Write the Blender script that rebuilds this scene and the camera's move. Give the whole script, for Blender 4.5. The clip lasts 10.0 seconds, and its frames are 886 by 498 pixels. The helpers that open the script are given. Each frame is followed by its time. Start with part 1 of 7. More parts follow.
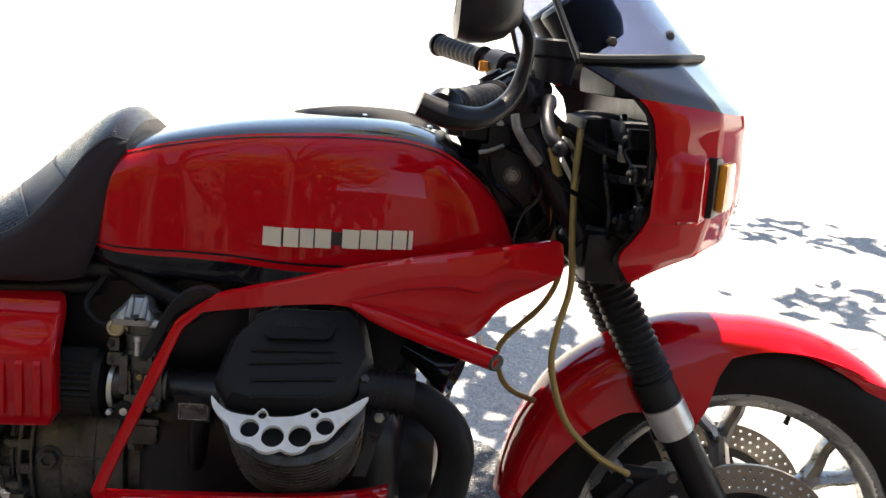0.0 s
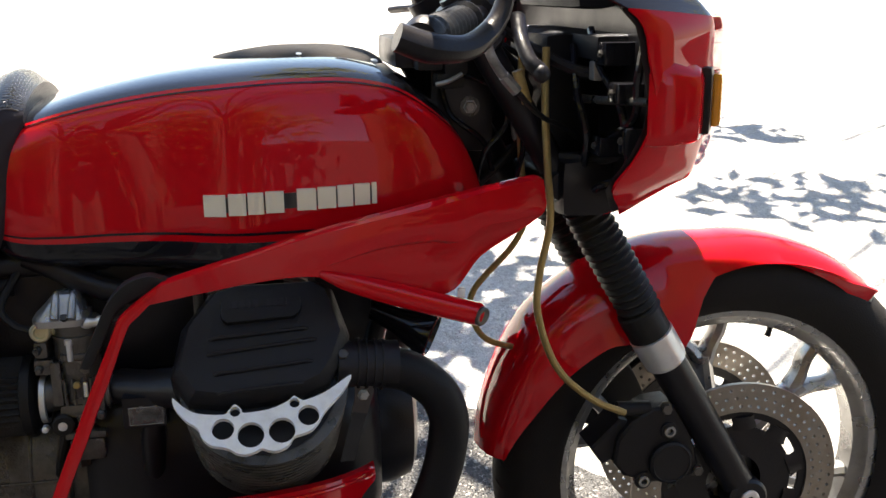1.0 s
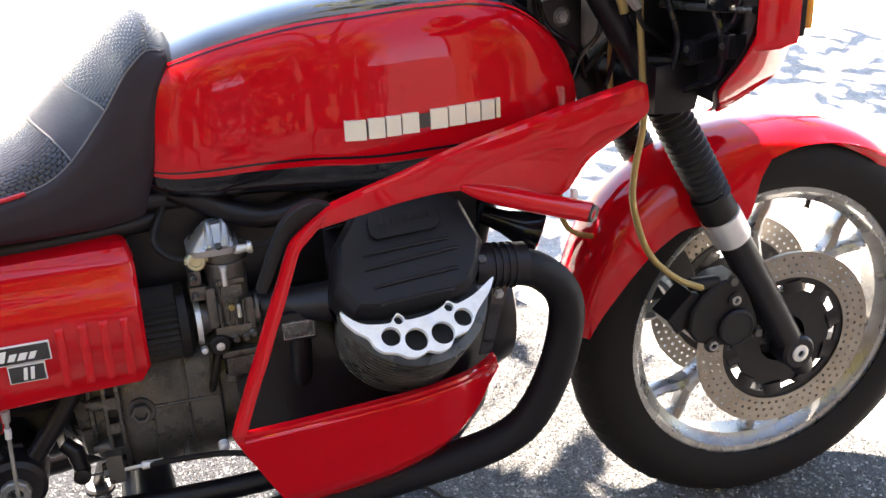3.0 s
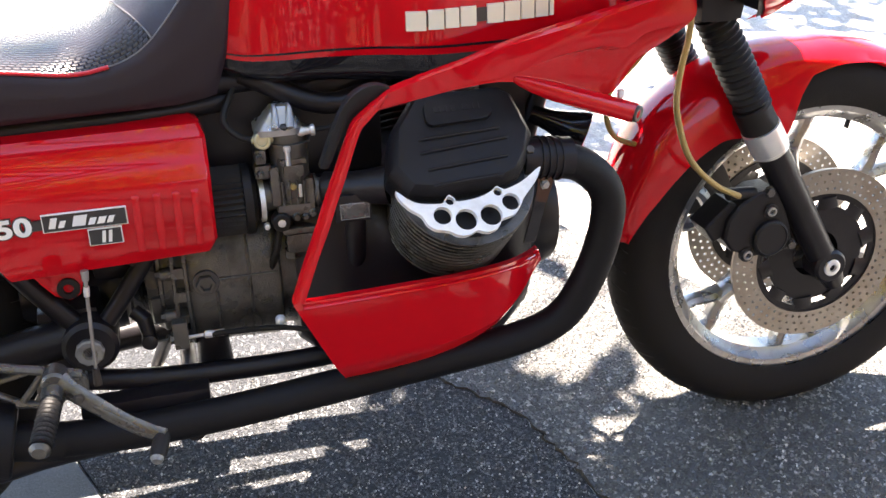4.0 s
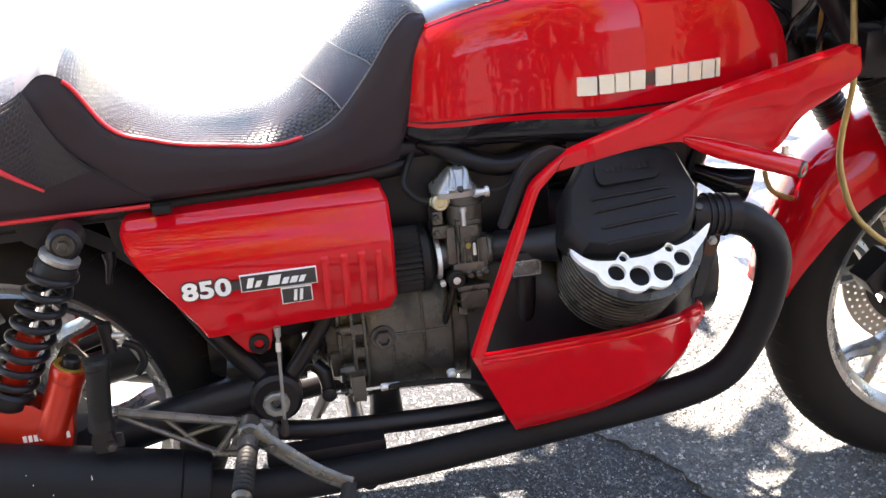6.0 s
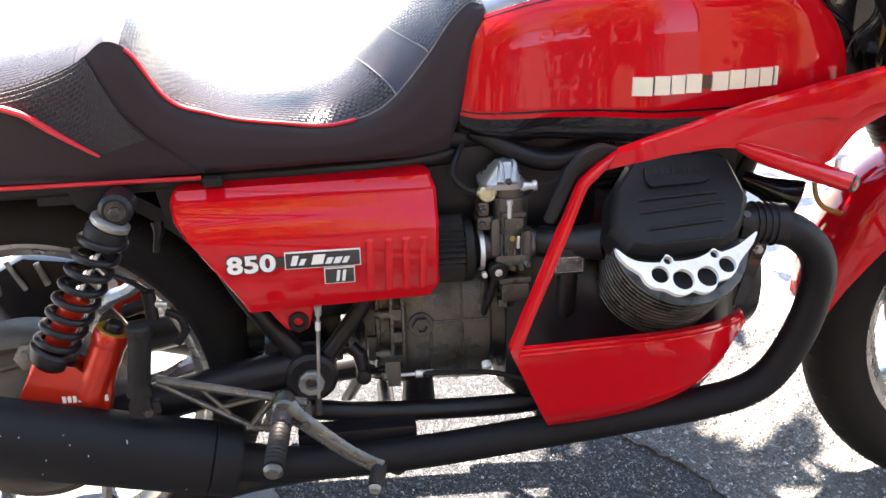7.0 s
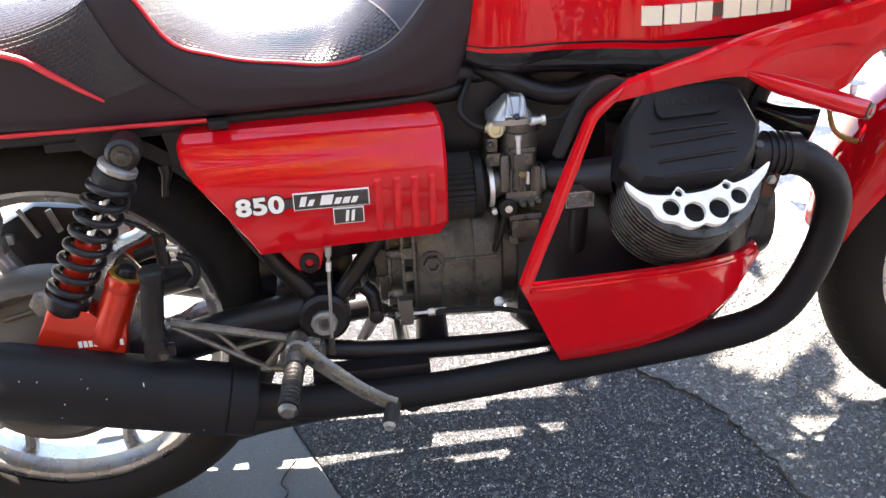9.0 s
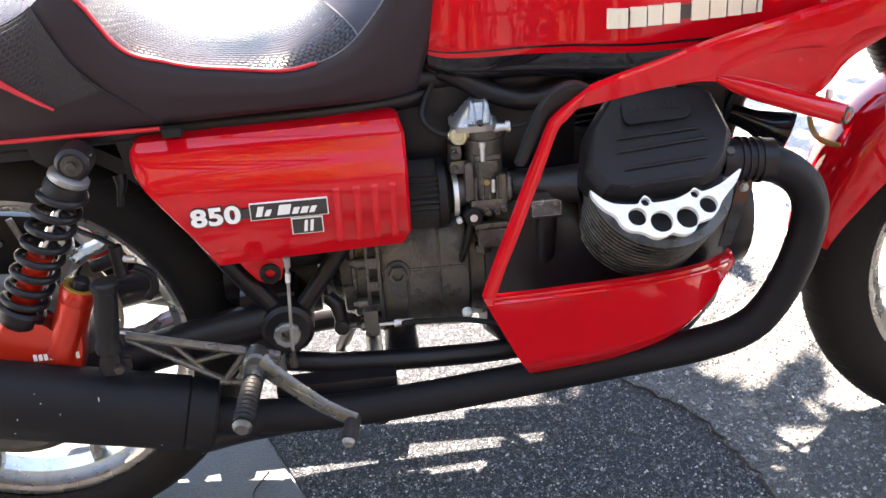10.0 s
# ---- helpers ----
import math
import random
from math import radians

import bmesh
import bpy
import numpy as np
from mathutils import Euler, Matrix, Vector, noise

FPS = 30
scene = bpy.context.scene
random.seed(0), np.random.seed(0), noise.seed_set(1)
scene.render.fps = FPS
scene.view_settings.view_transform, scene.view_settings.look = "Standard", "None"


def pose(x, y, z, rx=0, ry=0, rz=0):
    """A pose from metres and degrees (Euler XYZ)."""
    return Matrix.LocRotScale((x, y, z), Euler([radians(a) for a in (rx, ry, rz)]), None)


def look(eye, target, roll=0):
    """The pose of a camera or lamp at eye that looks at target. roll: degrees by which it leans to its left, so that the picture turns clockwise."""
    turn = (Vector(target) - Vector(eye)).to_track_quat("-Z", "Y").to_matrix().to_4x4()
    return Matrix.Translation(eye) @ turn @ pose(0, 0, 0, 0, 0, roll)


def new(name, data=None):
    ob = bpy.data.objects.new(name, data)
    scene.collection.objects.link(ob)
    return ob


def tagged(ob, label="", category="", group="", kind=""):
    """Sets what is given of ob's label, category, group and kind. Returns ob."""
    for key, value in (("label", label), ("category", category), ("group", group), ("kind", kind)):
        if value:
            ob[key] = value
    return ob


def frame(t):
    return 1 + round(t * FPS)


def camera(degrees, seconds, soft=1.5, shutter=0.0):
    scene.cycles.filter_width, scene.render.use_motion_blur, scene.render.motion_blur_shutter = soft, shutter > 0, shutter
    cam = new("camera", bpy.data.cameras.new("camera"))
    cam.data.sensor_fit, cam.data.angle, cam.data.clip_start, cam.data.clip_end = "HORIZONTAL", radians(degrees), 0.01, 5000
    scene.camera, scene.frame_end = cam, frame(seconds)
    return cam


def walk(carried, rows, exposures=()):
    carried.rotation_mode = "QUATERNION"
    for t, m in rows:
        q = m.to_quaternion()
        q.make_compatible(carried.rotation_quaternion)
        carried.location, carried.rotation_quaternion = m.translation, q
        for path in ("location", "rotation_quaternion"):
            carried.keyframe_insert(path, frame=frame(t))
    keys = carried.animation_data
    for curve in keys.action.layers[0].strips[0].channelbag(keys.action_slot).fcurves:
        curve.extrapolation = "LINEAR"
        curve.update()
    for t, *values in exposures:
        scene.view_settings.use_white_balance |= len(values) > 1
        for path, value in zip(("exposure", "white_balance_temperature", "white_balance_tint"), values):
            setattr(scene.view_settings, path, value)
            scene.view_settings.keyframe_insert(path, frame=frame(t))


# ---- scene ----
cam = camera(47.9, 10.0, soft=1.5)
PATH = [
    (0, (0.981, -1.224, 1.209), (1.086, 0.654, 0.529), 4.9),
    (0.5, (0.934, -1.151, 1.188), (1.183, 0.7, 0.472), 4.7),
    (1, (0.872, -1.071, 1.186), (1.242, 0.717, 0.37), 1.5),
    (1.5, (0.817, -1.051, 1.177), (1.209, 0.671, 0.238), 3.2),
    (2, (0.704, -1.014, 1.174), (1.124, 0.706, 0.245), 1.5),
    (2.2, (0.66, -1.0, 1.221), (1.183, 0.592, 0.128), 3.0),
    (3.3, (0.584, -1.109, 1.261), (1.141, 0.516, 0.238), 0.5),
    (3.5, (0.585, -1.139, 1.248), (1.143, 0.459, 0.183), 3.3),
    (4, (0.538, -1.163, 1.221), (1.015, 0.434, 0.116), 1.6),
    (4.5, (0.477, -1.182, 1.219), (0.929, 0.447, 0.151), -1.3),
    (5, (0.447, -1.169, 1.245), (0.834, 0.523, 0.252), -2.3),
    (5.5, (0.433, -1.174, 1.25), (0.768, 0.535, 0.267), -2.3),
    (5.7, (0.44, -1.175, 1.257), (0.753, 0.52, 0.243), -2.9),
    (6.8, (0.415, -1.185, 1.247), (0.653, 0.521, 0.23), 0.0),
    (7, (0.417, -1.184, 1.248), (0.655, 0.519, 0.228), 0.3),
    (7.5, (0.407, -1.187, 1.254), (0.609, 0.516, 0.226), 0.7),
    (8, (0.405, -1.188, 1.257), (0.581, 0.506, 0.209), -0.3),
    (8.5, (0.41, -1.183, 1.251), (0.578, 0.496, 0.177), -0.5),
    (9, (0.43, -1.181, 1.244), (0.62, 0.462, 0.12), -1.7),
    (9.5, (0.432, -1.171, 1.237), (0.593, 0.461, 0.092), -1.9),
    (10, (0.504, -1.15, 1.236), (0.66, 0.494, 0.107), -2.5),
]
walk(cam, [(t, look(eye, aim, roll)) for t, eye, aim, roll in PATH],
     exposures=[(0.0, 2.34, 7400, 12), (1.0, 2.36, 7400, 12), (1.5, 2.84, 7400, 14), (2.0, 3.20, 7400, 15), (3.5, 3.52, 7400, 16), (5.5, 3.74, 7400, 16), (10.0, 3.92, 7400, 16)])

# ---- light ----
SUN_TO = Vector((-0.02, 0.505, 1.0)).normalized()
world = bpy.data.worlds.new("sky")
scene.world = world
world.use_nodes = True
wn = world.node_tree.nodes
sky = wn.new("ShaderNodeTexSky")
sky.sky_type = "NISHITA"
sky.sun_disc = False
sky.dust_density, sky.ozone_density = 0.3, 3.0
sky.sun_elevation = math.asin(SUN_TO.z)
sky.sun_rotation = math.atan2(SUN_TO.x, SUN_TO.y)
wn["Background"].inputs["Strength"].default_value = 0.064
world.node_tree.links.new(sky.outputs[0], wn["Background"].inputs["Color"])
sun_data = bpy.data.lights.new("sun", "SUN")
sun_data.energy, sun_data.angle, sun_data.color = 5.0, radians(0.5), (1.0, 0.96, 0.89)
sun = new("sun", sun_data)
sun.matrix_world = look(SUN_TO * 30, (0, 0, 0))


# ---- materials ----
def material(name, color, rough=0.5, metal=0.0, coat=0.0, vary=0.0, scale=30.0, bump=0.0, bump_scale=400.0,
             dirt=None, dirt_amount=0.0, dirt_scale=12.0, spec=0.5):
    """A principled surface with two scales of colour change, fine relief and patchy dirt."""
    m = bpy.data.materials.new(name)
    m.use_nodes = True
    n, l = m.node_tree.nodes, m.node_tree.links
    p = n["Principled BSDF"]
    p.inputs["Roughness"].default_value = rough
    p.inputs["Metallic"].default_value = metal
    p.inputs["Coat Weight"].default_value = coat
    p.inputs["Coat Roughness"].default_value = 0.02
    p.inputs["Specular IOR Level"].default_value = spec
    co = n.new("ShaderNodeTexCoord")
    out = None
    if vary > 0:
        t = n.new("ShaderNodeTexNoise")
        t.inputs["Scale"].default_value = scale
        t.inputs["Detail"].default_value = 6
        l.new(co.outputs["Object"], t.inputs["Vector"])
        r = n.new("ShaderNodeMix")
        r.data_type = "RGBA"
        r.inputs[6].default_value = (*[c * (1 - vary) for c in color], 1)
        r.inputs[7].default_value = (*[min(1, c * (1 + vary)) for c in color], 1)
        l.new(t.outputs[0], r.inputs[0])
        out = r.outputs[2]
        q = n.new("ShaderNodeMapRange")
        q.inputs[1].default_value, q.inputs[2].default_value = 0.3, 0.7
        q.inputs[3].default_value, q.inputs[4].default_value = max(0.02, rough - 0.25 * vary), min(1, rough + 0.25 * vary)
        l.new(t.outputs[0], q.inputs[0])
        l.new(q.outputs[0], p.inputs["Roughness"])
    if dirt:
        t2 = n.new("ShaderNodeTexNoise")
        t2.inputs["Scale"].default_value = dirt_scale
        t2.inputs["Detail"].default_value = 8
        t2.inputs["Roughness"].default_value = 0.7
        l.new(co.outputs["Object"], t2.inputs["Vector"])
        g = n.new("ShaderNodeMapRange")
        g.inputs[1].default_value, g.inputs[2].default_value = 0.48, 0.72
        g.inputs[3].default_value, g.inputs[4].default_value = 0, dirt_amount
        l.new(t2.outputs[0], g.inputs[0])
        r2 = n.new("ShaderNodeMix")
        r2.data_type = "RGBA"
        l.new(g.outputs[0], r2.inputs[0])
        if out:
            l.new(out, r2.inputs[6])
        else:
            r2.inputs[6].default_value = (*color, 1)
        r2.inputs[7].default_value = (*dirt, 1)
        out = r2.outputs[2]
    if out:
        l.new(out, p.inputs["Base Color"])
    else:
        p.inputs["Base Color"].default_value = (*color, 1)
    if bump > 0:
        t3 = n.new("ShaderNodeTexNoise")
        t3.inputs["Scale"].default_value = bump_scale
        t3.inputs["Detail"].default_value = 4 if bump_scale > 20 else 0
        l.new(co.outputs["Object"], t3.inputs["Vector"])
        b = n.new("ShaderNodeBump")
        b.inputs["Strength"].default_value = bump
        b.inputs["Distance"].default_value = 0.002
        l.new(t3.outputs[0], b.inputs["Height"])
        l.new(b.outputs[0], p.inputs["Normal"])
    return m


RED = material("red_paint", (0.57, 0.0045, 0.0110), 0.33, 0, 1.0, vary=0.05, scale=6, bump=0.22, bump_scale=4, dirt=(0.48, 0.003, 0.009), dirt_amount=0.25, dirt_scale=40, spec=0.0)
RED.node_tree.nodes["Principled BSDF"].inputs["Coat IOR"].default_value = 1.45
BLACK_GLOSS = material("black_paint", (0.010, 0.010, 0.013), 0.25, 0, 1.0, vary=0.1, scale=8, spec=0.1)
BLACK_GLOSS.node_tree.nodes["Principled BSDF"].inputs["Coat IOR"].default_value = 1.38
BLACK_SATIN = material("satin_black", (0.0115, 0.0100, 0.0120), 0.36, vary=0.3, scale=25, bump=0.15, dirt=(0.016, 0.0135, 0.0125), dirt_amount=0.45, spec=0.3)
BLACK_WRINKLE = material("wrinkle_black", (0.0098, 0.0092, 0.0106), 0.40, vary=0.25, scale=40, bump=0.35, bump_scale=900, dirt=(0.016, 0.014, 0.013), dirt_amount=0.4, dirt_scale=25, spec=0.25)
MATTE_PIPE = material("matte_black_coating", (0.0066, 0.0064, 0.0078), 0.55, vary=0.25, scale=18, bump=0.25, bump_scale=700, dirt=(0.013, 0.012, 0.012), dirt_amount=0.35, dirt_scale=7, spec=0.22)
RUBBER = material("black_rubber", (0.008, 0.0075, 0.0075), 0.55, vary=0.25, scale=30, bump=0.3, bump_scale=600, dirt=(0.022, 0.018, 0.016), dirt_amount=0.35, spec=0.3)
TYRE = material("road_tyre_rubber", (0.0150, 0.0135, 0.0130), 0.70, vary=0.3, scale=25, bump=0.3, bump_scale=500, dirt=(0.020, 0.016, 0.013), dirt_amount=0.35, spec=0.16)
VINYL = material("black_vinyl", (0.0205, 0.0128, 0.0175), 0.38, vary=0.15, scale=14, bump=0.35, bump_scale=1300, spec=0.33)
CAST = material("cast_aluminium", (0.34, 0.33, 0.31), 0.42, 0.65, vary=0.3, scale=25, bump=0.4, bump_scale=500, dirt=(0.05, 0.043, 0.036), dirt_amount=0.85, dirt_scale=16)
CAST_DARK = material("oily_cast_aluminium", (0.112, 0.106, 0.096), 0.30, 0.65, vary=0.4, scale=22, bump=0.5, bump_scale=450, dirt=(0.02, 0.017, 0.014), dirt_amount=0.95, dirt_scale=13)
ALLOY = material("silver_wheel_paint", (0.40, 0.395, 0.385), 0.28, 0.75, vary=0.12, scale=30, bump=0.1, dirt=(0.16, 0.14, 0.12), dirt_amount=0.6, dirt_scale=18)
BRIGHT = material("brushed_aluminium", (0.74, 0.73, 0.71), 0.32, 0.6, vary=0.12, scale=60, bump=0.1, dirt=(0.3, 0.28, 0.25), dirt_amount=0.4, dirt_scale=30)
WHITE_ALU = material("white_powder_coat", (0.82, 0.82, 0.80), 0.4, vary=0.04, scale=30, bump=0.1, dirt=(0.45, 0.43, 0.4), dirt_amount=0.4, dirt_scale=35)
CHROME = material("chrome", (0.75, 0.75, 0.74), 0.12, 1.0, vary=0.08, scale=50)
CAST_MID = material("dull_aluminium", (0.125, 0.118, 0.108), 0.3, 0.6, vary=0.25, scale=30, bump=0.35, bump_scale=500, dirt=(0.045, 0.042, 0.039), dirt_amount=0.6, dirt_scale=20)
STEEL = material("brake_disc_steel", (0.33, 0.295, 0.255), 0.35, 0.9, vary=0.2, scale=60, bump=0.15, dirt=(0.25, 0.16, 0.09), dirt_amount=0.5, dirt_scale=20)
IRON = material("dark_steel", (0.09, 0.085, 0.08), 0.45, 0.8, vary=0.3, scale=40, bump=0.2, dirt=(0.07, 0.035, 0.02), dirt_amount=0.6)
BRASS_HOSE = material("golden_braided_hose", (0.36, 0.25, 0.09), 0.35, 0.6, vary=0.3, scale=500, bump=0.6, bump_scale=900)
SHOCK_RED = material("red_anodised", (0.50, 0.022, 0.008), 0.3, 0.35, 0.4, vary=0.12, scale=30, dirt=(0.2, 0.02, 0.01), dirt_amount=0.4)
BEIGE_CAST = material("stained_cast_alloy", (0.085, 0.071, 0.058), 0.55, 0.35, vary=0.25, scale=14, bump=0.4, bump_scale=400, dirt=(0.07, 0.05, 0.035), dirt_amount=0.7, dirt_scale=14)
PALE_BRASS = material("pale_brass", (0.55, 0.50, 0.32), 0.35, 0.6, vary=0.2, scale=60, bump=0.15)
FOIL = material("worn_foil", (0.16, 0.16, 0.165), 0.22, 1.0, vary=0.4, scale=90, bump=0.3, bump_scale=300, dirt=(0.015, 0.015, 0.017), dirt_amount=0.95, dirt_scale=60)
THREAD = material("pale_thread", (0.16, 0.15, 0.15), 0.7, vary=0.8, scale=900)
SOIL = material("crack_soil", (0.055, 0.044, 0.032), 0.9, vary=0.5, scale=120, bump=0.8, bump_scale=400)
BRACKET = material("aged_aluminium", (0.155, 0.150, 0.140), 0.30, 0.75, vary=0.25, scale=30, bump=0.3, bump_scale=500, dirt=(0.05, 0.044, 0.038), dirt_amount=0.8, dirt_scale=22)
AMBER = material("amber_lens", (0.95, 0.34, 0.03), 0.15, 0, 0.5, vary=0.1, scale=60)
CREAM = material("cream_letter", (0.80, 0.76, 0.62), 0.3, 0.1, 0.3, vary=0.05, scale=60)
WHITE = material("white_letter", (0.80, 0.79, 0.76), 0.35, 0, 0.3, vary=0.04, scale=60)
DECAL = material("black_badge", (0.015, 0.015, 0.016), 0.3, 0, 0.5, vary=0.1, scale=50)
PIPING = material("red_piping", (0.55, 0.012, 0.022), 0.4, vary=0.1, scale=60)
YELLOW = material("gold_anodised", (0.55, 0.33, 0.05), 0.3, 0.6, vary=0.15, scale=40)
FILTER = material("black_filter_foam", (0.012, 0.012, 0.012), 0.8, vary=0.3, scale=80, bump=0.4)


def woven_vinyl(name="basket_weave_vinyl", rough=0.25, spec=0.40, relief=0.9):
    """Black vinyl embossed with rows of small raised blocks."""
    m = material(name, (0.022, 0.017, 0.019), rough, vary=0.15, scale=14, spec=spec)
    n, l = m.node_tree.nodes, m.node_tree.links
    co = n.new("ShaderNodeTexCoord")
    mp = n.new("ShaderNodeMapping")
    mp.inputs["Rotation"].default_value = (0, 0, 0)
    l.new(co.outputs["UV"], mp.inputs["Vector"])
    br = n.new("ShaderNodeTexBrick")
    br.inputs["Scale"].default_value = 1.0
    br.inputs["Brick Width"].default_value = 0.0076
    br.inputs["Row Height"].default_value = 0.0058
    br.inputs["Mortar Size"].default_value = 0.0011
    br.inputs["Mortar Smooth"].default_value = 1.0
    br.inputs["Color1"].default_value = br.inputs["Color2"].default_value = (1, 1, 1, 1)
    br.inputs["Mortar"].default_value = (0, 0, 0, 1)
    l.new(mp.outputs[0], br.inputs["Vector"])
    b = n.new("ShaderNodeBump")
    b.inputs["Strength"].default_value = relief
    b.inputs["Distance"].default_value = 0.006
    l.new(br.outputs["Color"], b.inputs["Height"])
    l.new(b.outputs[0], n["Principled BSDF"].inputs["Normal"])
    return m


WOVEN = woven_vinyl()
WOVEN_WORN = woven_vinyl("worn_weave_vinyl", 0.46, 0.4, 0.5)


def stone_ground(name, binder, stone_a, stone_b, cell=110.0, share=0.45, rough=0.85, bump=0.8, stain=(0.5, 0.5, 0.5), stain_amount=0.4):
    """Asphalt or concrete: a binder with single stones of two colours, stains and relief."""
    m = bpy.data.materials.new(name)
    m.use_nodes = True
    n, l = m.node_tree.nodes, m.node_tree.links
    p = n["Principled BSDF"]
    p.inputs["Roughness"].default_value = rough
    co = n.new("ShaderNodeTexCoord")
    vo = n.new("ShaderNodeTexVoronoi")
    vo.inputs["Scale"].default_value = cell
    wob = n.new("ShaderNodeTexNoise")
    wob.inputs["Scale"].default_value = 130
    l.new(co.outputs["Object"], wob.inputs["Vector"])
    mixv = n.new("ShaderNodeMix")
    mixv.data_type = "VECTOR"
    mixv.inputs[0].default_value = 0.02
    l.new(co.outputs["Object"], mixv.inputs[4])
    l.new(wob.outputs["Color"], mixv.inputs[5])
    l.new(mixv.outputs[1], vo.inputs["Vector"])
    sep = n.new("ShaderNodeSeparateColor")
    l.new(vo.outputs["Color"], sep.inputs[0])
    pick = n.new("ShaderNodeMapRange")
    pick.inputs[1].default_value, pick.inputs[2].default_value = 1 - share, 1 - share + 0.08
    l.new(sep.outputs[0], pick.inputs[0])
    rnd = n.new("ShaderNodeMapRange")
    rnd.inputs[1].default_value, rnd.inputs[2].default_value = 0.42, 0.55
    rnd.inputs[3].default_value, rnd.inputs[4].default_value = 1, 0
    l.new(vo.outputs["Distance"], rnd.inputs[0])
    both = n.new("ShaderNodeMath")
    both.operation = "MULTIPLY"
    l.new(pick.outputs[0], both.inputs[0])
    l.new(rnd.outputs[0], both.inputs[1])
    st = n.new("ShaderNodeMix")
    st.data_type = "RGBA"
    st.inputs[6].default_value, st.inputs[7].default_value = (*stone_a, 1), (*stone_b, 1)
    pw = n.new("ShaderNodeMath")
    pw.operation = "POWER"
    pw.inputs[1].default_value = 3.5
    l.new(sep.outputs[1], pw.inputs[0])
    l.new(pw.outputs[0], st.inputs[0])
    grain = n.new("ShaderNodeTexNoise")
    grain.inputs["Scale"].default_value = 260
    grain.inputs["Detail"].default_value = 6
    l.new(co.outputs["Object"], grain.inputs["Vector"])
    bn = n.new("ShaderNodeMix")
    bn.data_type = "RGBA"
    bn.inputs[6].default_value = (*[c * 0.6 for c in binder], 1)
    bn.inputs[7].default_value = (*[c * 1.5 for c in binder], 1)
    l.new(grain.outputs[0], bn.inputs[0])
    c1 = n.new("ShaderNodeMix")
    c1.data_type = "RGBA"
    l.new(both.outputs[0], c1.inputs[0])
    l.new(bn.outputs[2], c1.inputs[6])
    l.new(st.outputs[2], c1.inputs[7])
    big = n.new("ShaderNodeTexNoise")
    big.inputs["Scale"].default_value = 4.5
    big.inputs["Detail"].default_value = 8
    big.inputs["Roughness"].default_value = 0.65
    l.new(co.outputs["Object"], big.inputs["Vector"])
    bm_ = n.new("ShaderNodeMapRange")
    bm_.inputs[1].default_value, bm_.inputs[2].default_value = 0.42, 0.66
    bm_.inputs[3].default_value, bm_.inputs[4].default_value = 0, stain_amount
    l.new(big.outputs[0], bm_.inputs[0])
    c2 = n.new("ShaderNodeMix")
    c2.data_type = "RGBA"
    c2.blend_type = "MULTIPLY"
    l.new(bm_.outputs[0], c2.inputs[0])
    l.new(c1.outputs[2], c2.inputs[6])
    c2.inputs[7].default_value = (*stain, 1)
    l.new(c2.outputs[2], p.inputs["Base Color"])
    hs = n.new("ShaderNodeMath")
    hs.operation = "ADD"
    l.new(both.outputs[0], hs.inputs[0])
    l.new(grain.outputs[0], hs.inputs[1])
    b = n.new("ShaderNodeBump")
    b.inputs["Strength"].default_value = bump
    b.inputs["Distance"].default_value = 0.004
    l.new(hs.outputs[0], b.inputs["Height"])
    l.new(b.outputs[0], p.inputs["Normal"])
    return m


PALE_GROUND = stone_ground("pale_concrete", (0.47, 0.46, 0.435), (0.38, 0.37, 0.35), (0.76, 0.74, 0.70), cell=110, share=0.85, bump=1.0)
ASPHALT_OLD = stone_ground("worn_asphalt", (0.100, 0.099, 0.098), (0.145, 0.142, 0.138), (0.56, 0.54, 0.50), cell=115, share=0.9, bump=2.2)
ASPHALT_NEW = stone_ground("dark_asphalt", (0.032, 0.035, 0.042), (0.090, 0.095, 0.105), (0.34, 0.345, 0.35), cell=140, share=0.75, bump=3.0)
CONCRETE = stone_ground("grey_concrete", (0.112, 0.115, 0.114), (0.098, 0.100, 0.099), (0.165, 0.163, 0.158), cell=260, share=0.35, bump=0.35, stain=(0.6, 0.6, 0.6))
SCREEN = bpy.data.materials.new("tinted_acrylic")
SCREEN.use_nodes = True
_p = SCREEN.node_tree.nodes["Principled BSDF"]
_p.inputs["Base Color"].default_value = (0.30, 0.34, 0.46, 1)
_p.inputs["Transmission Weight"].default_value = 1.0
_p.inputs["Roughness"].default_value = 0.03
_p.inputs["IOR"].default_value = 1.1


# ---- mesh helpers ----
def part(name, bm, mat_, parent=None, label="", sharp=35):
    """Links a bmesh as one mesh object under a thing or under a part."""
    bmesh.ops.recalc_face_normals(bm, faces=bm.faces)
    for f in bm.faces:
        f.smooth = True
    me = bpy.data.meshes.new(name)
    bm.to_mesh(me)
    bm.free()
    me.set_sharp_from_angle(angle=radians(sharp))
    me.materials.append(mat_)
    ob = new(name, me)
    ob.parent = parent
    return tagged(ob, label)


def curve(pts, n=8):
    """A smooth line through the points (Catmull-Rom), n steps a stretch."""
    p = [np.array(q, float) for q in pts]
    p = [2 * p[0] - p[1]] + p + [2 * p[-1] - p[-2]]
    out = []
    for i in range(1, len(p) - 2):
        for k in range(n):
            t = k / n
            out.append(0.5 * (2 * p[i] + (p[i + 1] - p[i - 1]) * t + (2 * p[i - 1] - 5 * p[i] + 4 * p[i + 1] - p[i + 2]) * t**2
                              + (3 * p[i] - p[i - 1] - 3 * p[i + 1] + p[i + 2]) * t**3))
    out.append(p[-2])
    return out


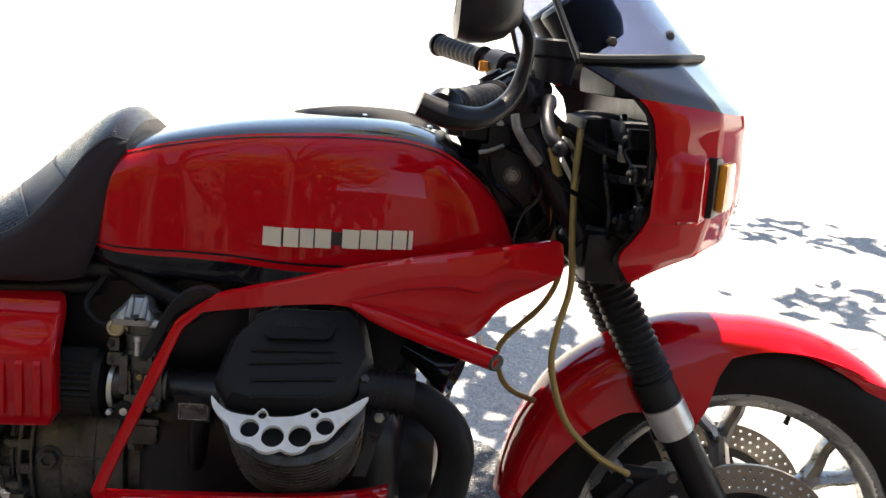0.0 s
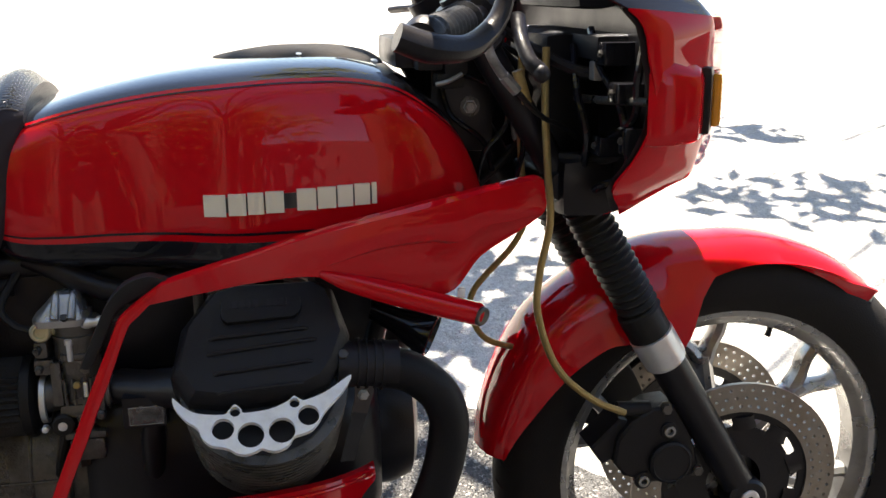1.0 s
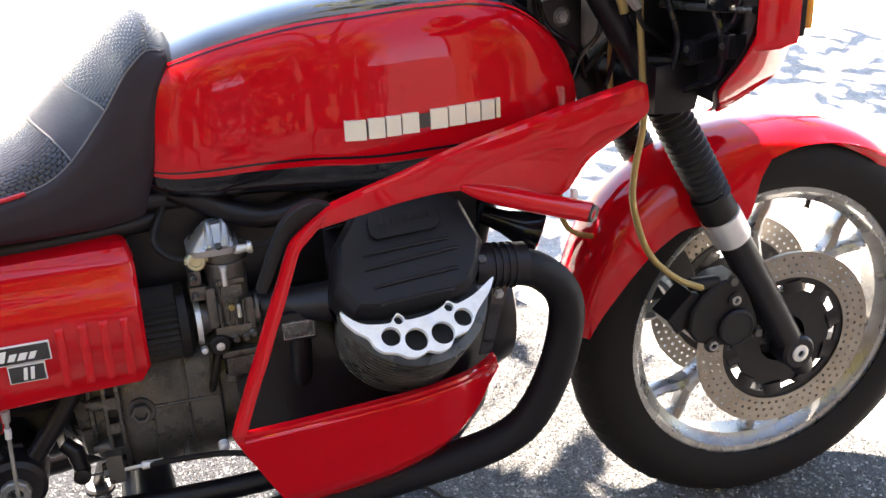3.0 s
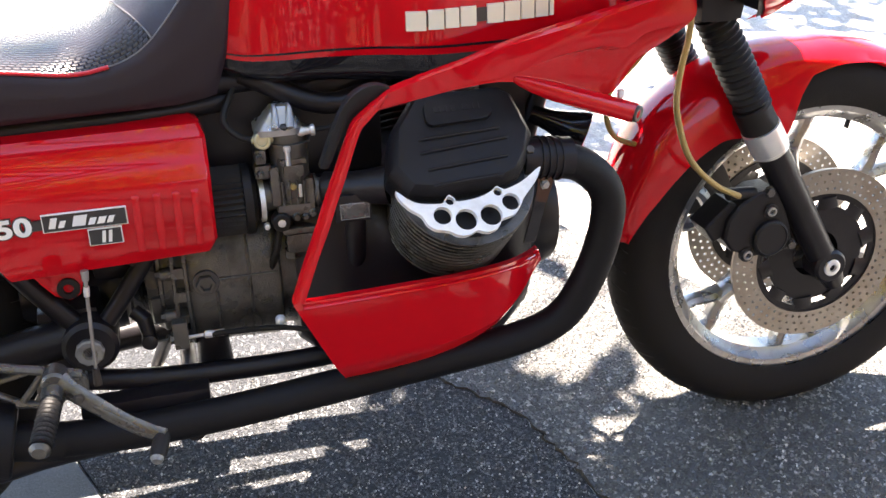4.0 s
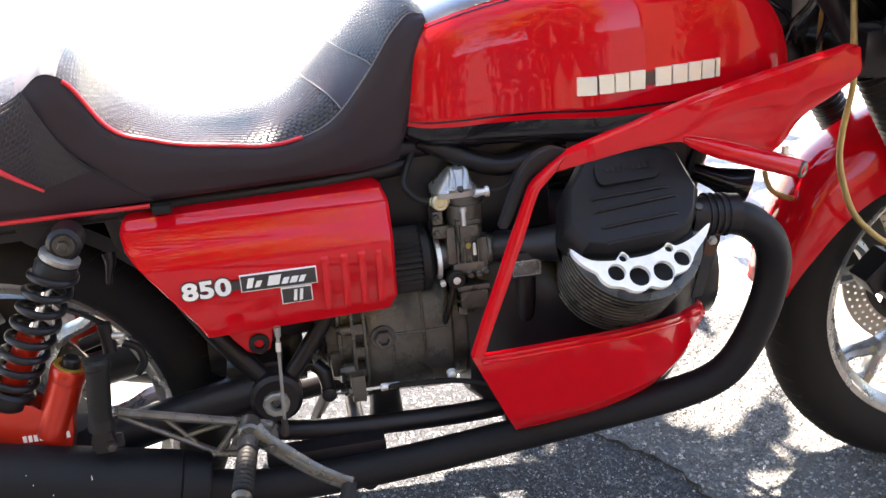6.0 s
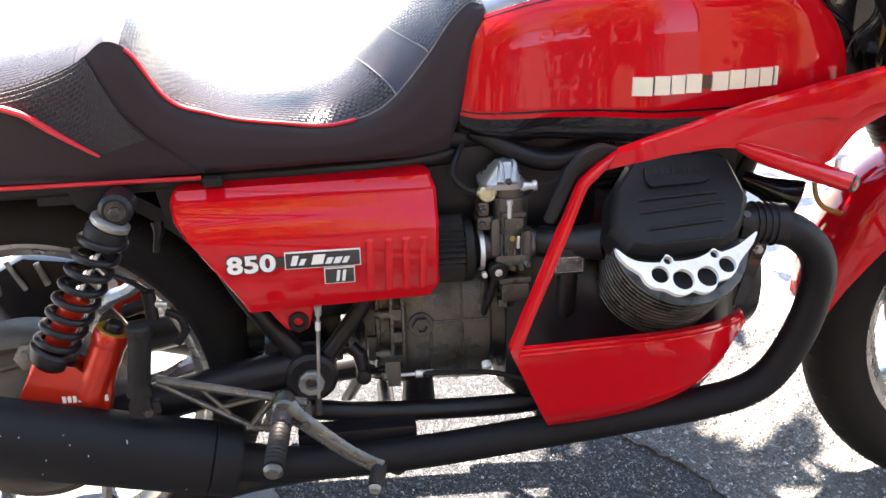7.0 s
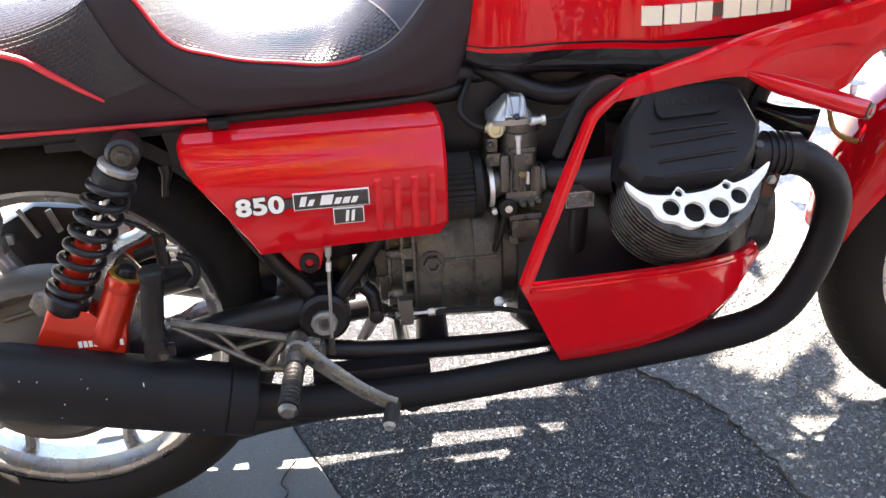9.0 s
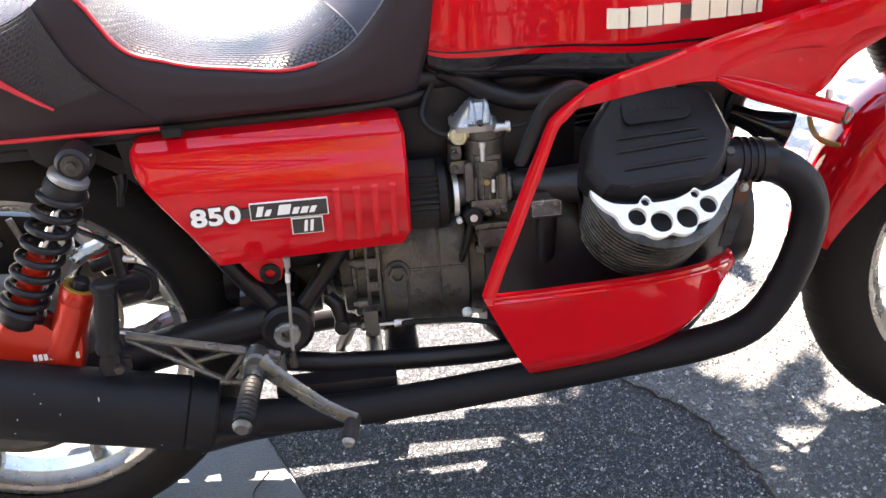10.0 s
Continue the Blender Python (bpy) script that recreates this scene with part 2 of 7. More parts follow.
def rings(bm, loops, caps=True, closed=False):
    """Skins a row of closed loops of equal length."""
    vs = [[bm.verts.new(q) for q in loop] for loop in loops]
    k = len(vs[0])
    for a, b in list(zip(vs, vs[1:])) + ([(vs[-1], vs[0])] if closed else []):
        for i in range(k):
            bm.faces.new((a[i], a[(i + 1) % k], b[(i + 1) % k], b[i]))
    if caps and not closed:
        bm.faces.new(vs[0][::-1])
        bm.faces.new(vs[-1])
    return vs


def tube(bm, pts, r, seg=12, caps=True, flat=1.0, up=(0, 0, 1)):
    """A round bar along a line; r may be a list. flat squeezes it along the second cross axis."""
    pts = [np.array(q, float) for q in pts]
    rs = r if isinstance(r, (list, tuple)) else [r] * len(pts)
    if len(rs) != len(pts):
        rs = np.interp(np.linspace(0, 1, len(pts)), np.linspace(0, 1, len(rs)), rs)
    loops, side = [], None
    for i, q in enumerate(pts):
        d = pts[min(i + 1, len(pts) - 1)] - pts[max(i - 1, 0)]
        d = d / (np.linalg.norm(d) + 1e-12)
        if side is None:
            h = np.array(up, float) if abs(np.dot(d, up)) < 0.9 else np.array((1.0, 0, 0))
            side = np.cross(d, h)
        side = side - d * np.dot(side, d)
        side = side / np.linalg.norm(side)
        other = np.cross(d, side)
        loops.append([q + rs[i] * (math.cos(a) * side + flat * math.sin(a) * other) for a in np.linspace(0, 2 * math.pi, seg, endpoint=False)])
    return rings(bm, loops, caps)


def lathe(bm, origin, axis, profile, seg=32, caps=True, closed=False):
    """Turns (distance along the axis, radius) pairs round an axis."""
    a = np.array(axis, float)
    a = a / np.linalg.norm(a)
    s = np.cross(a, (0, 0, 1) if abs(a[2]) < 0.9 else (1, 0, 0))
    s = s / np.linalg.norm(s)
    o = np.cross(a, s)
    loops = [[np.array(origin) + a * d + r * (math.cos(w) * s + math.sin(w) * o) for w in np.linspace(0, 2 * math.pi, seg, endpoint=False)] for d, r in profile]
    return rings(bm, loops, caps, closed)


def box(bm, lo, hi, bevel=0.0, m=None):
    r = bmesh.ops.create_cube(bm, size=1)["verts"]
    lo, hi = Vector(lo), Vector(hi)
    for v in r:
        v.co = Vector([(lo[i] + hi[i]) / 2 + v.co[i] * (hi[i] - lo[i]) for i in range(3)])
    if bevel:
        es = {e for v in r for e in v.link_edges}
        r = bmesh.ops.bevel(bm, geom=list(es), offset=bevel, segments=2, profile=0.7, affect="EDGES")["verts"]
    if m is not None:
        for v in r:
            v.co = m @ v.co
    return r


def plate(bm, outline, y0, y1, bevel=0.0, seg=2, frame_=None):
    """A flat piece: an outline in x and z, from y0 to y1; frame_ maps (x, y, z) elsewhere."""
    a = [bm.verts.new((x, y0, z)) for x, z in outline]
    b = [bm.verts.new((x, y1, z)) for x, z in outline]
    fs = [bm.faces.new(a), bm.faces.new(b[::-1])]
    k = len(a)
    for i in range(k):
        fs.append(bm.faces.new((a[i], b[i], b[(i + 1) % k], a[(i + 1) % k])))
    vs = a + b
    if bevel:
        es = [e for e in fs[0].edges] + [e for e in fs[1].edges]
        g = bmesh.ops.bevel(bm, geom=es, offset=bevel, segments=seg, profile=0.7, affect="EDGES", clamp_overlap=True)
        vs = list({v for v in vs if v.is_valid} | set(g["verts"]))
    if frame_ is not None:
        for v in vs:
            v.co = frame_ @ v.co
    return vs


def grid(bm, rows, thick=0.0, uv=None):
    """A sheet of quads through rows of points."""
    vs = [[bm.verts.new(q) for q in row] for row in rows]
    fs = []
    for a, b in zip(vs, vs[1:]):
        for i in range(len(a) - 1):
            fs.append(bm.faces.new((a[i], a[i + 1], b[i + 1], b[i])))
    if thick:
        bmesh.ops.recalc_face_normals(bm, faces=fs)
        bmesh.ops.solidify(bm, geom=fs, thickness=thick)
    return vs


def lerp(x, xs, ys):
    return float(np.interp(x, xs, ys))


def smooth(x, xs, ys):
    """A smooth curve through knots (monotone in x)."""
    xs, ys = np.array(xs, float), np.array(ys, float)
    d = np.gradient(ys, xs)
    i = int(np.clip(np.searchsorted(xs, x) - 1, 0, len(xs) - 2))
    h = xs[i + 1] - xs[i]
    t = min(max((x - xs[i]) / h, 0), 1)
    return float((2 * t**3 - 3 * t**2 + 1) * ys[i] + (t**3 - 2 * t**2 + t) * h * d[i] + (-2 * t**3 + 3 * t**2) * ys[i + 1] + (t**3 - t**2) * h * d[i + 1])


def one(name, mat_, parent, fn, *args, label="", sharp=35, **kw):
    """A part made by a single call of one of the helpers above."""
    bm = bmesh.new()
    fn(bm, *args, **kw)
    return part(name, bm, mat_, parent, label, sharp)


def hexbolt(parent, p, axis, r=0.006, h=0.006, mat_=None, name="bolt"):
    bm = bmesh.new()
    lathe(bm, p, axis, [(0, r * 1.35), (0.0015, r * 1.35), (0.0015, r), (h, r), (h + 0.0006, r * 0.85)], seg=6)
    return part(name, bm, mat_ or IRON, parent, sharp=20)


def lettering(text, size, thick, parent, mat_, m, shear=0.0, name="lettering", space=1.0, label="", bold=0.0011):
    """Raised letters in the built-in font, laid in the x-z plane of m."""
    cu = bpy.data.curves.new(name, "FONT")
    cu.body, cu.size, cu.extrude, cu.shear, cu.space_character, cu.offset = text, size, thick, shear, space, bold
    tmp = new("tmp", cu)
    me = bpy.data.meshes.new_from_object(tmp.evaluated_get(bpy.context.evaluated_depsgraph_get()))
    bpy.data.objects.remove(tmp)
    me.transform(m @ pose(0, 0, 0, 90))
    me.name = name
    me.materials.clear()
    me.materials.append(mat_)
    ob = new(name, me)
    ob.parent = parent
    return tagged(ob, label)


# ---- the ground ----
def sheet(name, corners, z, mat_, label, category, down=0.03):
    bm = bmesh.new()
    a = [bm.verts.new((x, y, z)) for x, y in corners]
    b = [bm.verts.new((x, y, z - down)) for x, y in corners]
    bm.faces.new(a)
    bm.faces.new(b[::-1])
    for i in range(len(a)):
        bm.faces.new((a[i], a[(i + 1) % len(a)], b[(i + 1) % len(a)], b[i]))
    return tagged(part(name, bm, mat_), label, category, kind="structure")


def ground_sheet():
    """The open ground to the horizon, finely divided and slightly uneven near the motorcycle."""
    bm = bmesh.new()
    xs = [-2000, -300, -60, -20, -8, -4, *np.arange(-2, 4.01, 0.25), 6, 10, 20, 60, 300, 2000]
    rows = [[(x, y, -0.008) for x in xs] for y in xs]
    grid(bm, rows)
    return tagged(part("ground", bm, PALE_GROUND), "pale sunlit concrete ground behind the motorcycle", "ground", kind="structure")


ground_sheet()
# A dark asphalt strip between pale concrete and the older asphalt; its borders run aslant.
rng = random.Random(4)


def ragged(p, q, n=26, amp=0.008):
    out = []
    for i in range(n + 1):
        t = i / n
        d = rng.uniform(-amp, amp)
        out.append((p[0] + (q[0] - p[0]) * t + d, p[1] + (q[1] - p[1]) * t))
    return out


EDGE_L = [(0.080, 0.62), (0.306, 0.118), (0.349, 0.021), (0.545, -0.42)]
EDGE_R = ragged((0.60, 0.92), (0.90, 0.25)) + ragged((0.935, 0.19), (1.045, 0.065), 14) + ragged((1.06, 0.045), (1.105, -0.10), 14) + ragged((1.115, -0.15), (1.24, -0.42), 18)
sheet("pavement", [(-60, 0.66), *EDGE_L, (-60, -0.42)][::-1], 0.0, CONCRETE, "grey cracked concrete gutter slab under the rear wheel", "pavement")
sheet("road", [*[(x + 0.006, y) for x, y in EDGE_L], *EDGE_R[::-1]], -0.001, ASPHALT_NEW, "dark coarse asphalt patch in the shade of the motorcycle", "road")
far = ragged((0.62, 0.93), (1.25, 0.80), 20, 0.01) + ragged((1.32, 0.70), (1.9, -0.1), 30, 0.02)
sheet("road_edge", [*[(x + 0.007, y) for x, y in EDGE_R], (60, -0.42), (60, 0.0), *far[::-1]][::-1], -0.002, ASPHALT_OLD, "worn asphalt with exposed pale stones under the front wheel", "road")
# near-side ground out of view, added dark for the lower paint's reflections
sheet("road_lane", [(-400, -0.424), (400, -0.424), (400, -7.0), (-400, -7.0)][::-1], -0.001, ASPHALT_NEW, "unseen dark asphalt lane added beside the motorcycle", "road")
bm = bmesh.new()
crack = curve([(0.31, 0.045, 0), (0.285, 0.0, 0), (0.295, -0.03, 0), (0.25, -0.09, 0), (0.22, -0.16, 0), (0.235, -0.22, 0)], 6)
tube(bm, crack, [0.0035, 0.002, 0.003, 0.002], seg=6, flat=0.3, up=(0, 1, 0))
part("crack", bm, RUBBER, bpy.data.objects["pavement"])
# the joint between the two asphalts: a gap filled with brown soil
soil = random.Random(9)
for k0 in range(0, len(EDGE_R) - 4, 4):
    seg_ = EDGE_R[k0:k0 + 5]
    bm = bmesh.new()
    tube(bm, [(x + 0.003, y, -0.001) for x, y in seg_], [soil.uniform(0.0015, 0.006) for _ in seg_], seg=7, flat=0.35, up=(0, 1, 0))
    part("crack_filling", bm, SOIL, bpy.data.objects["road"])

# stones that stand proud of the worn asphalt near the motorcycle
CHIP = bpy.data.materials.new("asphalt_stone")
CHIP.use_nodes = True
_n, _l = CHIP.node_tree.nodes, CHIP.node_tree.links
_geo, _ramp = _n.new("ShaderNodeNewGeometry"), _n.new("ShaderNodeValToRGB")
_ramp.color_ramp.elements[0].color = (0.040, 0.043, 0.050, 1)
_ramp.color_ramp.elements[1].color = (0.55, 0.53, 0.50, 1)
_ramp.color_ramp.elements[1].position = 0.98
_mid = _ramp.color_ramp.elements.new(0.72)
_mid.color = (0.15, 0.152, 0.158, 1)
_l.new(_geo.outputs["Random Per Island"], _ramp.inputs[0])
_l.new(_ramp.outputs[0], _n["Principled BSDF"].inputs["Base Color"])
_n["Principled BSDF"].inputs["Roughness"].default_value = 0.42


def stone_chips(name, count, x0, x1, y0, y1, inside, seed, parent):
    """Many small broken stones, half sunk in the surface."""
    r = random.Random(seed)
    verts, faces = [], []
    while len(faces) < count * 5:
        x, y = r.uniform(x0, x1), r.uniform(y0, y1)
        if not inside(x, y):
            continue
        a0, size, h = r.uniform(0, 6.28), r.uniform(0.0018, 0.0052) * r.uniform(0.7, 1.0), r.uniform(0.0008, 0.0024)
        i = len(verts)
        ring_ = [(x + size * r.uniform(0.75, 1.2) * math.cos(a0 + k * 1.2566), y + size * r.uniform(0.75, 1.2) * math.sin(a0 + k * 1.2566)) for k in range(5)]
        verts.extend((u, v, -0.003) for u, v in ring_)
        verts.append((x + r.uniform(-0.4, 0.4) * size, y + r.uniform(-0.4, 0.4) * size, h))
        faces.extend((i + k, i + (k + 1) % 5, i + 5) for k in range(5))
    me = bpy.data.meshes.new(name)
    me.from_pydata(verts, [], faces)
    me.materials.append(CHIP)
    ob = new(name, me)
    ob.parent = parent
    return tagged(ob, kind="stuff")


edge_x = lambda y: lerp(-y, [-q[1] for q in EDGE_R], [q[0] for q in EDGE_R])
slab_x = lambda y: lerp(-y, [-q[1] for q in EDGE_L], [q[0] for q in EDGE_L])
stone_chips("stone_chips", 13000, 0.25, 1.25, -0.40, 0.35, lambda x, y: slab_x(y) + 0.01 < x < edge_x(y) - 0.005, 31, bpy.data.objects["road"])
stone_chips("stone_chips", 5000, 0.90, 2.0, -0.40, 0.75, lambda x, y: edge_x(y) + 0.008 < x < 1.9 - 0.9 * max(0, y + 0.1), 32, bpy.data.objects["road_edge"])

# ---- the motorcycle: built upright in its own frame, leaning on its side stand ----
LEAN = 9.5
bike = tagged(new("motorcycle"), "red sport motorcycle with black seat, parked leaning on its side stand", "motorcycle")
bike.matrix_world = pose(0, 0, 0, -LEAN, 0, 0) @ Matrix.Translation((0, 0, -0.0062))
REAR = Vector((0.0, 0.0, 0.325))
FRONT = Vector((1.516, -0.004, 0.327))
STEER = Matrix.Rotation(radians(-3.3), 4, Vector((-math.sin(radians(30)), 0, math.cos(radians(30)))))


# ---- wheels ----
def drilled_disc(bm, r0, r1, y, t, cols=56, rows=3, hole=0.0026):
    """A brake disc with real holes in staggered rows; the axis is y."""
    steps = [r0] + [r0 + (r1 - r0) * (0.06 + 0.88 * k / rows) for k in range(rows + 1)] + [r1]

    def at(r, a, yy):
        return (r * math.cos(a), yy, r * math.sin(a))
    for side in (y - t / 2, y + t / 2):
        for k in range(len(steps) - 1):
            ra, rb = steps[k], steps[k + 1]
            for c in range(cols):
                off = 0.5 * (k % 2)
                a0, a1 = 2 * math.pi * (c + off) / cols, 2 * math.pi * (c + 1 + off) / cols
                if 1 <= k <= rows:
                    rm, am = (ra + rb) / 2, (a0 + a1) / 2
                    h = [bm.verts.new((rm * math.cos(am) + hole * math.cos(w), side, rm * math.sin(am) + hole * math.sin(w)))
                         for w in [am + math.pi * 2 * (i + 0.5) / 8 for i in range(8)]]
                    q = [bm.verts.new(at(rb, a1, side)), bm.verts.new(at(rb, a0, side)), bm.verts.new(at(ra, a0, side)), bm.verts.new(at(ra, a1, side))]
                    order = [(q[0], h[0], h[1]), (q[0], h[1], h[2]), (q[0], h[2], q[3]), (q[3], h[2], h[3]), (q[3], h[3], h[4]), (q[3], h[4], q[2]), (q[2], h[4], h[5]),
                             (q[2], h[5], h[6]), (q[2], h[6], q[1]), (q[1], h[6], h[7]), (q[1], h[7], h[0]), (q[1], h[0], q[0])]
                    if side < y:
                        w_ = [bm.verts.new((v.co.x, y + t / 2, v.co.z)) for v in h]
                        order += [(h[i], h[(i + 1) % 8], w_[(i + 1) % 8], w_[i]) for i in range(8)]
                    for f in order:
                        bm.faces.new(f)
                else:
                    bm.faces.new([bm.verts.new(p) for p in (at(rb, a1, side), at(rb, a0, side), at(ra, a0, side), at(ra, a1, side))])
    n = 88
    for r in (r0, r1):
        for c in range(n):
            a0, a1 = 2 * math.pi * c / n, 2 * math.pi * (c + 1) / n
            bm.faces.new([bm.verts.new(p) for p in (at(r, a0, y - t / 2), at(r, a1, y - t / 2), at(r, a1, y + t / 2), at(r, a0, y + t / 2))])


def wheel(name, tyre_r, tyre_w, phase, label, R=0.243):
    """A cast wheel at the origin, its axle along y."""
    bm = bmesh.new()
    lathe(bm, (0, 0, 0), (0, 1, 0), [(-0.036, R), (-0.037, R - 0.004), (-0.034, R - 0.014), (-0.026, R - 0.019), (-0.018, R - 0.030), (0.018, R - 0.030), (0.026, R - 0.019),
                                     (0.034, R - 0.014), (0.037, R - 0.004), (0.036, R), (0.03, R + 0.003), (0.02, R - 0.008), (-0.02, R - 0.008), (-0.03, R + 0.003)], seg=96, closed=True)
    w = part(name, bm, ALLOY, bike, label)
    # tyre with a rounded section and tread grooves
    bm = bmesh.new()
    sec, c0, hw = [], R - 0.004, tyre_w / 2
    for a in np.linspace(-1.0, 1.0, 19):
        ang = a * math.radians(128)
        rr = tyre_r - 0.052
        sec.append((math.sin(ang) * hw, rr + 0.052 * math.cos(ang) if math.cos(ang) > 0 else rr + (rr - c0) * math.cos(ang) * 1.62))
    lathe(bm, (0, 0, 0), (0, 1, 0), sec, seg=120, caps=False)
    ty = part("tyre", bm, TYRE, w, "black rubber road tyre", 60)
    bm = bmesh.new()
    for k in range(54):
        for s in (-1, 1):
            a0 = 2 * math.pi * (k + 0.5 * (s > 0)) / 54
            rr = []
            for u in np.linspace(0.10, 0.36, 5):
                ang = s * u * math.radians(128)
                rad = tyre_r - 0.052 + 0.0522 * math.cos(ang)
                aa = a0 + 0.16 * u
                rr.append((rad * math.cos(aa), math.sin(ang) * (hw + 0.0004), rad * math.sin(aa)))
            tube(bm, rr, 0.0008, seg=4)
    tagged(part("tread_groove", bm, FILTER, ty), kind="stuff")
    # hub and six Y spokes
    one("hub", ALLOY, w, lathe, (0, 0, 0), (0, 1, 0), [(-0.05, 0.02), (-0.05, 0.042), (-0.02, 0.055), (0.02, 0.055), (0.05, 0.042), (0.05, 0.02)], seg=32)
    for k in range(6):
        a = phase + k * math.pi / 3
        bm = bmesh.new()
        e, f = np.array((math.cos(a), 0, math.sin(a))), np.array((-math.sin(a), 0, math.cos(a)))
        tube(bm, [e * 0.045, e * 0.09, e * 0.135, e * 0.165], [0.021, 0.0170, 0.0155, 0.015], seg=10, flat=1.35, up=(0, 1, 0))
        for s in (-1, 1):
            tube(bm, curve([e * 0.15 + f * s * 0.003, e * 0.175 + f * s * 0.014, e * 0.195 + f * s * 0.028, e * 0.217 + f * s * 0.036], 3), [0.0125, 0.0105, 0.0115], seg=8, flat=1.5, up=(0, 1, 0))
        part("spoke", bm, ALLOY, w)
    return w


front_wheel = wheel("front_wheel", 0.328, 0.104, radians(40), "silver cast front wheel with six forked spokes")
front_wheel.matrix_local = Matrix.Translation(FRONT) @ STEER
for s in (-1, 1):
    bm = bmesh.new()
    drilled_disc(bm, 0.107, 0.149, s * 0.080, 0.006)
    d = part("brake_disc", bm, STEEL, front_wheel, "drilled steel brake disc")
    bm = bmesh.new()
    lathe(bm, (0, 0, 0), (0, 1, 0), [(s * 0.045, 0.030), (s * 0.060, 0.062), (s * 0.072, 0.082), (s * 0.079, 0.084), (s * 0.079, 0.040)], seg=40, caps=False)
    part("disc_carrier", bm, BLACK_SATIN, front_wheel)
    one("carrier_ring", BLACK_SATIN, front_wheel, lathe, (0, 0, 0), (0, 1, 0), [(s * 0.0745, 0.0965), (s * 0.0745, 0.1095), (s * 0.0765, 0.1095), (s * 0.0795, 0.1065), (s * 0.0795, 0.0965)], seg=56, closed=True)
    for k in range(10):
        a = k * math.pi / 5 + 0.2
        e, f = np.array((math.cos(a), 0, math.sin(a))), np.array((-math.sin(a), 0, math.cos(a)))
        q = np.array((0, s * 0.078, 0))
        one("carrier_arm", BLACK_SATIN, front_wheel, tube, [q + e * 0.080, q + e * 0.090 + f * 0.002, q + e * 0.099 + f * 0.004], [0.019, 0.016, 0.018], seg=6, flat=0.3, up=(0, 1, 0))
bm = bmesh.new()
tube(bm, [(0.078, -0.004, 0.221), (0.074, -0.006, 0.208), (0.067, -0.010, 0.190), (0.066, -0.010, 0.187)], [0.0055, 0.004, 0.0042, 0.0052], seg=8)
part("valve_stem", bm, RUBBER, front_wheel)

rear_wheel = wheel("rear_wheel", 0.318, 0.112, radians(56), "silver cast rear wheel with forked spokes", 0.247)
rear_wheel.matrix_local = Matrix.Translation(REAR)
bm = bmesh.new()
drilled_disc(bm, 0.085, 0.121, 0.085, 0.006, cols=36)
part("brake_disc", bm, STEEL, rear_wheel, "drilled rear brake disc")

# ---- front fork ----
def on_fork(z, y=-0.100, back=0.0):
    """A point of the fork's axis at height z; back moves it square to the axis, rearwards."""
    return np.array((1.383 + (0.540 - z) * 0.605 - back * 0.861, y, z - back * 0.508))


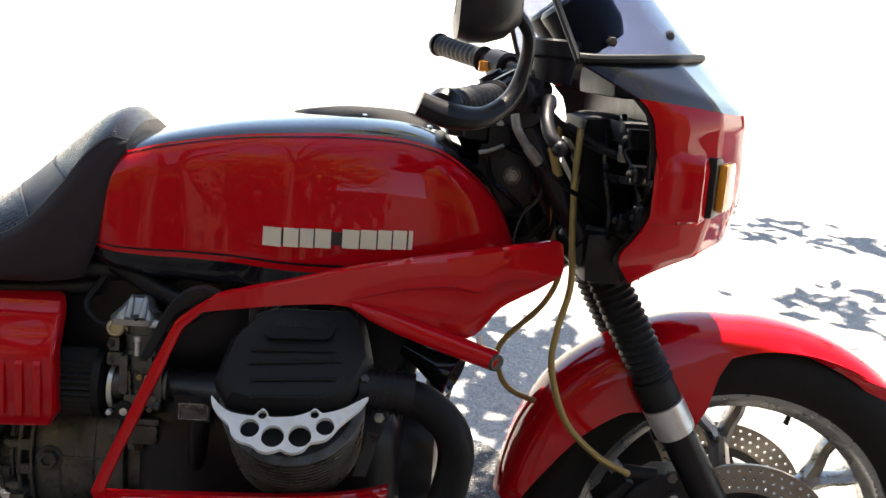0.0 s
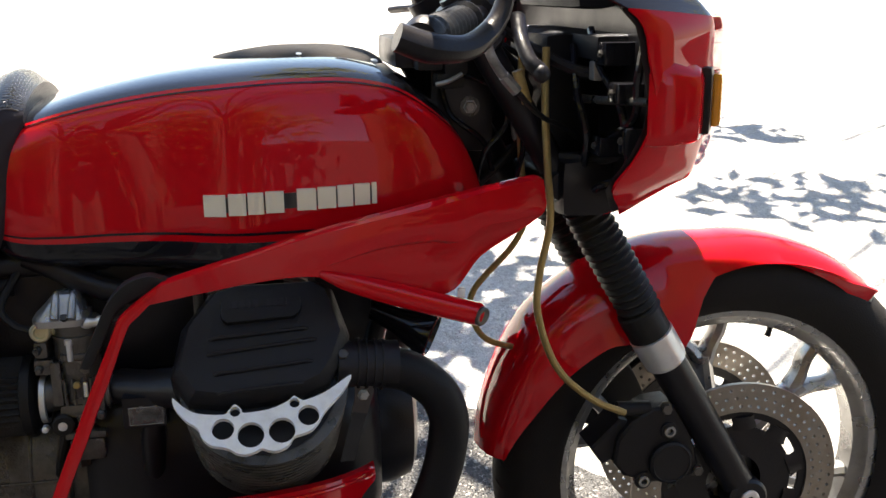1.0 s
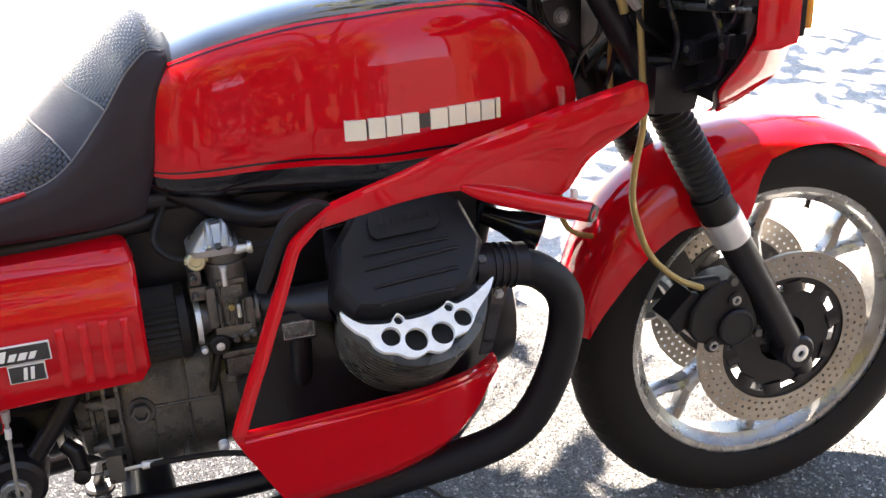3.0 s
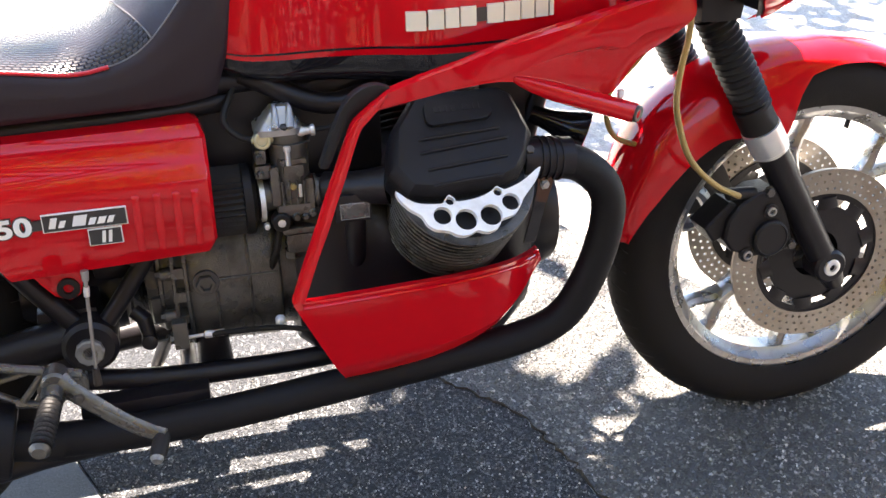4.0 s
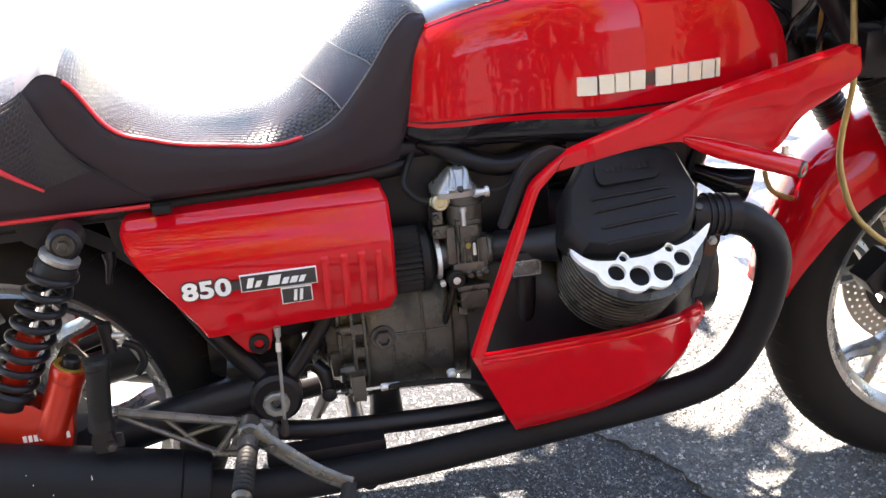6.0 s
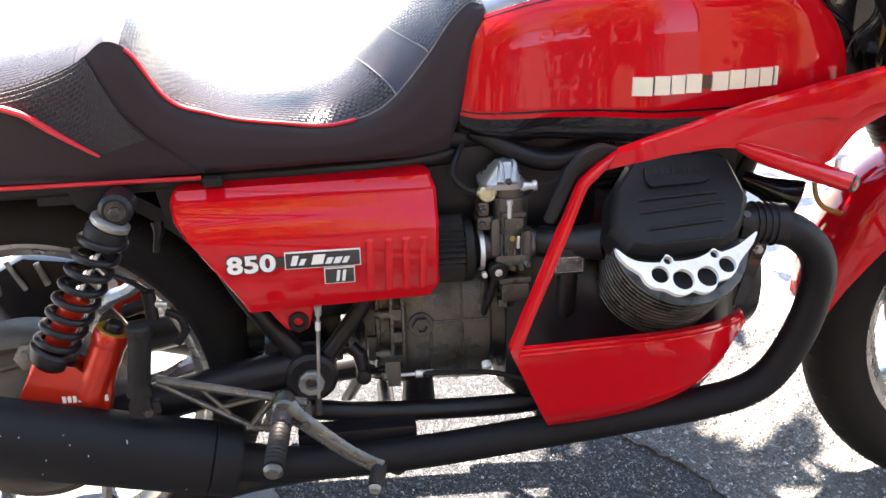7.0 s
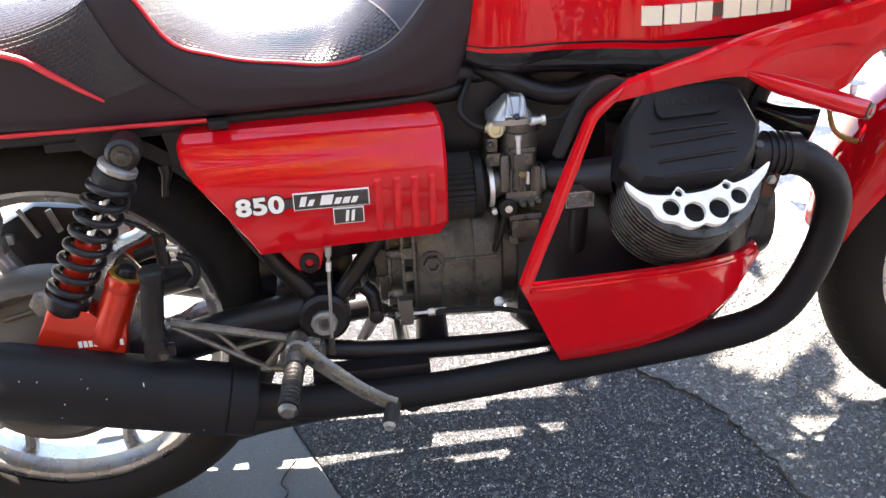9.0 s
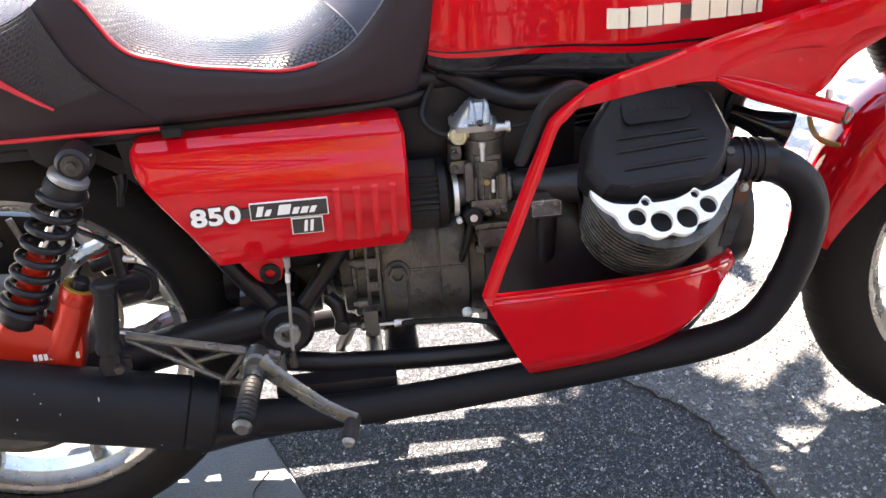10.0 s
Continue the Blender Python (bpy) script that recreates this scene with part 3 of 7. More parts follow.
for s in (-1, 1):
    y = 0.100 * s
    a = lambda z: on_fork(z, y)
    bm = bmesh.new()
    tube(bm, [a(0.99), a(0.70)], 0.0185, seg=20)
    leg = part("fork_leg", bm, BLACK_SATIN, bike, "black fork leg with a ribbed rubber gaiter")
    bm = bmesh.new()
    pts, rs = [], []
    for k in range(121):
        t = k / 120
        pts.append(a(0.735 - 0.142 * t) + (0.008 - 0.004 * t, 0, 0))
        rs.append(0.0258 + 0.0022 * math.cos(t * 2 * math.pi * 15) + 0.001 * math.sin(t * 3))
    tube(bm, pts, rs, seg=28)
    part("gaiter", bm, RUBBER, leg, "ribbed black rubber gaiter")
    one("gaiter_collar", RUBBER, leg, tube, [a(0.596), a(0.594), a(0.562), a(0.560)], [0.026, 0.0280, 0.0285, 0.026], seg=28)
    one("dust_ring", BRIGHT, leg, tube, [a(0.562), a(0.560), a(0.5255), a(0.524), a(0.521), a(0.519)], [0.024, 0.0298, 0.0290, 0.0275, 0.0278, 0.025], seg=32, label="bright metal ring")
    one("slider", BLACK_SATIN, leg, tube, [a(0.522), a(0.50), a(0.40), a(0.33), a(0.30), a(0.275)], [0.0245, 0.0245, 0.0235, 0.0225, 0.022, 0.016], seg=24)
    bm = bmesh.new()
    lathe(bm, (1.517, y - s * 0.022, 0.316), (0, s, 0), [(0, 0.024), (0.004, 0.028), (0.040, 0.028), (0.044, 0.024)], seg=24)
    part("axle_clamp", bm, BLACK_SATIN, leg)
    bm = bmesh.new()
    lathe(bm, (1.517, y + s * 0.018, 0.316), (0, s, 0), [(0, 0.014), (0.006, 0.014), (0.008, 0.011), (0.008, 0.006), (0.003, 0.005)], seg=24)
    part("axle_end", bm, BRIGHT, leg)
    # brake caliper behind each leg
    K = Matrix.Translation((-0.007, 0, 0.013))
    bm = bmesh.new()
    plate(bm, [(1.330, 0.372), (1.345, 0.352), (1.385, 0.338), (1.425, 0.336), (1.452, 0.346), (1.446, 0.380), (1.430, 0.412), (1.412, 0.448), (1.382, 0.446), (1.352, 0.428), (1.334, 0.404)], y - s * 0.042, y + s * 0.012, 0.008, seg=3)
    plate(bm, [(1.300, 0.392), (1.318, 0.366), (1.346, 0.380), (1.362, 0.424), (1.340, 0.430)], y - s * 0.050, y + s * 0.002, 0.007, seg=3)
    lathe(bm, (1.408, y + s * 0.008, 0.368), (0, s, 0), [(0, 0.030), (0.010, 0.030), (0.0125, 0.0275), (0.013, 0.026), (0.0115, 0.025)], seg=32)
    for x_, z_ in ((1.405, 0.413), (1.371, 0.344)):
        lathe(bm, (x_, y + s * 0.008, z_), (0, s, 0), [(0, 0.012), (0.006, 0.012), (0.007, 0.010)], seg=18)
    tube(bm, [(1.335, y, 0.445), (1.380, y, 0.442)], 0.010, seg=12)
    bmesh.ops.transform(bm, matrix=K, verts=bm.verts)
    cal = part("brake_caliper", bm, BLACK_WRINKLE, bike, "black brake caliper bolted to the fork")
    for x, z in ((1.449, 0.350), (1.400, 0.444)):
        hexbolt(cal, (x - 0.007, y + s * 0.008, z + 0.013), (0, s, 0), 0.0075, 0.008, CAST_DARK)
    for x, z in ((1.405, 0.413), (1.371, 0.344)):
        one("bleed_eye", CAST, cal, lathe, (x - 0.007, y + s * 0.014, z + 0.013), (0, s, 0), [(0, 0.0075), (0.004, 0.0075), (0.0045, 0.0045), (0.001, 0.004)], seg=16)
# fork yokes
for z, name in ((0.765, "lower_yoke"), (0.945, "upper_yoke")):
    bm = bmesh.new()
    p, q = on_fork(z, -0.125), on_fork(z, 0.125)
    tube(bm, [p, p + (0, 0.02, 0), q - (0, 0.02, 0), q], [0.026, 0.034, 0.034, 0.026], seg=14, flat=0.75)
    tube(bm, [on_fork(z, 0.0, 0.05), on_fork(z, 0.0)], 0.03, seg=12)
    part(name, bm, BLACK_SATIN, bike)
one("steering_head", BLACK_SATIN, bike, tube, [on_fork(0.76, 0, 0.055), on_fork(0.95, 0, 0.055)], 0.032, seg=20)


# ---- front mudguard ----
def mudguard():
    th = np.radians(np.linspace(51, 171, 61))
    r_in = lambda d: lerp(d, [51, 60, 75, 90, 99, 103, 108, 116, 122, 126, 132, 145, 158, 171], [0.330, 0.318, 0.314, 0.308, 0.300, 0.275, 0.232, 0.205, 0.235, 0.258, 0.280, 0.298, 0.312, 0.335])
    r_out = lambda d: lerp(d, [51, 75, 95, 110, 140, 171], [0.326, 0.330, 0.334, 0.348, 0.366, 0.352])
    rows = []
    for a in th:
        d = math.degrees(a)
        ri, ro, w = r_in(d), r_out(d), lerp(d, [51, 60, 100, 150, 171], [0.050, 0.060, 0.068, 0.066, 0.055])
        sec = [(-w - 0.004, ri), (-w - 0.002, ri * 0.6 + (ro - 0.012) * 0.4), (-w, ro - 0.016), (-w * 0.90, ro - 0.006), (-w * 0.72, ro + 0.002), (-w * 0.4, ro + 0.008), (0, ro + 0.011)]
        sec = sec + [(-y, r) for y, r in sec[-2::-1]]
        rows.append([(FRONT.x + r * math.cos(a), y - 0.004, FRONT.z + r * math.sin(a)) for y, r in sec])
    bm = bmesh.new()
    grid(bm, rows, thick=0.004)
    return part("front_mudguard", bm, RED, bike, "glossy red front mudguard", 50)


mudguard()


# ---- fuel tank ----
TX = [0.585, 0.62, 0.66, 0.72, 0.78, 0.85, 0.93, 1.00, 1.04, 1.075, 1.105, 1.13, 1.148]
T_TOP = [0.840, 0.868, 0.884, 0.900, 0.912, 0.921, 0.926, 0.922, 0.910, 0.885, 0.855, 0.815, 0.770]
T_BOT = [0.720, 0.705, 0.700, 0.697, 0.694, 0.690, 0.690, 0.692, 0.694, 0.696, 0.698, 0.70, 0.705]
T_W = [0.116, 0.130, 0.138, 0.141, 0.149, 0.167, 0.171, 0.169, 0.164, 0.155, 0.142, 0.122, 0.096]


def tank_point(x, v):
    """The tank's skin: v runs from the lower near edge (0) over the top (1) to the far edge (2)."""
    top, bot, w = smooth(x, TX, T_TOP), smooth(x, TX, T_BOT), smooth(x, TX, T_W)
    s = 1 if v <= 1 else -1
    v = v if v <= 1 else 2 - v
    h = top - bot
    knots = [0.0, 0.06, 0.12, 0.25, 0.40, 0.55, 0.66, 0.74, 0.80, 0.87, 1.0]
    ys = [0.86, 0.95, 0.985, 1.0, 1.0, 0.985, 0.95, 0.89, 0.80, 0.60, 0.0]
    zs = [0.0, 0.045, 0.13, 0.30, 0.48, 0.66, 0.79, 0.875, 0.925, 0.965, 1.0]
    return (x, -s * w * smooth(v, knots, ys), bot + h * smooth(v, knots, zs))


def tank_strip(name, v0, v1, mat_, nv, x0=0.585, x1=1.148, grow=0.0, label="", both=True):
    bm = bmesh.new()
    sides = [(v0, v1)] if not both else [(v0, v1), (2 - v1, 2 - v0)]
    for a, b in sides:
        rows = []
        for x in np.linspace(x0, x1, 58):
            row = [Vector(tank_point(x, v)) for v in np.linspace(a, b, nv)]
            if grow:
                row = [p + (p - Vector((p.x, 0, 0.79))).normalized() * grow for p in row]
            rows.append(row)
        grid(bm, rows)
    return part(name, bm, mat_, bike if name == "fuel_tank" else tank, label, 60)


tank = tank_strip("fuel_tank", 0.145, 0.775, RED, 26, label="glossy red fuel tank with black stripes")
tank_strip("tank_base", 0.0, 0.145, BLACK_GLOSS, 8, label="black lower tank edge")
bm = bmesh.new()
grid(bm, [[tank_point(x, v) for v in np.linspace(0.775, 1.225, 22)] for x in np.linspace(0.585, 1.148, 58)])
part("tank_top", bm, BLACK_GLOSS, tank, "glossy black band over the tank", 60)
tank_strip("pinstripe", 0.172, 0.182, BLACK_GLOSS, 3, grow=0.0008)
tank_strip("pinstripe", 0.748, 0.756, BLACK_GLOSS, 3, grow=0.0008)
for x in (0.585, 1.148):
    bm = bmesh.new()
    bm.faces.new([bm.verts.new(tank_point(x, v)) for v in np.linspace(0, 2, 41)])
    part("tank_end", bm, RED, tank)
bm = bmesh.new()
rows = []
for x in np.linspace(0.832, 1.042, 36):
    e = min(math.sqrt((x - 0.832) / 0.075), math.sqrt(max(0.0, 1.042 - x) / 0.022), 1)
    w, top = 0.078 * (0.35 + 0.65 * e), smooth(x, TX, T_TOP)
    rows.append([(x, w * c, top - 0.012 * abs(c) ** 2 + 0.0075 * e * (1 - abs(c) ** 10) - 0.001) for c in np.linspace(-1, 1, 31)])
grid(bm, rows)
lid = part("tank_lid", bm, TYRE, tank, "raised black filler lid", 40)
for x in (0.935, 1.022):
    hexbolt(lid, (x, -0.060, smooth(x, TX, T_TOP) - 0.0035), (0, -0.3, 1), 0.004, 0.002, BRIGHT, "screw")
# the maker's badge: plain raised blocks on a black bar
bm = bmesh.new()
bx = np.linspace(0.822, 1.006, 10)


def tank_y(x, z):
    w = smooth(x, TX, T_W)
    return -w * lerp((z - smooth(x, TX, T_BOT)) / (smooth(x, TX, T_TOP) - smooth(x, TX, T_BOT)), [0, 0.045, 0.13, 0.3, 0.48, 0.66, 0.79], [0.86, 0.95, 0.985, 1, 1, 0.985, 0.95])


def badge_block(bm, x0, x1, z0, z1, t, lift=0.0):
    a = [(x0, tank_y(x0, z0) - lift, z0), (x1, tank_y(x1, z0) - lift, z0), (x1, tank_y(x1, z1) - lift, z1), (x0, tank_y(x0, z1) - lift, z1)]
    va = [bm.verts.new(p) for p in a]
    vb = [bm.verts.new((x, y - t, z)) for x, y, z in a]
    bm.faces.new(vb)
    for i in range(4):
        bm.faces.new((va[i], va[(i + 1) % 4], vb[(i + 1) % 4], vb[i]))


BADGE_Z = lambda x: 0.774 + (x - 0.913) * 0.045
rings(bm, [[(x, tank_y(x, BADGE_Z(x) + h) - k, BADGE_Z(x) + h) for h, k in ((-0.0085, -0.001), (-0.0085, 0.002), (0.0085, 0.002), (0.0085, -0.001))] for x in bx])
badge = part("badge", bm, DECAL, tank, "black badge bar with raised cream blocks")
slots = [(0.0, 0.125), (0.14, 0.24), (0.25, 0.34), (0.35, 0.455), (0.53, 0.64), (0.65, 0.755), (0.765, 0.855), (0.865, 0.955), (0.967, 0.995)]
for a, b in slots:
    bm = bmesh.new()
    x0, x1 = 0.820 + a * 0.189, 0.820 + b * 0.189
    m_ = BADGE_Z((x0 + x1) / 2)
    badge_block(bm, x0, x1, m_ - 0.0118, m_ + 0.0118, 0.0045)
    part("badge_block", bm, CREAM, badge)

# ---- seat ----
SX = [-0.34, -0.25, -0.12, 0.0, 0.08, 0.14, 0.175, 0.20, 0.235, 0.29, 0.37, 0.45, 0.51, 0.56, 0.597, 0.618, 0.637]
S_TOP = [0.800, 0.808, 0.814, 0.822, 0.834, 0.852, 0.866, 0.860, 0.812, 0.776, 0.764, 0.780, 0.830, 0.876, 0.904, 0.909, 0.893]
S_EDGE = [0.770, 0.775, 0.780, 0.786, 0.800, 0.824, 0.848, 0.836, 0.782, 0.757, 0.742, 0.737, 0.760, 0.815, 0.864, 0.878, 0.872]
S_BOT = [0.700, 0.688, 0.680, 0.677, 0.676, 0.675, 0.675, 0.676, 0.678, 0.680, 0.683, 0.685, 0.686, 0.690, 0.712, 0.80, 0.858]
S_W = [0.110, 0.125, 0.132, 0.136, 0.138, 0.140, 0.140, 0.140, 0.142, 0.146, 0.149, 0.149, 0.147, 0.143, 0.137, 0.129, 0.120]


def seat_section(x, v):
    top, edge, bot, w = (smooth(x, SX, k) for k in (S_TOP, S_EDGE, S_BOT, S_W))
    s = -1 if v <= 1 else 1
    v = v if v <= 1 else 2 - v
    if v < 0.5:
        u = v / 0.5
        return Vector((x, s * w * lerp(u, [0, 0.1, 0.5, 0.85, 1], [0.93, 0.97, 1.0, 0.975, 0.93]), bot + (edge - bot) * u))
    u = (v - 0.5) / 0.5
    return Vector((x, s * w * 0.93 * (1 - u) ** 0.9, edge + (top - edge) * math.sin(u * math.pi / 2) ** 0.8))


def slant(v):
    """How far a cross seam sweeps back from the edge to the middle of the seat."""
    return -0.045 * math.sin((1 - abs(v - 1) / 0.5) * math.pi / 2) if 0.5 < v < 1.5 else 0.0


def seat_part(name, x0, x1, v0, v1, mat_, lift=0.0, label="", n=60, m=24, s0=0, s1=0):
    bm = bmesh.new()
    uvl = bm.loops.layers.uv.new("UVMap")
    rows = []
    for q in np.linspace(0, 1, n):
        row = [seat_section((x0 + s0 * slant(v)) * (1 - q) + (x1 + s1 * slant(v)) * q, v) for v in np.linspace(v0, v1, m)]
        rows.append([p + Vector((0, 0, lift)) for p in row])
    vs = grid(bm, rows)
    arc = [0.0]
    for a, b in zip(rows, rows[1:]):
        arc.append(arc[-1] + (b[m // 2] - a[m // 2]).length)
    pos = {}
    for i, row in enumerate(vs):
        u = 0.0
        for j, v in enumerate(row):
            if j:
                u += (rows[i][j] - rows[i][j - 1]).length
            pos[v] = (arc[i], u)
    for f in bm.faces:
        for lp in f.loops:
            lp[uvl].uv = pos[lp.vert]
    return part(name, bm, mat_, bike if name == "seat" else seat, label, 60)


seat = seat_part("seat", -0.34, 0.637, 0.0, 0.5, VINYL, label="black vinyl seat with red piping", m=14)
seat_part("seat_side", -0.34, 0.637, 1.5, 2.0, VINYL, m=14)
seat_part("seat_pad", 0.19, 0.520, 0.5, 1.5, WOVEN, label="embossed black rider's pad", n=50, s1=1)
seat_part("seat_band", 0.520, 0.563, 0.5, 1.5, VINYL, n=14, s0=1, s1=1)
seat_part("seat_nose", 0.563, 0.637, 0.5, 1.5, WOVEN, n=30, s0=1)
for x in (0.520, 0.563):
    one("stitching", THREAD, seat, tube, [seat_section(x + slant(v), v) + Vector((0, 0, 0.0008)) for v in np.linspace(0.5, 1.5, 40)], 0.0011, seg=6)
seat_part("seat_hump", 0.135, 0.19, 0.5, 1.5, VINYL, n=12)
seat_part("passenger_pad", -0.34, 0.135, 0.5, 1.5, WOVEN, n=50)
# the passenger's pad wraps down over the side as far as the piping
bm = bmesh.new()
uvl = bm.loops.layers.uv.new("UVMap")
rows = []
for x in np.linspace(-0.34, 0.212, 70):
    zlo = lerp(x, [-0.34, -0.2, -0.05, 0.023, 0.065, 0.094, 0.124, 0.152, 0.212], [0.772, 0.797, 0.793, 0.778, 0.766, 0.748, 0.727, 0.710, 0.728])
    bot, edge = smooth(x, SX, S_BOT), smooth(x, SX, S_EDGE)
    zhi = edge + 0.001 if x < 0.135 else min(edge + 0.001, lerp(x, [0.135, 0.150, 0.158, 0.183, 0.212], [0.860, 0.836, 0.810, 0.760, 0.7305]))
    v0, v1 = 0.5 * (zlo - bot) / (edge - bot), 0.5 * (zhi - bot) / (edge - bot)
    v0 = min(v0, v1 - 0.004)
    rows.append([seat_section(x, v) + Vector((0, -0.0035, 0.0012)) for v in np.linspace(v0, min(v1, 0.503), 10)])
vs = grid(bm, rows)
where = {}
for i, row in enumerate(vs):
    down = 0.0
    for j in range(len(row) - 1, -1, -1):
        down += (rows[i][j] - rows[i][j + 1]).length if j < len(row) - 1 else 0.0
        where[row[j]] = (rows[i][j].x, 1.0 - down)
for f in bm.faces:
    for lp in f.loops:
        lp[uvl].uv = where[lp.vert]
part("pad_side", bm, WOVEN_WORN, seat, "", 60)
for x in (0.637, -0.34):
    bm = bmesh.new()
    bm.faces.new([bm.verts.new(seat_section(x, v)) for v in np.linspace(0, 2, 48)])
    part("seat_end", bm, VINYL, seat)
one("seat_base", BLACK_SATIN, seat, grid, [[(x, -0.128, lerp(x, SX, S_BOT) + 0.004), (x, 0.128, lerp(x, SX, S_BOT) + 0.004)] for x in np.linspace(-0.34, 0.6, 30)])
for s in (1,):
    bm = bmesh.new()
    tube(bm, [seat_section(x, 0.497) + Vector((0, -0.002, 0)) for x in np.linspace(0.196, 0.468, 40)], 0.0026, seg=8)
    part("piping", bm, PIPING, seat, "red piping")
    bm = bmesh.new()
    tube(bm, curve([(-0.2, -0.137, 0.80), (-0.05, -0.138, 0.795), (0.023, -0.139, 0.780), (0.065, -0.1405, 0.768), (0.094, -0.1415, 0.749), (0.124, -0.142, 0.728), (0.152, -0.142, 0.710)], 8), [0.004, 0.004, 0.0045, 0.002], seg=8)
    part("piping", bm, PIPING, seat, "red piping")
    bm = bmesh.new()
    tube(bm, [(x, -0.136 + 0.02 * max(0, -x), 0.674 + 0.02 * max(0, -x)) for x in np.linspace(-0.3, 0.27, 20)], 0.003, seg=8)
    part("piping", bm, PIPING, seat, "red piping")
    bm = bmesh.new()
    tube(bm, curve([(0.153, -0.1325, 0.823), (0.158, -0.1355, 0.81), (0.183, -0.1408, 0.760), (0.215, -0.1428, 0.727), (0.275, -0.139, 0.682)], 8), 0.0012, seg=6)
    part("seam", bm, RUBBER, seat)
    bm = bmesh.new()
    tube(bm, [seat_section(x, 0.494) for x in np.linspace(0.468, 0.632, 30)], 0.0011, seg=6)
    part("stitching", bm, THREAD, seat)

# ---- side cover ----


def side_cover(s=-1):
    """A pressed cover: a steep upper bevel over a flat lower field, with a raised edge."""
    bm = bmesh.new()
    rows = []
    for u in (0, 0.003, 0.008, 0.016, 0.03, *np.linspace(0.06, 0.94, 21), 0.97, 0.984, 0.992, 0.997, 1):
        row = []
        for z in (0.676, 0.672, 0.668, 0.664, 0.655, 0.650, 0.645, 0.625, 0.606, 0.598, 0.560, 0.520, 0.502, 0.496):
            x0 = lerp(z, [0.496, 0.502, 0.628, 0.645, 0.655, 0.662, 0.668, 0.676], [0.320, 0.314, 0.2305, 0.2285, 0.2290, 0.2310, 0.2345, 0.242])
            x1 = lerp(z, [0.496, 0.512, 0.648, 0.668, 0.676], [0.552, 0.567, 0.568, 0.562, 0.552])
            zz = z - ((0.012 - 0.005 * u) * (z - 0.640) / 0.036 if z > 0.64 else 0.010 * (1 - u) * (0.520 - z) / 0.024 if z < 0.52 else 0.0)
            y = lerp(z, [0.496, 0.502, 0.52, 0.598, 0.606, 0.645, 0.650, 0.655, 0.668, 0.676], [0.138, 0.162, 0.170, 0.177, 0.176, 0.154, 0.1535, 0.1465, 0.139, 0.112])
            edge = min(u, 1 - u)
            y -= 0.007 * max(0, 1 - edge / 0.022) ** 2.5 + 0.014 * (edge < 0.001)
            row.append((x0 + (x1 - x0) * u, s * y, zz))
        rows.append(row)
    grid(bm, rows)
    c = part("side_cover", bm, RED, bike, "glossy red side cover with pressed ribs", 25)
    for x in (0.476, 0.501, 0.5235, 0.546):
        bm = bmesh.new()
        tube(bm, curve([(x - 0.002, s * 0.1735, 0.517), (x - 0.001, s * 0.1765, 0.525), (x, s * 0.1790, 0.582), (x, s * 0.176, 0.592)], 4), 0.0045, seg=8, flat=0.22, up=(0, 1, 0))
        part("rib", bm, RED, c)
    bm = bmesh.new()
    plate(bm, [(0.330, 0.497), (0.345, 0.478), (0.360, 0.457), (0.378, 0.449), (0.392, 0.456), (0.396, 0.472), (0.402, 0.497)], s * 0.128, s * 0.140, 0.004)
    lug = part("lug", bm, RED, c)
    one("grommet", RUBBER, lug, lathe, (0.378, s * 0.138, 0.467), (0, s, 0), [(0, 0.014), (0.006, 0.014), (0.007, 0.012), (0.007, 0.007), (0.001, 0.006)], seg=20)
    return c


cover = side_cover(-1)
side_cover(1)
lettering("850", 0.037, 0.0012, cover, WHITE, Matrix.Translation((0.2950, -0.1766, 0.5572)) @ pose(0, 0, 0, 0, -1, 0) @ Matrix.Diagonal((1.05, 1, 0.84, 1)), name="number", bold=0.0014, space=1.06, label="white raised numerals")
lettering("850", 0.037, 0.0012, cover, DECAL, Matrix.Translation((0.2950, -0.1762, 0.5572)) @ pose(0, 0, 0, 0, -1, 0) @ Matrix.Diagonal((1.05, 1, 0.84, 1)), name="number_edge", bold=0.0030, space=1.06)
bm = bmesh.new()
plate(bm, [(0.356, 0.562), (0.356, 0.575), (0.370, 0.5755), (0.370, 0.5625)], -0.1756, -0.1781, 0.0004)
part("badge", bm, DECAL, cover)


def framed(x0, z0, x1, z1, name):
    bm = bmesh.new()
    plate(bm, [(x0, z0), (x1, z0), (x1, z1), (x0, z1)], -0.1751, -0.1791, 0.0015)
    f = part(name, bm, WHITE, cover, "black plate with a white border")
    bm = bmesh.new()
    plate(bm, [(x0 + 0.0013, z0 + 0.0013), (x1 - 0.0013, z0 + 0.0013), (x1 - 0.0013, z1 - 0.0013), (x0 + 0.0013, z1 - 0.0013)], -0.1789, -0.1797, 0.0008)
    part("field", bm, DECAL, f)
    return f


plate_a = framed(0.3672, 0.5585, 0.4642, 0.5815, "name_plate")
for a, b in ((0.06, 0.14), (0.17, 0.24), (0.34, 0.50), (0.53, 0.61), (0.64, 0.73), (0.76, 0.83)):
    bm = bmesh.new()
    x0, x1 = 0.3685 + a * 0.094, 0.3685 + b * 0.094
    z1 = 0.577 if a in (0.06, 0.34) else 0.5722
    plate(bm, [(x0, 0.5640), (x1, 0.5640), (x1 + 0.004, z1), (x0 + 0.004, z1)], -0.1795, -0.1807)
    part("bar", bm, WHITE, plate_a)
plate_b = framed(0.4163, 0.5352, 0.4558, 0.5572, "numeral_plate")
lettering("II", 0.0185, 0.0006, plate_b, WHITE, Matrix.Translation((0.4310, -0.1802, 0.5402)), name="numeral", space=1.3, shear=0.15)
bm = bmesh.new()
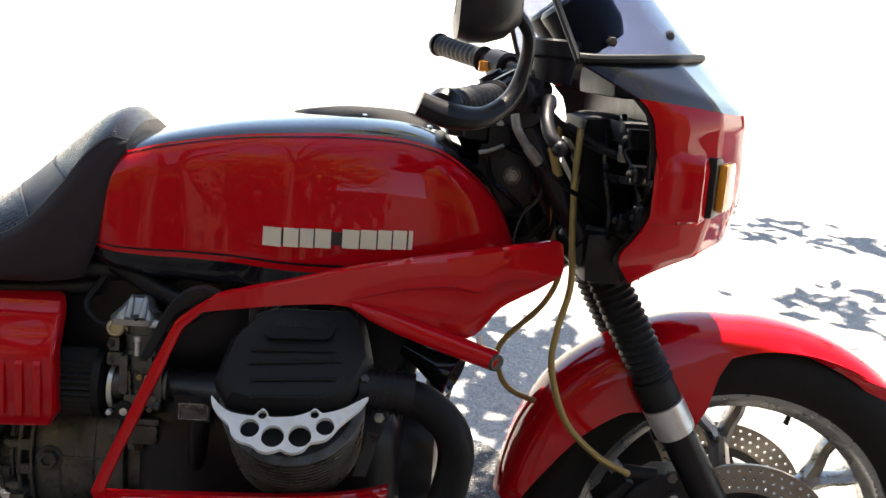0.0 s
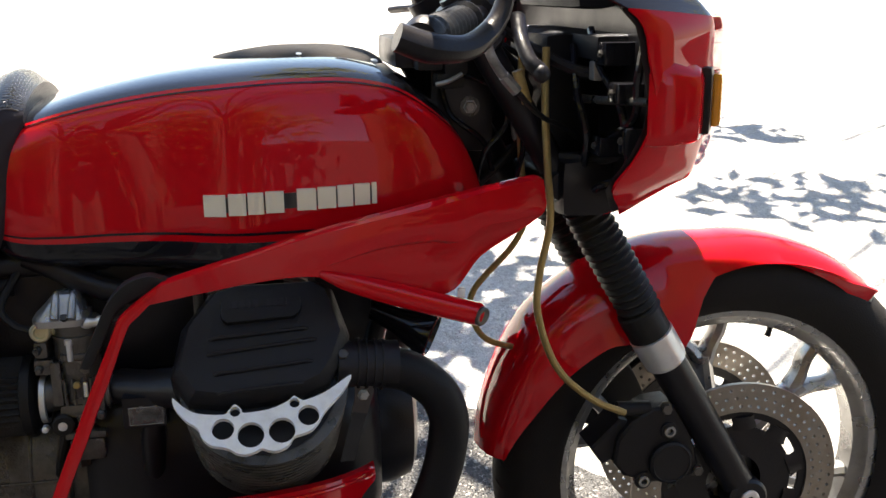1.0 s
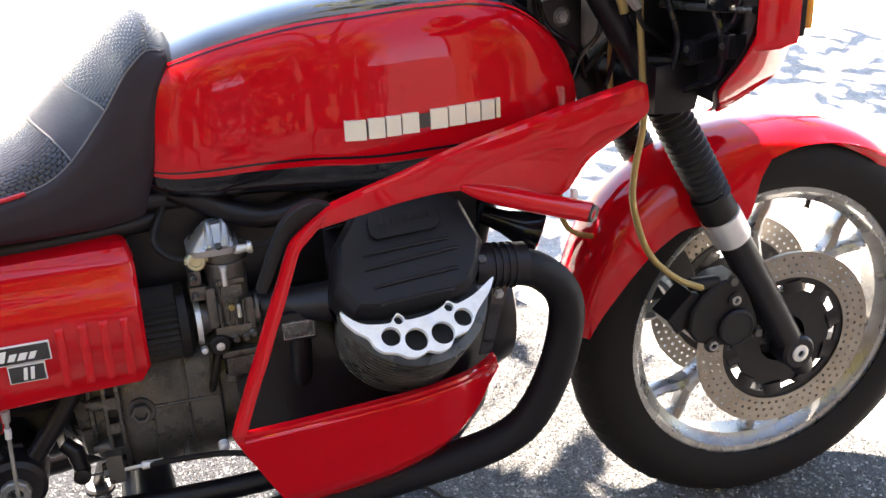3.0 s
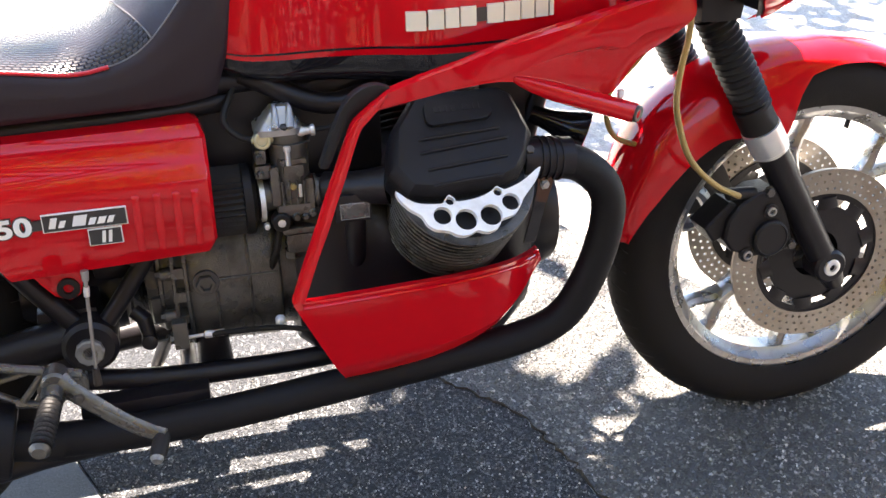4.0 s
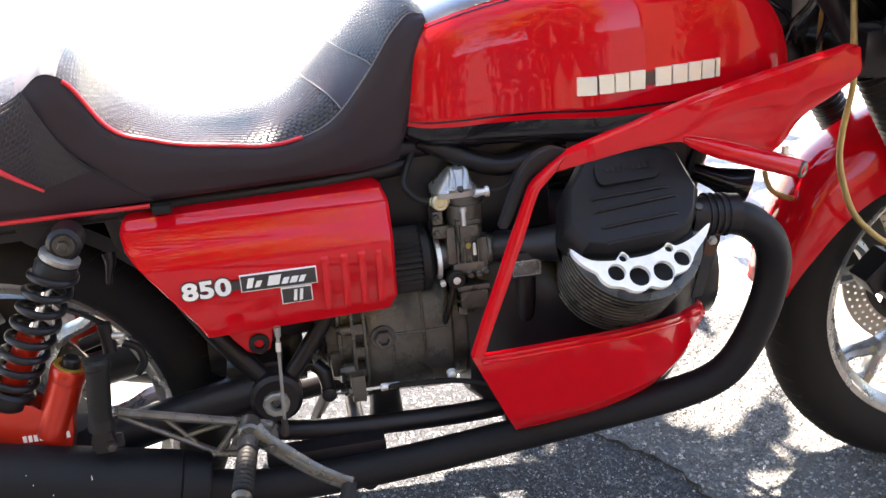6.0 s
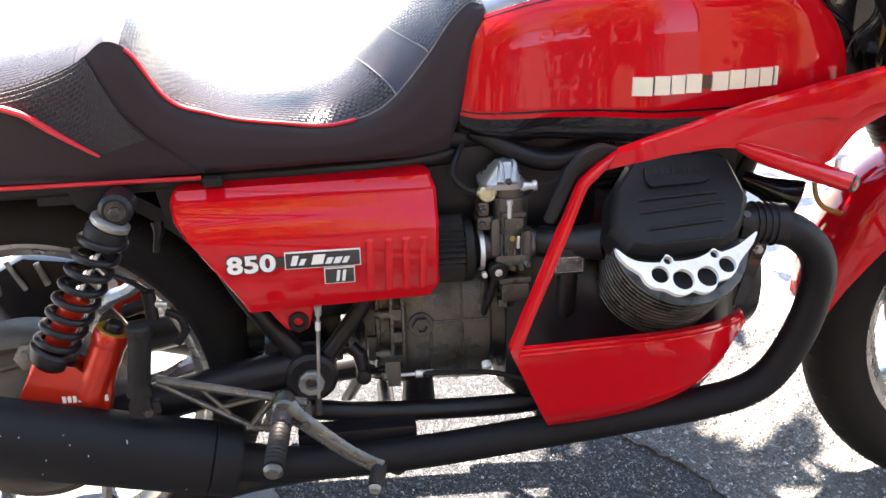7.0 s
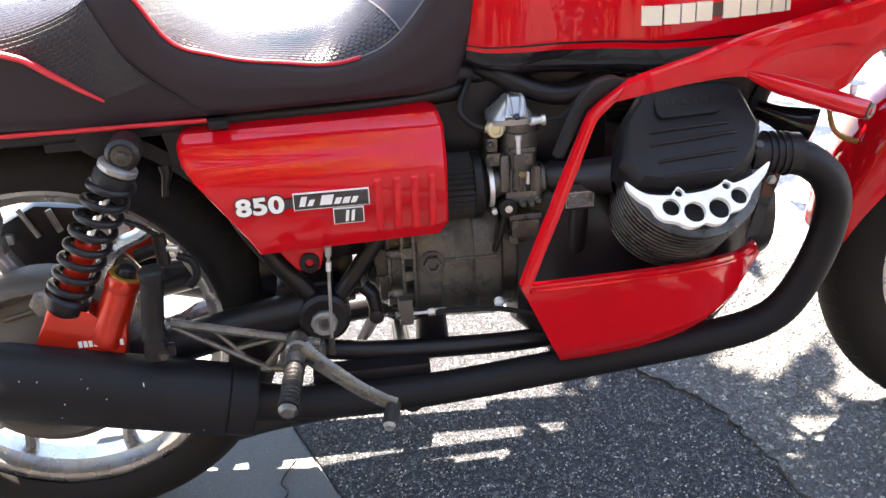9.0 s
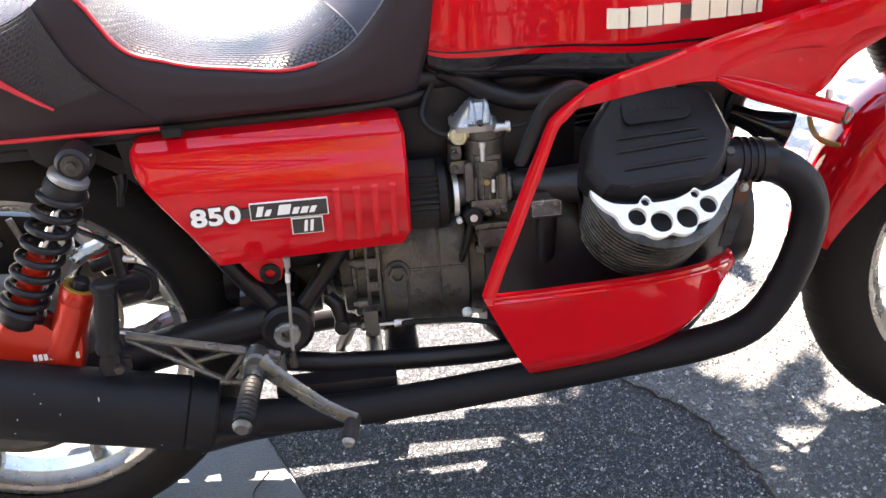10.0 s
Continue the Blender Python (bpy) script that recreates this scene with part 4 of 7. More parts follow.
for x in (0.285,):
    box(bm, (x - 0.012, -0.150, 0.665), (x + 0.012, -0.132, 0.676), 0.003)
part("seat_buffer", bm, RUBBER, bike)

# ---- nose fairing ----
FZ = [0.735, 0.757, 0.785, 0.823, 0.867, 0.922, 0.975, 1.000, 1.030]
F_REAR = [1.285, 1.270, 1.250, 1.270, 1.282, 1.272, 1.248, 1.205, 1.175]
F_FRONT = [1.395, 1.408, 1.422, 1.430, 1.433, 1.430, 1.421, 1.401, 1.377]
F_W = [0.185, 0.232, 0.262, 0.276, 0.290, 0.297, 0.299, 0.294, 0.287]


def fairing_row(z, n=33):
    """One level of the shell, from the near rear edge round the nose to the far rear edge."""
    r, f, w = (smooth(z, FZ, k) for k in (F_REAR, F_FRONT, F_W))
    out = []
    for t in np.linspace(-1, 1, n):
        a = abs(t)
        if a > 0.55:
            u = (1 - a) / 0.45
            x, y = r + (f - 0.075 - r) * u, w - 0.035 * u ** 1.6
        elif a > 0.35:
            u = (a - 0.35) / 0.20 * math.pi / 2
            x, y = f - 0.075 + 0.060 * (1 - math.sin(u)), w - 0.035 - 0.085 * (1 - math.sin(u))
        else:
            u = a / 0.35
            x, y = f - 0.015 * u**2, (w - 0.120) * u
        out.append((x, math.copysign(y, t) if t else 0.0, z))
    return out


def fairing_level(v, inset=0.0):
    """A row of the red shell: v runs from its lower crease, which rises towards the nose (0), to the black panel (1); below 0 the shell tucks in."""
    out = []
    k = max(0.0, -v)
    for t in np.linspace(-1, 1, 49):
        a = abs(t)
        low = lerp(a, [0, 0.3, 0.6, 1], [0.806, 0.806, 0.788, 0.750])
        high = lerp(a, [0, 0.4, 1], [0.962, 0.964, 0.977])
        z = low + (high - low) * max(0.0, v)
        row = fairing_row(z, 49)
        x, y, _ = row[int(round((t + 1) * 24))]
        out.append((x - inset - 0.045 * k * (1 - 0.5 * a), y * (1 - inset * 2.6) * (1 - 0.13 * k), z - 0.026 * k * (0.5 + 0.5 * a) * (1 - 0.8 * a ** 6)))
    return out


bm = bmesh.new()
grid(bm, [fairing_level(v) for v in (0, 0.015, *np.linspace(0.06, 1, 22))], thick=0.004)
fairing = part("fairing", bm, RED, bike, "glossy red nose fairing with a black upper panel", 40)
one("lower_tuck", RED, fairing, grid, [fairing_level(v, 0.001)[3:-3] for v in (-1, -0.7, -0.35, -0.1, 0.005)])
# black lining and cross sheet, added so the fairing's inside stays dark
bm = bmesh.new()
grid(bm, [fairing_level(v, 0.007) for v in np.linspace(0.01, 1, 14)])
part("inner_lining", bm, BLACK_SATIN, fairing, "black inner side")
one("dark_backing", BLACK_SATIN, fairing, grid, [[(1.300 - 0.01 * abs(u) ** 3, u * smooth(z, FZ, F_W) * 0.94, z) for u in np.linspace(-1, 1, 13)] for z in np.linspace(0.752, 0.985, 9)])
bm = bmesh.new()
box(bm, (1.232, -0.142, 0.728), (1.302, 0.142, 0.800), 0.022)
part("fork_shroud", bm, BLACK_SATIN, bike, "black shroud over the fork yoke")


def creased(p):
    """Folds the upper panel inwards above a crease that falls towards the nose."""
    x, y, z = p
    fold = max(0.0, z - (1.010 - (x - 1.21) * 0.225)) if x < 1.43 else 0.035
    return (x, math.copysign(max(0.0, abs(y) - 0.75 * min(fold, abs(y) * 0.5)), y), z)


bm = bmesh.new()
rows = []
for k in range(13):
    u = k / 12
    rows.append([creased((a[0] + (b[0] - a[0]) * u, a[1] + (b[1] - a[1]) * u + (0.0), a[2] + (b[2] - a[2]) * u))
                 for a, b in zip(fairing_level(1), [(x, y, 1.013 + max(0, x - 1.20) * 0.085) for x, y, _ in fairing_row(1.03, 49)])])
grid(bm, rows, thick=0.004)
part("upper_panel", bm, BLACK_GLOSS, fairing, "glossy black upper panel", 40)
# moulded box and direction indicator on each side
for s in (-1, 1):
    bm = bmesh.new()
    o = []
    for x, w in ((1.274, 0.2905), (1.286, 0.2955), (1.302, 0.2985), (1.330, 0.2925), (1.338, 0.283), (1.374, 0.205)):
        k = lerp(x, [1.274, 1.30, 1.374], [0.04, 0.16, 1.0])
        o.append([(x, s * (w - h * k), z) for h, z in ((0.09, 0.836), (0.020, 0.838), (0.006, 0.842), (0.0, 0.850), (0.0, 0.898), (0.003, 0.907), (0.012, 0.914), (0.040, 0.921), (0.09, 0.930))])
    grid(bm, o)
    part("indicator_box", bm, RED, fairing, sharp=30)
    face = Matrix.Translation((1.363, s * 0.238, 0.880)) @ Matrix.Rotation(s * radians(28), 4, "Z")
    bm = bmesh.new()
    box(bm, (-0.010, -0.044, -0.036), (0.007, 0.044, 0.036), 0.008, m=face)
    ind = part("indicator", bm, BLACK_SATIN, fairing, "black-rimmed indicator")
    bm = bmesh.new()
    box(bm, (0.004, -0.030, -0.029), (0.017, 0.030, 0.029), 0.008, m=face)
    part("lens", bm, AMBER, ind, "amber lens")
# screen
bm = bmesh.new()
base = [creased((x, y, 1.0135 + max(0, x - 1.20) * 0.085)) for x, y, _ in fairing_row(1.03)]
rows = []
for k in range(13):
    u = k / 12
    row = []
    for x, y, z in base:
        fr = (x - 1.195) / 0.2
        row.append((x - u * (0.055 + 0.135 * fr), y * (1 - 0.22 * u), z + u * (0.115 + 0.085 * fr)))
    rows.append(row)
grid(bm, rows, thick=0.003)
screen_ob = part("windscreen", bm, SCREEN, fairing, "clear blue-tinted acrylic windscreen", 60)
screen_ob.visible_shadow = False
bm = bmesh.new()
tube(bm, [(x, y * 1.008, z + 0.003) for x, y, z in base], 0.0055, seg=8)
part("screen_seal", bm, RUBBER, fairing)
for k in (0, -1):
    bm = bmesh.new()
    tube(bm, [r[k] for r in rows], 0.0042, seg=8)
    part("screen_edge", bm, RUBBER, fairing)
for k in (3, 9):
    q = rows[2][k]
    hexbolt(fairing, (q[0], q[1] - 0.001, q[2]), (0.1, -1, 0.2), 0.005, 0.004, IRON, "screw")
# headlamp behind the nose, instruments and bracket
one("headlamp", BLACK_SATIN, bike, lathe, (1.33, 0, 0.875), (1, 0, 0), [(-0.05, 0.03), (-0.03, 0.07), (0.06, 0.088), (0.10, 0.090), (0.118, 0.085)], seg=40)
for y in (0.05, -0.075):
    one("instrument", BLACK_SATIN, bike, lathe, (1.24, y, 1.035), (-0.62, 0, 0.78), [(0, 0.035), (0.02, 0.044), (0.075, 0.046), (0.08, 0.04)], seg=28, label="round black instrument behind the screen")
one("dash_panel", MATTE_PIPE, bike, box, (1.250, -0.130, 0.972), (1.300, 0.130, 1.012), 0.015, label="black dash panel")
one("instrument_tray", MATTE_PIPE, bike, box, (1.26, -0.17, 0.915), (1.415, 0.17, 0.945), 0.01)
one("lamp_bracket", MATTE_PIPE, bike, box, (1.225, -0.085, 0.79), (1.30, 0.085, 0.945), 0.02)
# relays, wiring and brackets invented to fill the inner side of the fairing
for x, y, z, w, h in ((1.285, -0.215, 0.885, 0.030, 0.022), (1.290, -0.235, 0.835, 0.022, 0.030), (1.285, -0.165, 0.820, 0.034, 0.024), (1.284, -0.180, 0.925, 0.026, 0.026)):
    relay = one("relay", BLACK_GLOSS, bike, box, (x - 0.022, y - w / 2, z - h / 2), (x + 0.016, y + w / 2, z + h / 2), 0.004, label="small black relay box")
    hexbolt(relay, (x - 0.022, y, z), (-1, 0, 0.2), 0.0035, 0.003, IRON, "screw")
for pts in ([(1.27, -0.12, 0.95), (1.268, -0.16, 0.91), (1.280, -0.20, 0.865), (1.285, -0.21, 0.80), (1.27, -0.15, 0.765)],
            [(1.255, -0.10, 0.93), (1.250, -0.135, 0.88), (1.258, -0.150, 0.83), (1.262, -0.13, 0.78)],
            [(1.285, -0.25, 0.95), (1.280, -0.245, 0.90), (1.284, -0.23, 0.86), (1.280, -0.17, 0.83), (1.26, -0.12, 0.80)]):
    one("wire_loom", BLACK_GLOSS, bike, tube, curve(pts, 8), 0.0048, seg=8)
one("fairing_brace", CAST_DARK, bike, tube, [(1.262, -0.10, 0.868), (1.272, -0.17, 0.872), (1.285, -0.268, 0.880)], 0.0050, seg=10, label="thin grey fairing brace")
# pale block stands in for highlights among the black parts
one("bright_block", CAST, bike, box, (1.262, -0.158, 0.893), (1.276, -0.140, 0.915), 0.003, label="pale block added as a bright spot")
for s in (-1, 1):
    bm = bmesh.new()
    tube(bm, curve([(1.20, s * 0.10, 0.93), (1.27, s * 0.13, 0.90), (1.34, s * 0.15, 0.94), (1.35, s * 0.17, 1.00)], 6), 0.007, seg=8)
    tube(bm, curve([(1.22, s * 0.10, 0.80), (1.29, s * 0.14, 0.80), (1.33, s * 0.16, 0.83)], 6), 0.007, seg=8)
    part("fairing_stay", bm, BLACK_SATIN, bike)
bm = bmesh.new()
lathe(bm, (1.172, -0.115, 0.985), (0.02, 0, 1), [(0, 0.026), (0.03, 0.030), (0.034, 0.034), (0.040, 0.034), (0.052, 0.034), (0.055, 0.030)], seg=28)
part("fluid_reservoir", bm, BLACK_SATIN, bike, "black brake fluid reservoir")

# ---- handlebars ----
for s in (-1, 1):
    near = s < 0
    p_in, p_end = (np.array((1.165, -0.115, 0.976)), np.array((1.030, -0.375, 0.956))) if near else (np.array((1.180, 0.115, 0.992)), np.array((1.045, 0.330, 1.030)))
    d = (p_end - p_in) / np.linalg.norm(p_end - p_in)
    bm = bmesh.new()
    tube(bm, [p_in, p_end], 0.011, seg=14)
    bar = part("handlebar", bm, BLACK_SATIN, bike, "black clip-on handlebar with a ribbed grip")
    bm = bmesh.new()
    g0, g1 = p_end - d * 0.125, p_end + d * 0.004
    pts = [g0 + (g1 - g0) * t for t in np.linspace(0, 1, 40)]
    rs = [0.0165 + 0.0012 * (k % 4 < 2) for k in range(40)]
    rs[0] = rs[1] = 0.021
    rs[-1] = 0.014
    tube(bm, pts, rs, seg=18)
    part("grip", bm, RUBBER, bar, "ribbed black rubber grip")
    one("bar_end", BLACK_SATIN, bar, tube, [g1, g1 + d * 0.006, g1 + d * 0.014], [0.020, 0.020, 0.015], seg=18)
    bm = bmesh.new()
    c = p_in + d * 0.085
    tube(bm, [c - d * 0.022, c - d * 0.018, c + d * 0.018, c + d * 0.022], [0.018, 0.023, 0.023, 0.018], seg=12)
    tube(bm, [c + (0.005, 0, -0.02), c + (0.012, 0, 0.02)], 0.016, seg=10)
    part("switch_housing", bm, BLACK_SATIN, bar)
    bm = bmesh.new()
    box(bm, c + (-0.035, -0.008, -0.012), c + (-0.018, 0.008, 0.004), 0.003)
    part("switch_button", bm, AMBER if not near else BLACK_SATIN, bar)
    # lever
    bm = bmesh.new()
    l0 = c + (0.035, 0, -0.012)
    if near:
        tube(bm, curve([l0, (1.160, -0.200, 0.966), (1.153, -0.240, 0.946), (1.156, -0.262, 0.926), (1.165, -0.268, 0.916)], 8), [0.010, 0.0085, 0.008, 0.0085, 0.009], seg=12, flat=0.75)
        lathe(bm, (1.1665, -0.269, 0.9125), (0.5, -0.2, -0.8), [(-0.009, 0.004), (-0.007, 0.007), (-0.003, 0.0092), (0.003, 0.0092), (0.007, 0.007), (0.009, 0.003)], seg=18)
    else:
        tube(bm, curve([l0, l0 + (0.02, s * 0.03, -0.010), l0 + (-0.015, s * 0.10, -0.022), l0 + (-0.062, s * 0.185, -0.030)], 6), [0.010, 0.008, 0.007, 0.009], seg=10, flat=0.6)
    part("lever", bm, BLACK_SATIN, bar, "black hand lever")
    one("clamp", BLACK_SATIN, bar, tube, [on_fork(0.94, s * 0.1), on_fork(0.985, s * 0.1)], 0.027, seg=18)
# bar-end mirror with a broad stalk
bm = bmesh.new()
stalk = curve([(1.000, -0.400, 0.958), (1.030, -0.398, 0.948), (1.066, -0.385, 0.948), (1.094, -0.370, 0.968), (1.106, -0.365, 1.000), (1.106, -0.375, 1.035), (1.085, -0.390, 1.060)], 8)
tube(bm, stalk, [0.016, 0.017, 0.014, 0.011, 0.009, 0.008, 0.009], seg=12, flat=0.8)
mirror = part("mirror", bm, BLACK_SATIN, bike, "black rear-view mirror on a curved stalk")
bm = bmesh.new()
rows = []
for k, (x, sc) in enumerate(((1.028, 0.7), (1.031, 0.93), (1.042, 1.0), (1.060, 0.97), (1.078, 0.84), (1.092, 0.55))):
    rows.append([(x, -0.400 + 0.065 * sc * math.copysign(abs(math.cos(a)) ** 0.6, math.cos(a)), 1.066 + 0.046 * sc * math.copysign(abs(math.sin(a)) ** 0.6, math.sin(a)))
                 for a in np.linspace(0, 2 * math.pi, 28, endpoint=False)])
rings(bm, rows)
part("mirror_shell", bm, BLACK_SATIN, mirror, "black mirror housing", 50)
bm = bmesh.new()
rings(bm, [[(x, -0.400 + 0.036 * math.copysign(abs(math.cos(a)) ** 0.6, math.cos(a)), 1.068 + 0.022 * math.copysign(abs(math.sin(a)) ** 0.6, math.sin(a)))
            for a in np.linspace(0, 2 * math.pi, 28, endpoint=False)] for x in (1.0270, 1.0278)])
part("mirror_glass", bm, CHROME, mirror)

# ---- hoses and cables at the head ----
for pts, r in (([(1.215, -0.125, 0.93), (1.212, -0.135, 0.86), (1.215, -0.14, 0.79), (1.219, -0.14, 0.725), (1.206, -0.145, 0.665), (1.203, -0.15, 0.615), (1.228, -0.15, 0.545), (1.275, -0.145, 0.497), (1.325, -0.135, 0.468)], 0.0046),
               ([(1.190, -0.11, 0.93), (1.192, -0.10, 0.85), (1.200, -0.08, 0.78), (1.219, -0.05, 0.729), (1.200, -0.05, 0.679), (1.148, -0.05, 0.622), (1.143, -0.05, 0.588), (1.165, -0.04, 0.548), (1.225, -0.02, 0.520)], 0.0042)):
    one("brake_hose", BRASS_HOSE, bike, tube, curve(pts, 10), r, seg=10, label="golden braided brake hose")
for k in range(7):
    y = -0.10 + 0.03 * k
    one("cable", RUBBER, bike, tube, curve([(1.16 - 0.01 * k, y * 1.3, 0.96), (1.22 + 0.02 * math.sin(k * 2), y, 0.90), (1.21 + 0.01 * k, y * 0.7, 0.83), (1.15, y * 0.5, 0.76 - 0.01 * k), (1.05, y * 0.4, 0.70)], 8), 0.0042, seg=8)
bm = bmesh.new()
tube(bm, curve([(1.114, -0.250, 0.948), (1.118, -0.250, 0.932), (1.127, -0.248, 0.917), (1.136, -0.246, 0.906)], 6), 0.0052, seg=12)
cable_end = part("cable_sleeve", bm, CAST, bike, "pale grey cable sleeve with its adjuster")
one("adjuster", CAST, cable_end, tube, [(1.133, -0.247, 0.9095), (1.136, -0.246, 0.906), (1.148, -0.244, 0.893), (1.149, -0.244, 0.892)], [0.0062, 0.0066, 0.0066, 0.004], seg=8)
one("cable", RUBBER, cable_end, tube, curve([(1.149, -0.244, 0.892), (1.175, -0.20, 0.872), (1.205, -0.16, 0.852), (1.240, -0.12, 0.836), (1.29, -0.10, 0.80)], 6), 0.0032, seg=8)
one("brass_tube", BRASS_HOSE, bike, tube, [(1.178, -0.135, 0.905), (1.190, -0.135, 0.868)], [0.0065, 0.006], seg=16)
bm = bmesh.new()
box(bm, (1.045, -0.075, 0.905), (1.105, 0.075, 0.94), 0.01)
box(bm, (1.09, -0.06, 0.80), (1.17, 0.06, 0.93), 0.012)
part("head_gusset", bm, BLACK_SATIN, bike)
# clutter under the bar: two clamp blocks with screws, a pale tie, cable loops
for x0, x1, z0, z1 in ((1.066, 1.097, 0.905, 0.932), (1.098, 1.126, 0.899, 0.936), (1.089, 1.122, 0.884, 0.902)):
    one("clamp_block", RUBBER, bike, box, (x0, -0.112, z0), (x1, -0.080, z1), 0.006)
for x, z in ((1.087, 0.930), (1.112, 0.932)):
    hexbolt(bike, (x, -0.111, z), (0, -1, 0.3), 0.0055, 0.003, BRIGHT, "screw")
one("cable_tie", CAST, bike, tube, curve([(1.087, -0.114, 0.890), (1.100, -0.117, 0.893), (1.118, -0.114, 0.901)], 5), 0.0028, seg=8)
for pts in ([(1.120, -0.085, 0.900), (1.165, -0.10, 0.880), (1.176, -0.095, 0.840), (1.152, -0.085, 0.805), (1.145, -0.07, 0.76)],
            [(1.100, -0.070, 0.890), (1.112, -0.078, 0.850), (1.150, -0.082, 0.818), (1.163, -0.08, 0.780)],
            [(1.190, -0.10, 0.90), (1.184, -0.105, 0.860), (1.196, -0.10, 0.815), (1.190, -0.09, 0.77)]):
    one("cable", BLACK_GLOSS, bike, tube, curve(pts, 8), 0.0035, seg=8)
one("washer", CAST_DARK, bike, lathe, (1.139, -0.058, 0.857), (0, -1, 0), [(0, 0.0125), (0.003, 0.0125), (0.0035, 0.010)], seg=24)
hexbolt(bike, (1.139, -0.061, 0.857), (0, -1, 0), 0.0065, 0.005, CAST)

# ---- lower fairing: wing, rail and belly panel, one on each side ----
WING = [(0.784, 0.697, 0.772, 0.676, 0.212), (0.83, 0.7105, 0.825, 0.684, 0.206), (0.874, 0.722, 0.873, 0.690, 0.200), (0.934, 0.740, 0.928, 0.690, 0.194), (1.0, 0.756, 1.0, 0.664, 0.184), (1.058, 0.770, 1.055, 0.648, 0.177),
    (1.098, 0.779, 1.094, 0.652, 0.172), (1.12, 0.784, 1.125, 0.692, 0.170), (1.155, 0.791, 1.168, 0.722, 0.169), (1.185, 0.797, 1.196, 0.745, 0.168), (1.193, 0.795, 1.2005, 0.757, 0.166)]
RAIL = [(0.7845, 0.697, 0.772, 0.676, 0.212), (0.777, 0.6925, 0.767, 0.672, 0.213), (0.7590, 0.6815, 0.7585, 0.6655, 0.2160), (0.7410, 0.6690, 0.7500, 0.6600, 0.2190), (0.7340, 0.6600, 0.7450, 0.6530, 0.2215), (0.7240, 0.6400, 0.7370, 0.6370, 0.2275),
    (0.7080, 0.6085, 0.7225, 0.6050, 0.2390), (0.6950, 0.5820, 0.7095, 0.5790, 0.2475), (0.6820, 0.5545, 0.6970, 0.5520, 0.2565), (0.6610, 0.5110, 0.6760, 0.5100, 0.2665), (0.6420, 0.4690, 0.6575, 0.4680, 0.2740)]
BELLY = [(0.642, 0.464, 0.712, 0.304, 0.271, 0.198), (0.695, 0.463, 0.742, 0.304, 0.268, 0.196), (0.797, 0.462, 0.785, 0.306, 0.260, 0.194), (0.855, 0.459, 0.835, 0.310, 0.250, 0.190), (0.900, 0.457, 0.888, 0.322, 0.238, 0.185),
         (0.935, 0.454, 0.928, 0.340, 0.223, 0.178), (0.962, 0.450, 0.958, 0.372, 0.203, 0.170), (0.985, 0.445, 0.983, 0.408, 0.179, 0.158), (0.999, 0.440, 0.998, 0.426, 0.158, 0.152)]
# the upper bend of the frame stands further out than its foot
RAIL = [(x0 + lerp(z0, [0.469, 0.66, 0.697], [0, -0.006, -0.008]), z0 + lerp(z0, [0.469, 0.66, 0.697], [-0.003, 0.008, 0.012]), x1 + lerp(z0, [0.469, 0.66, 0.697], [0, -0.006, -0.008]),
         z1 + lerp(z0, [0.469, 0.66, 0.697], [-0.003, 0.008, 0.012]), 0.246 + (y - 0.212) * 0.387) for x0, z0, x1, z1, y in RAIL]
WING = [(x0 + lerp(x0, [0.784, 0.934, 1.19], [-0.008, 0.0, 0.003]), z0 + lerp(x0, [0.784, 0.934, 1.19], [0.012, 0.008, -0.007]), x1 + lerp(x0, [0.784, 0.934, 1.19], [-0.008, 0.005, 0.0]),
         z1 + lerp(x0, [0.784, 0.934, 1.10, 1.19], [0.012, 0.010, 0.008, 0.0]), lerp(x0, [0.784, 0.934, 1.0, 1.12, 1.19], [0.246, 0.224, 0.214, 0.196, 0.184])) for x0, z0, x1, z1, _ in WING]


def strip(bm, pairs, s, bulge=0.004, n=7, lip=0.014, fold=0.0):
    """A pressed strip between an upper and a lower edge, both rolled inwards."""
    rows = []
    for p in pairs:
        x0, z0, x1, z1, y0 = p[:5]
        y1 = p[5] if len(p) > 5 else y0
        row = [(x0, s * (y0 - lip), z0), (x0, s * (y0 - 0.003), z0)]
        for u in np.linspace(0.06, 0.94, n):
            row.append((x0 + (x1 - x0) * u, s * (y0 + (y1 - y0) * u + bulge * (min(u / fold, (1 - u) / (1 - fold)) ** 0.8 if fold else math.sin(u * math.pi))), z0 + (z1 - z0) * u))
        row += [(x1, s * (y1 - 0.003), z1), (x1, s * (y1 - lip), z1)]
        rows.append(row)
    fine = []
    for j in range(len(rows[0])):
        fine.append(curve([r[j] for r in rows], 4))
    grid(bm, list(map(list, zip(*fine))))


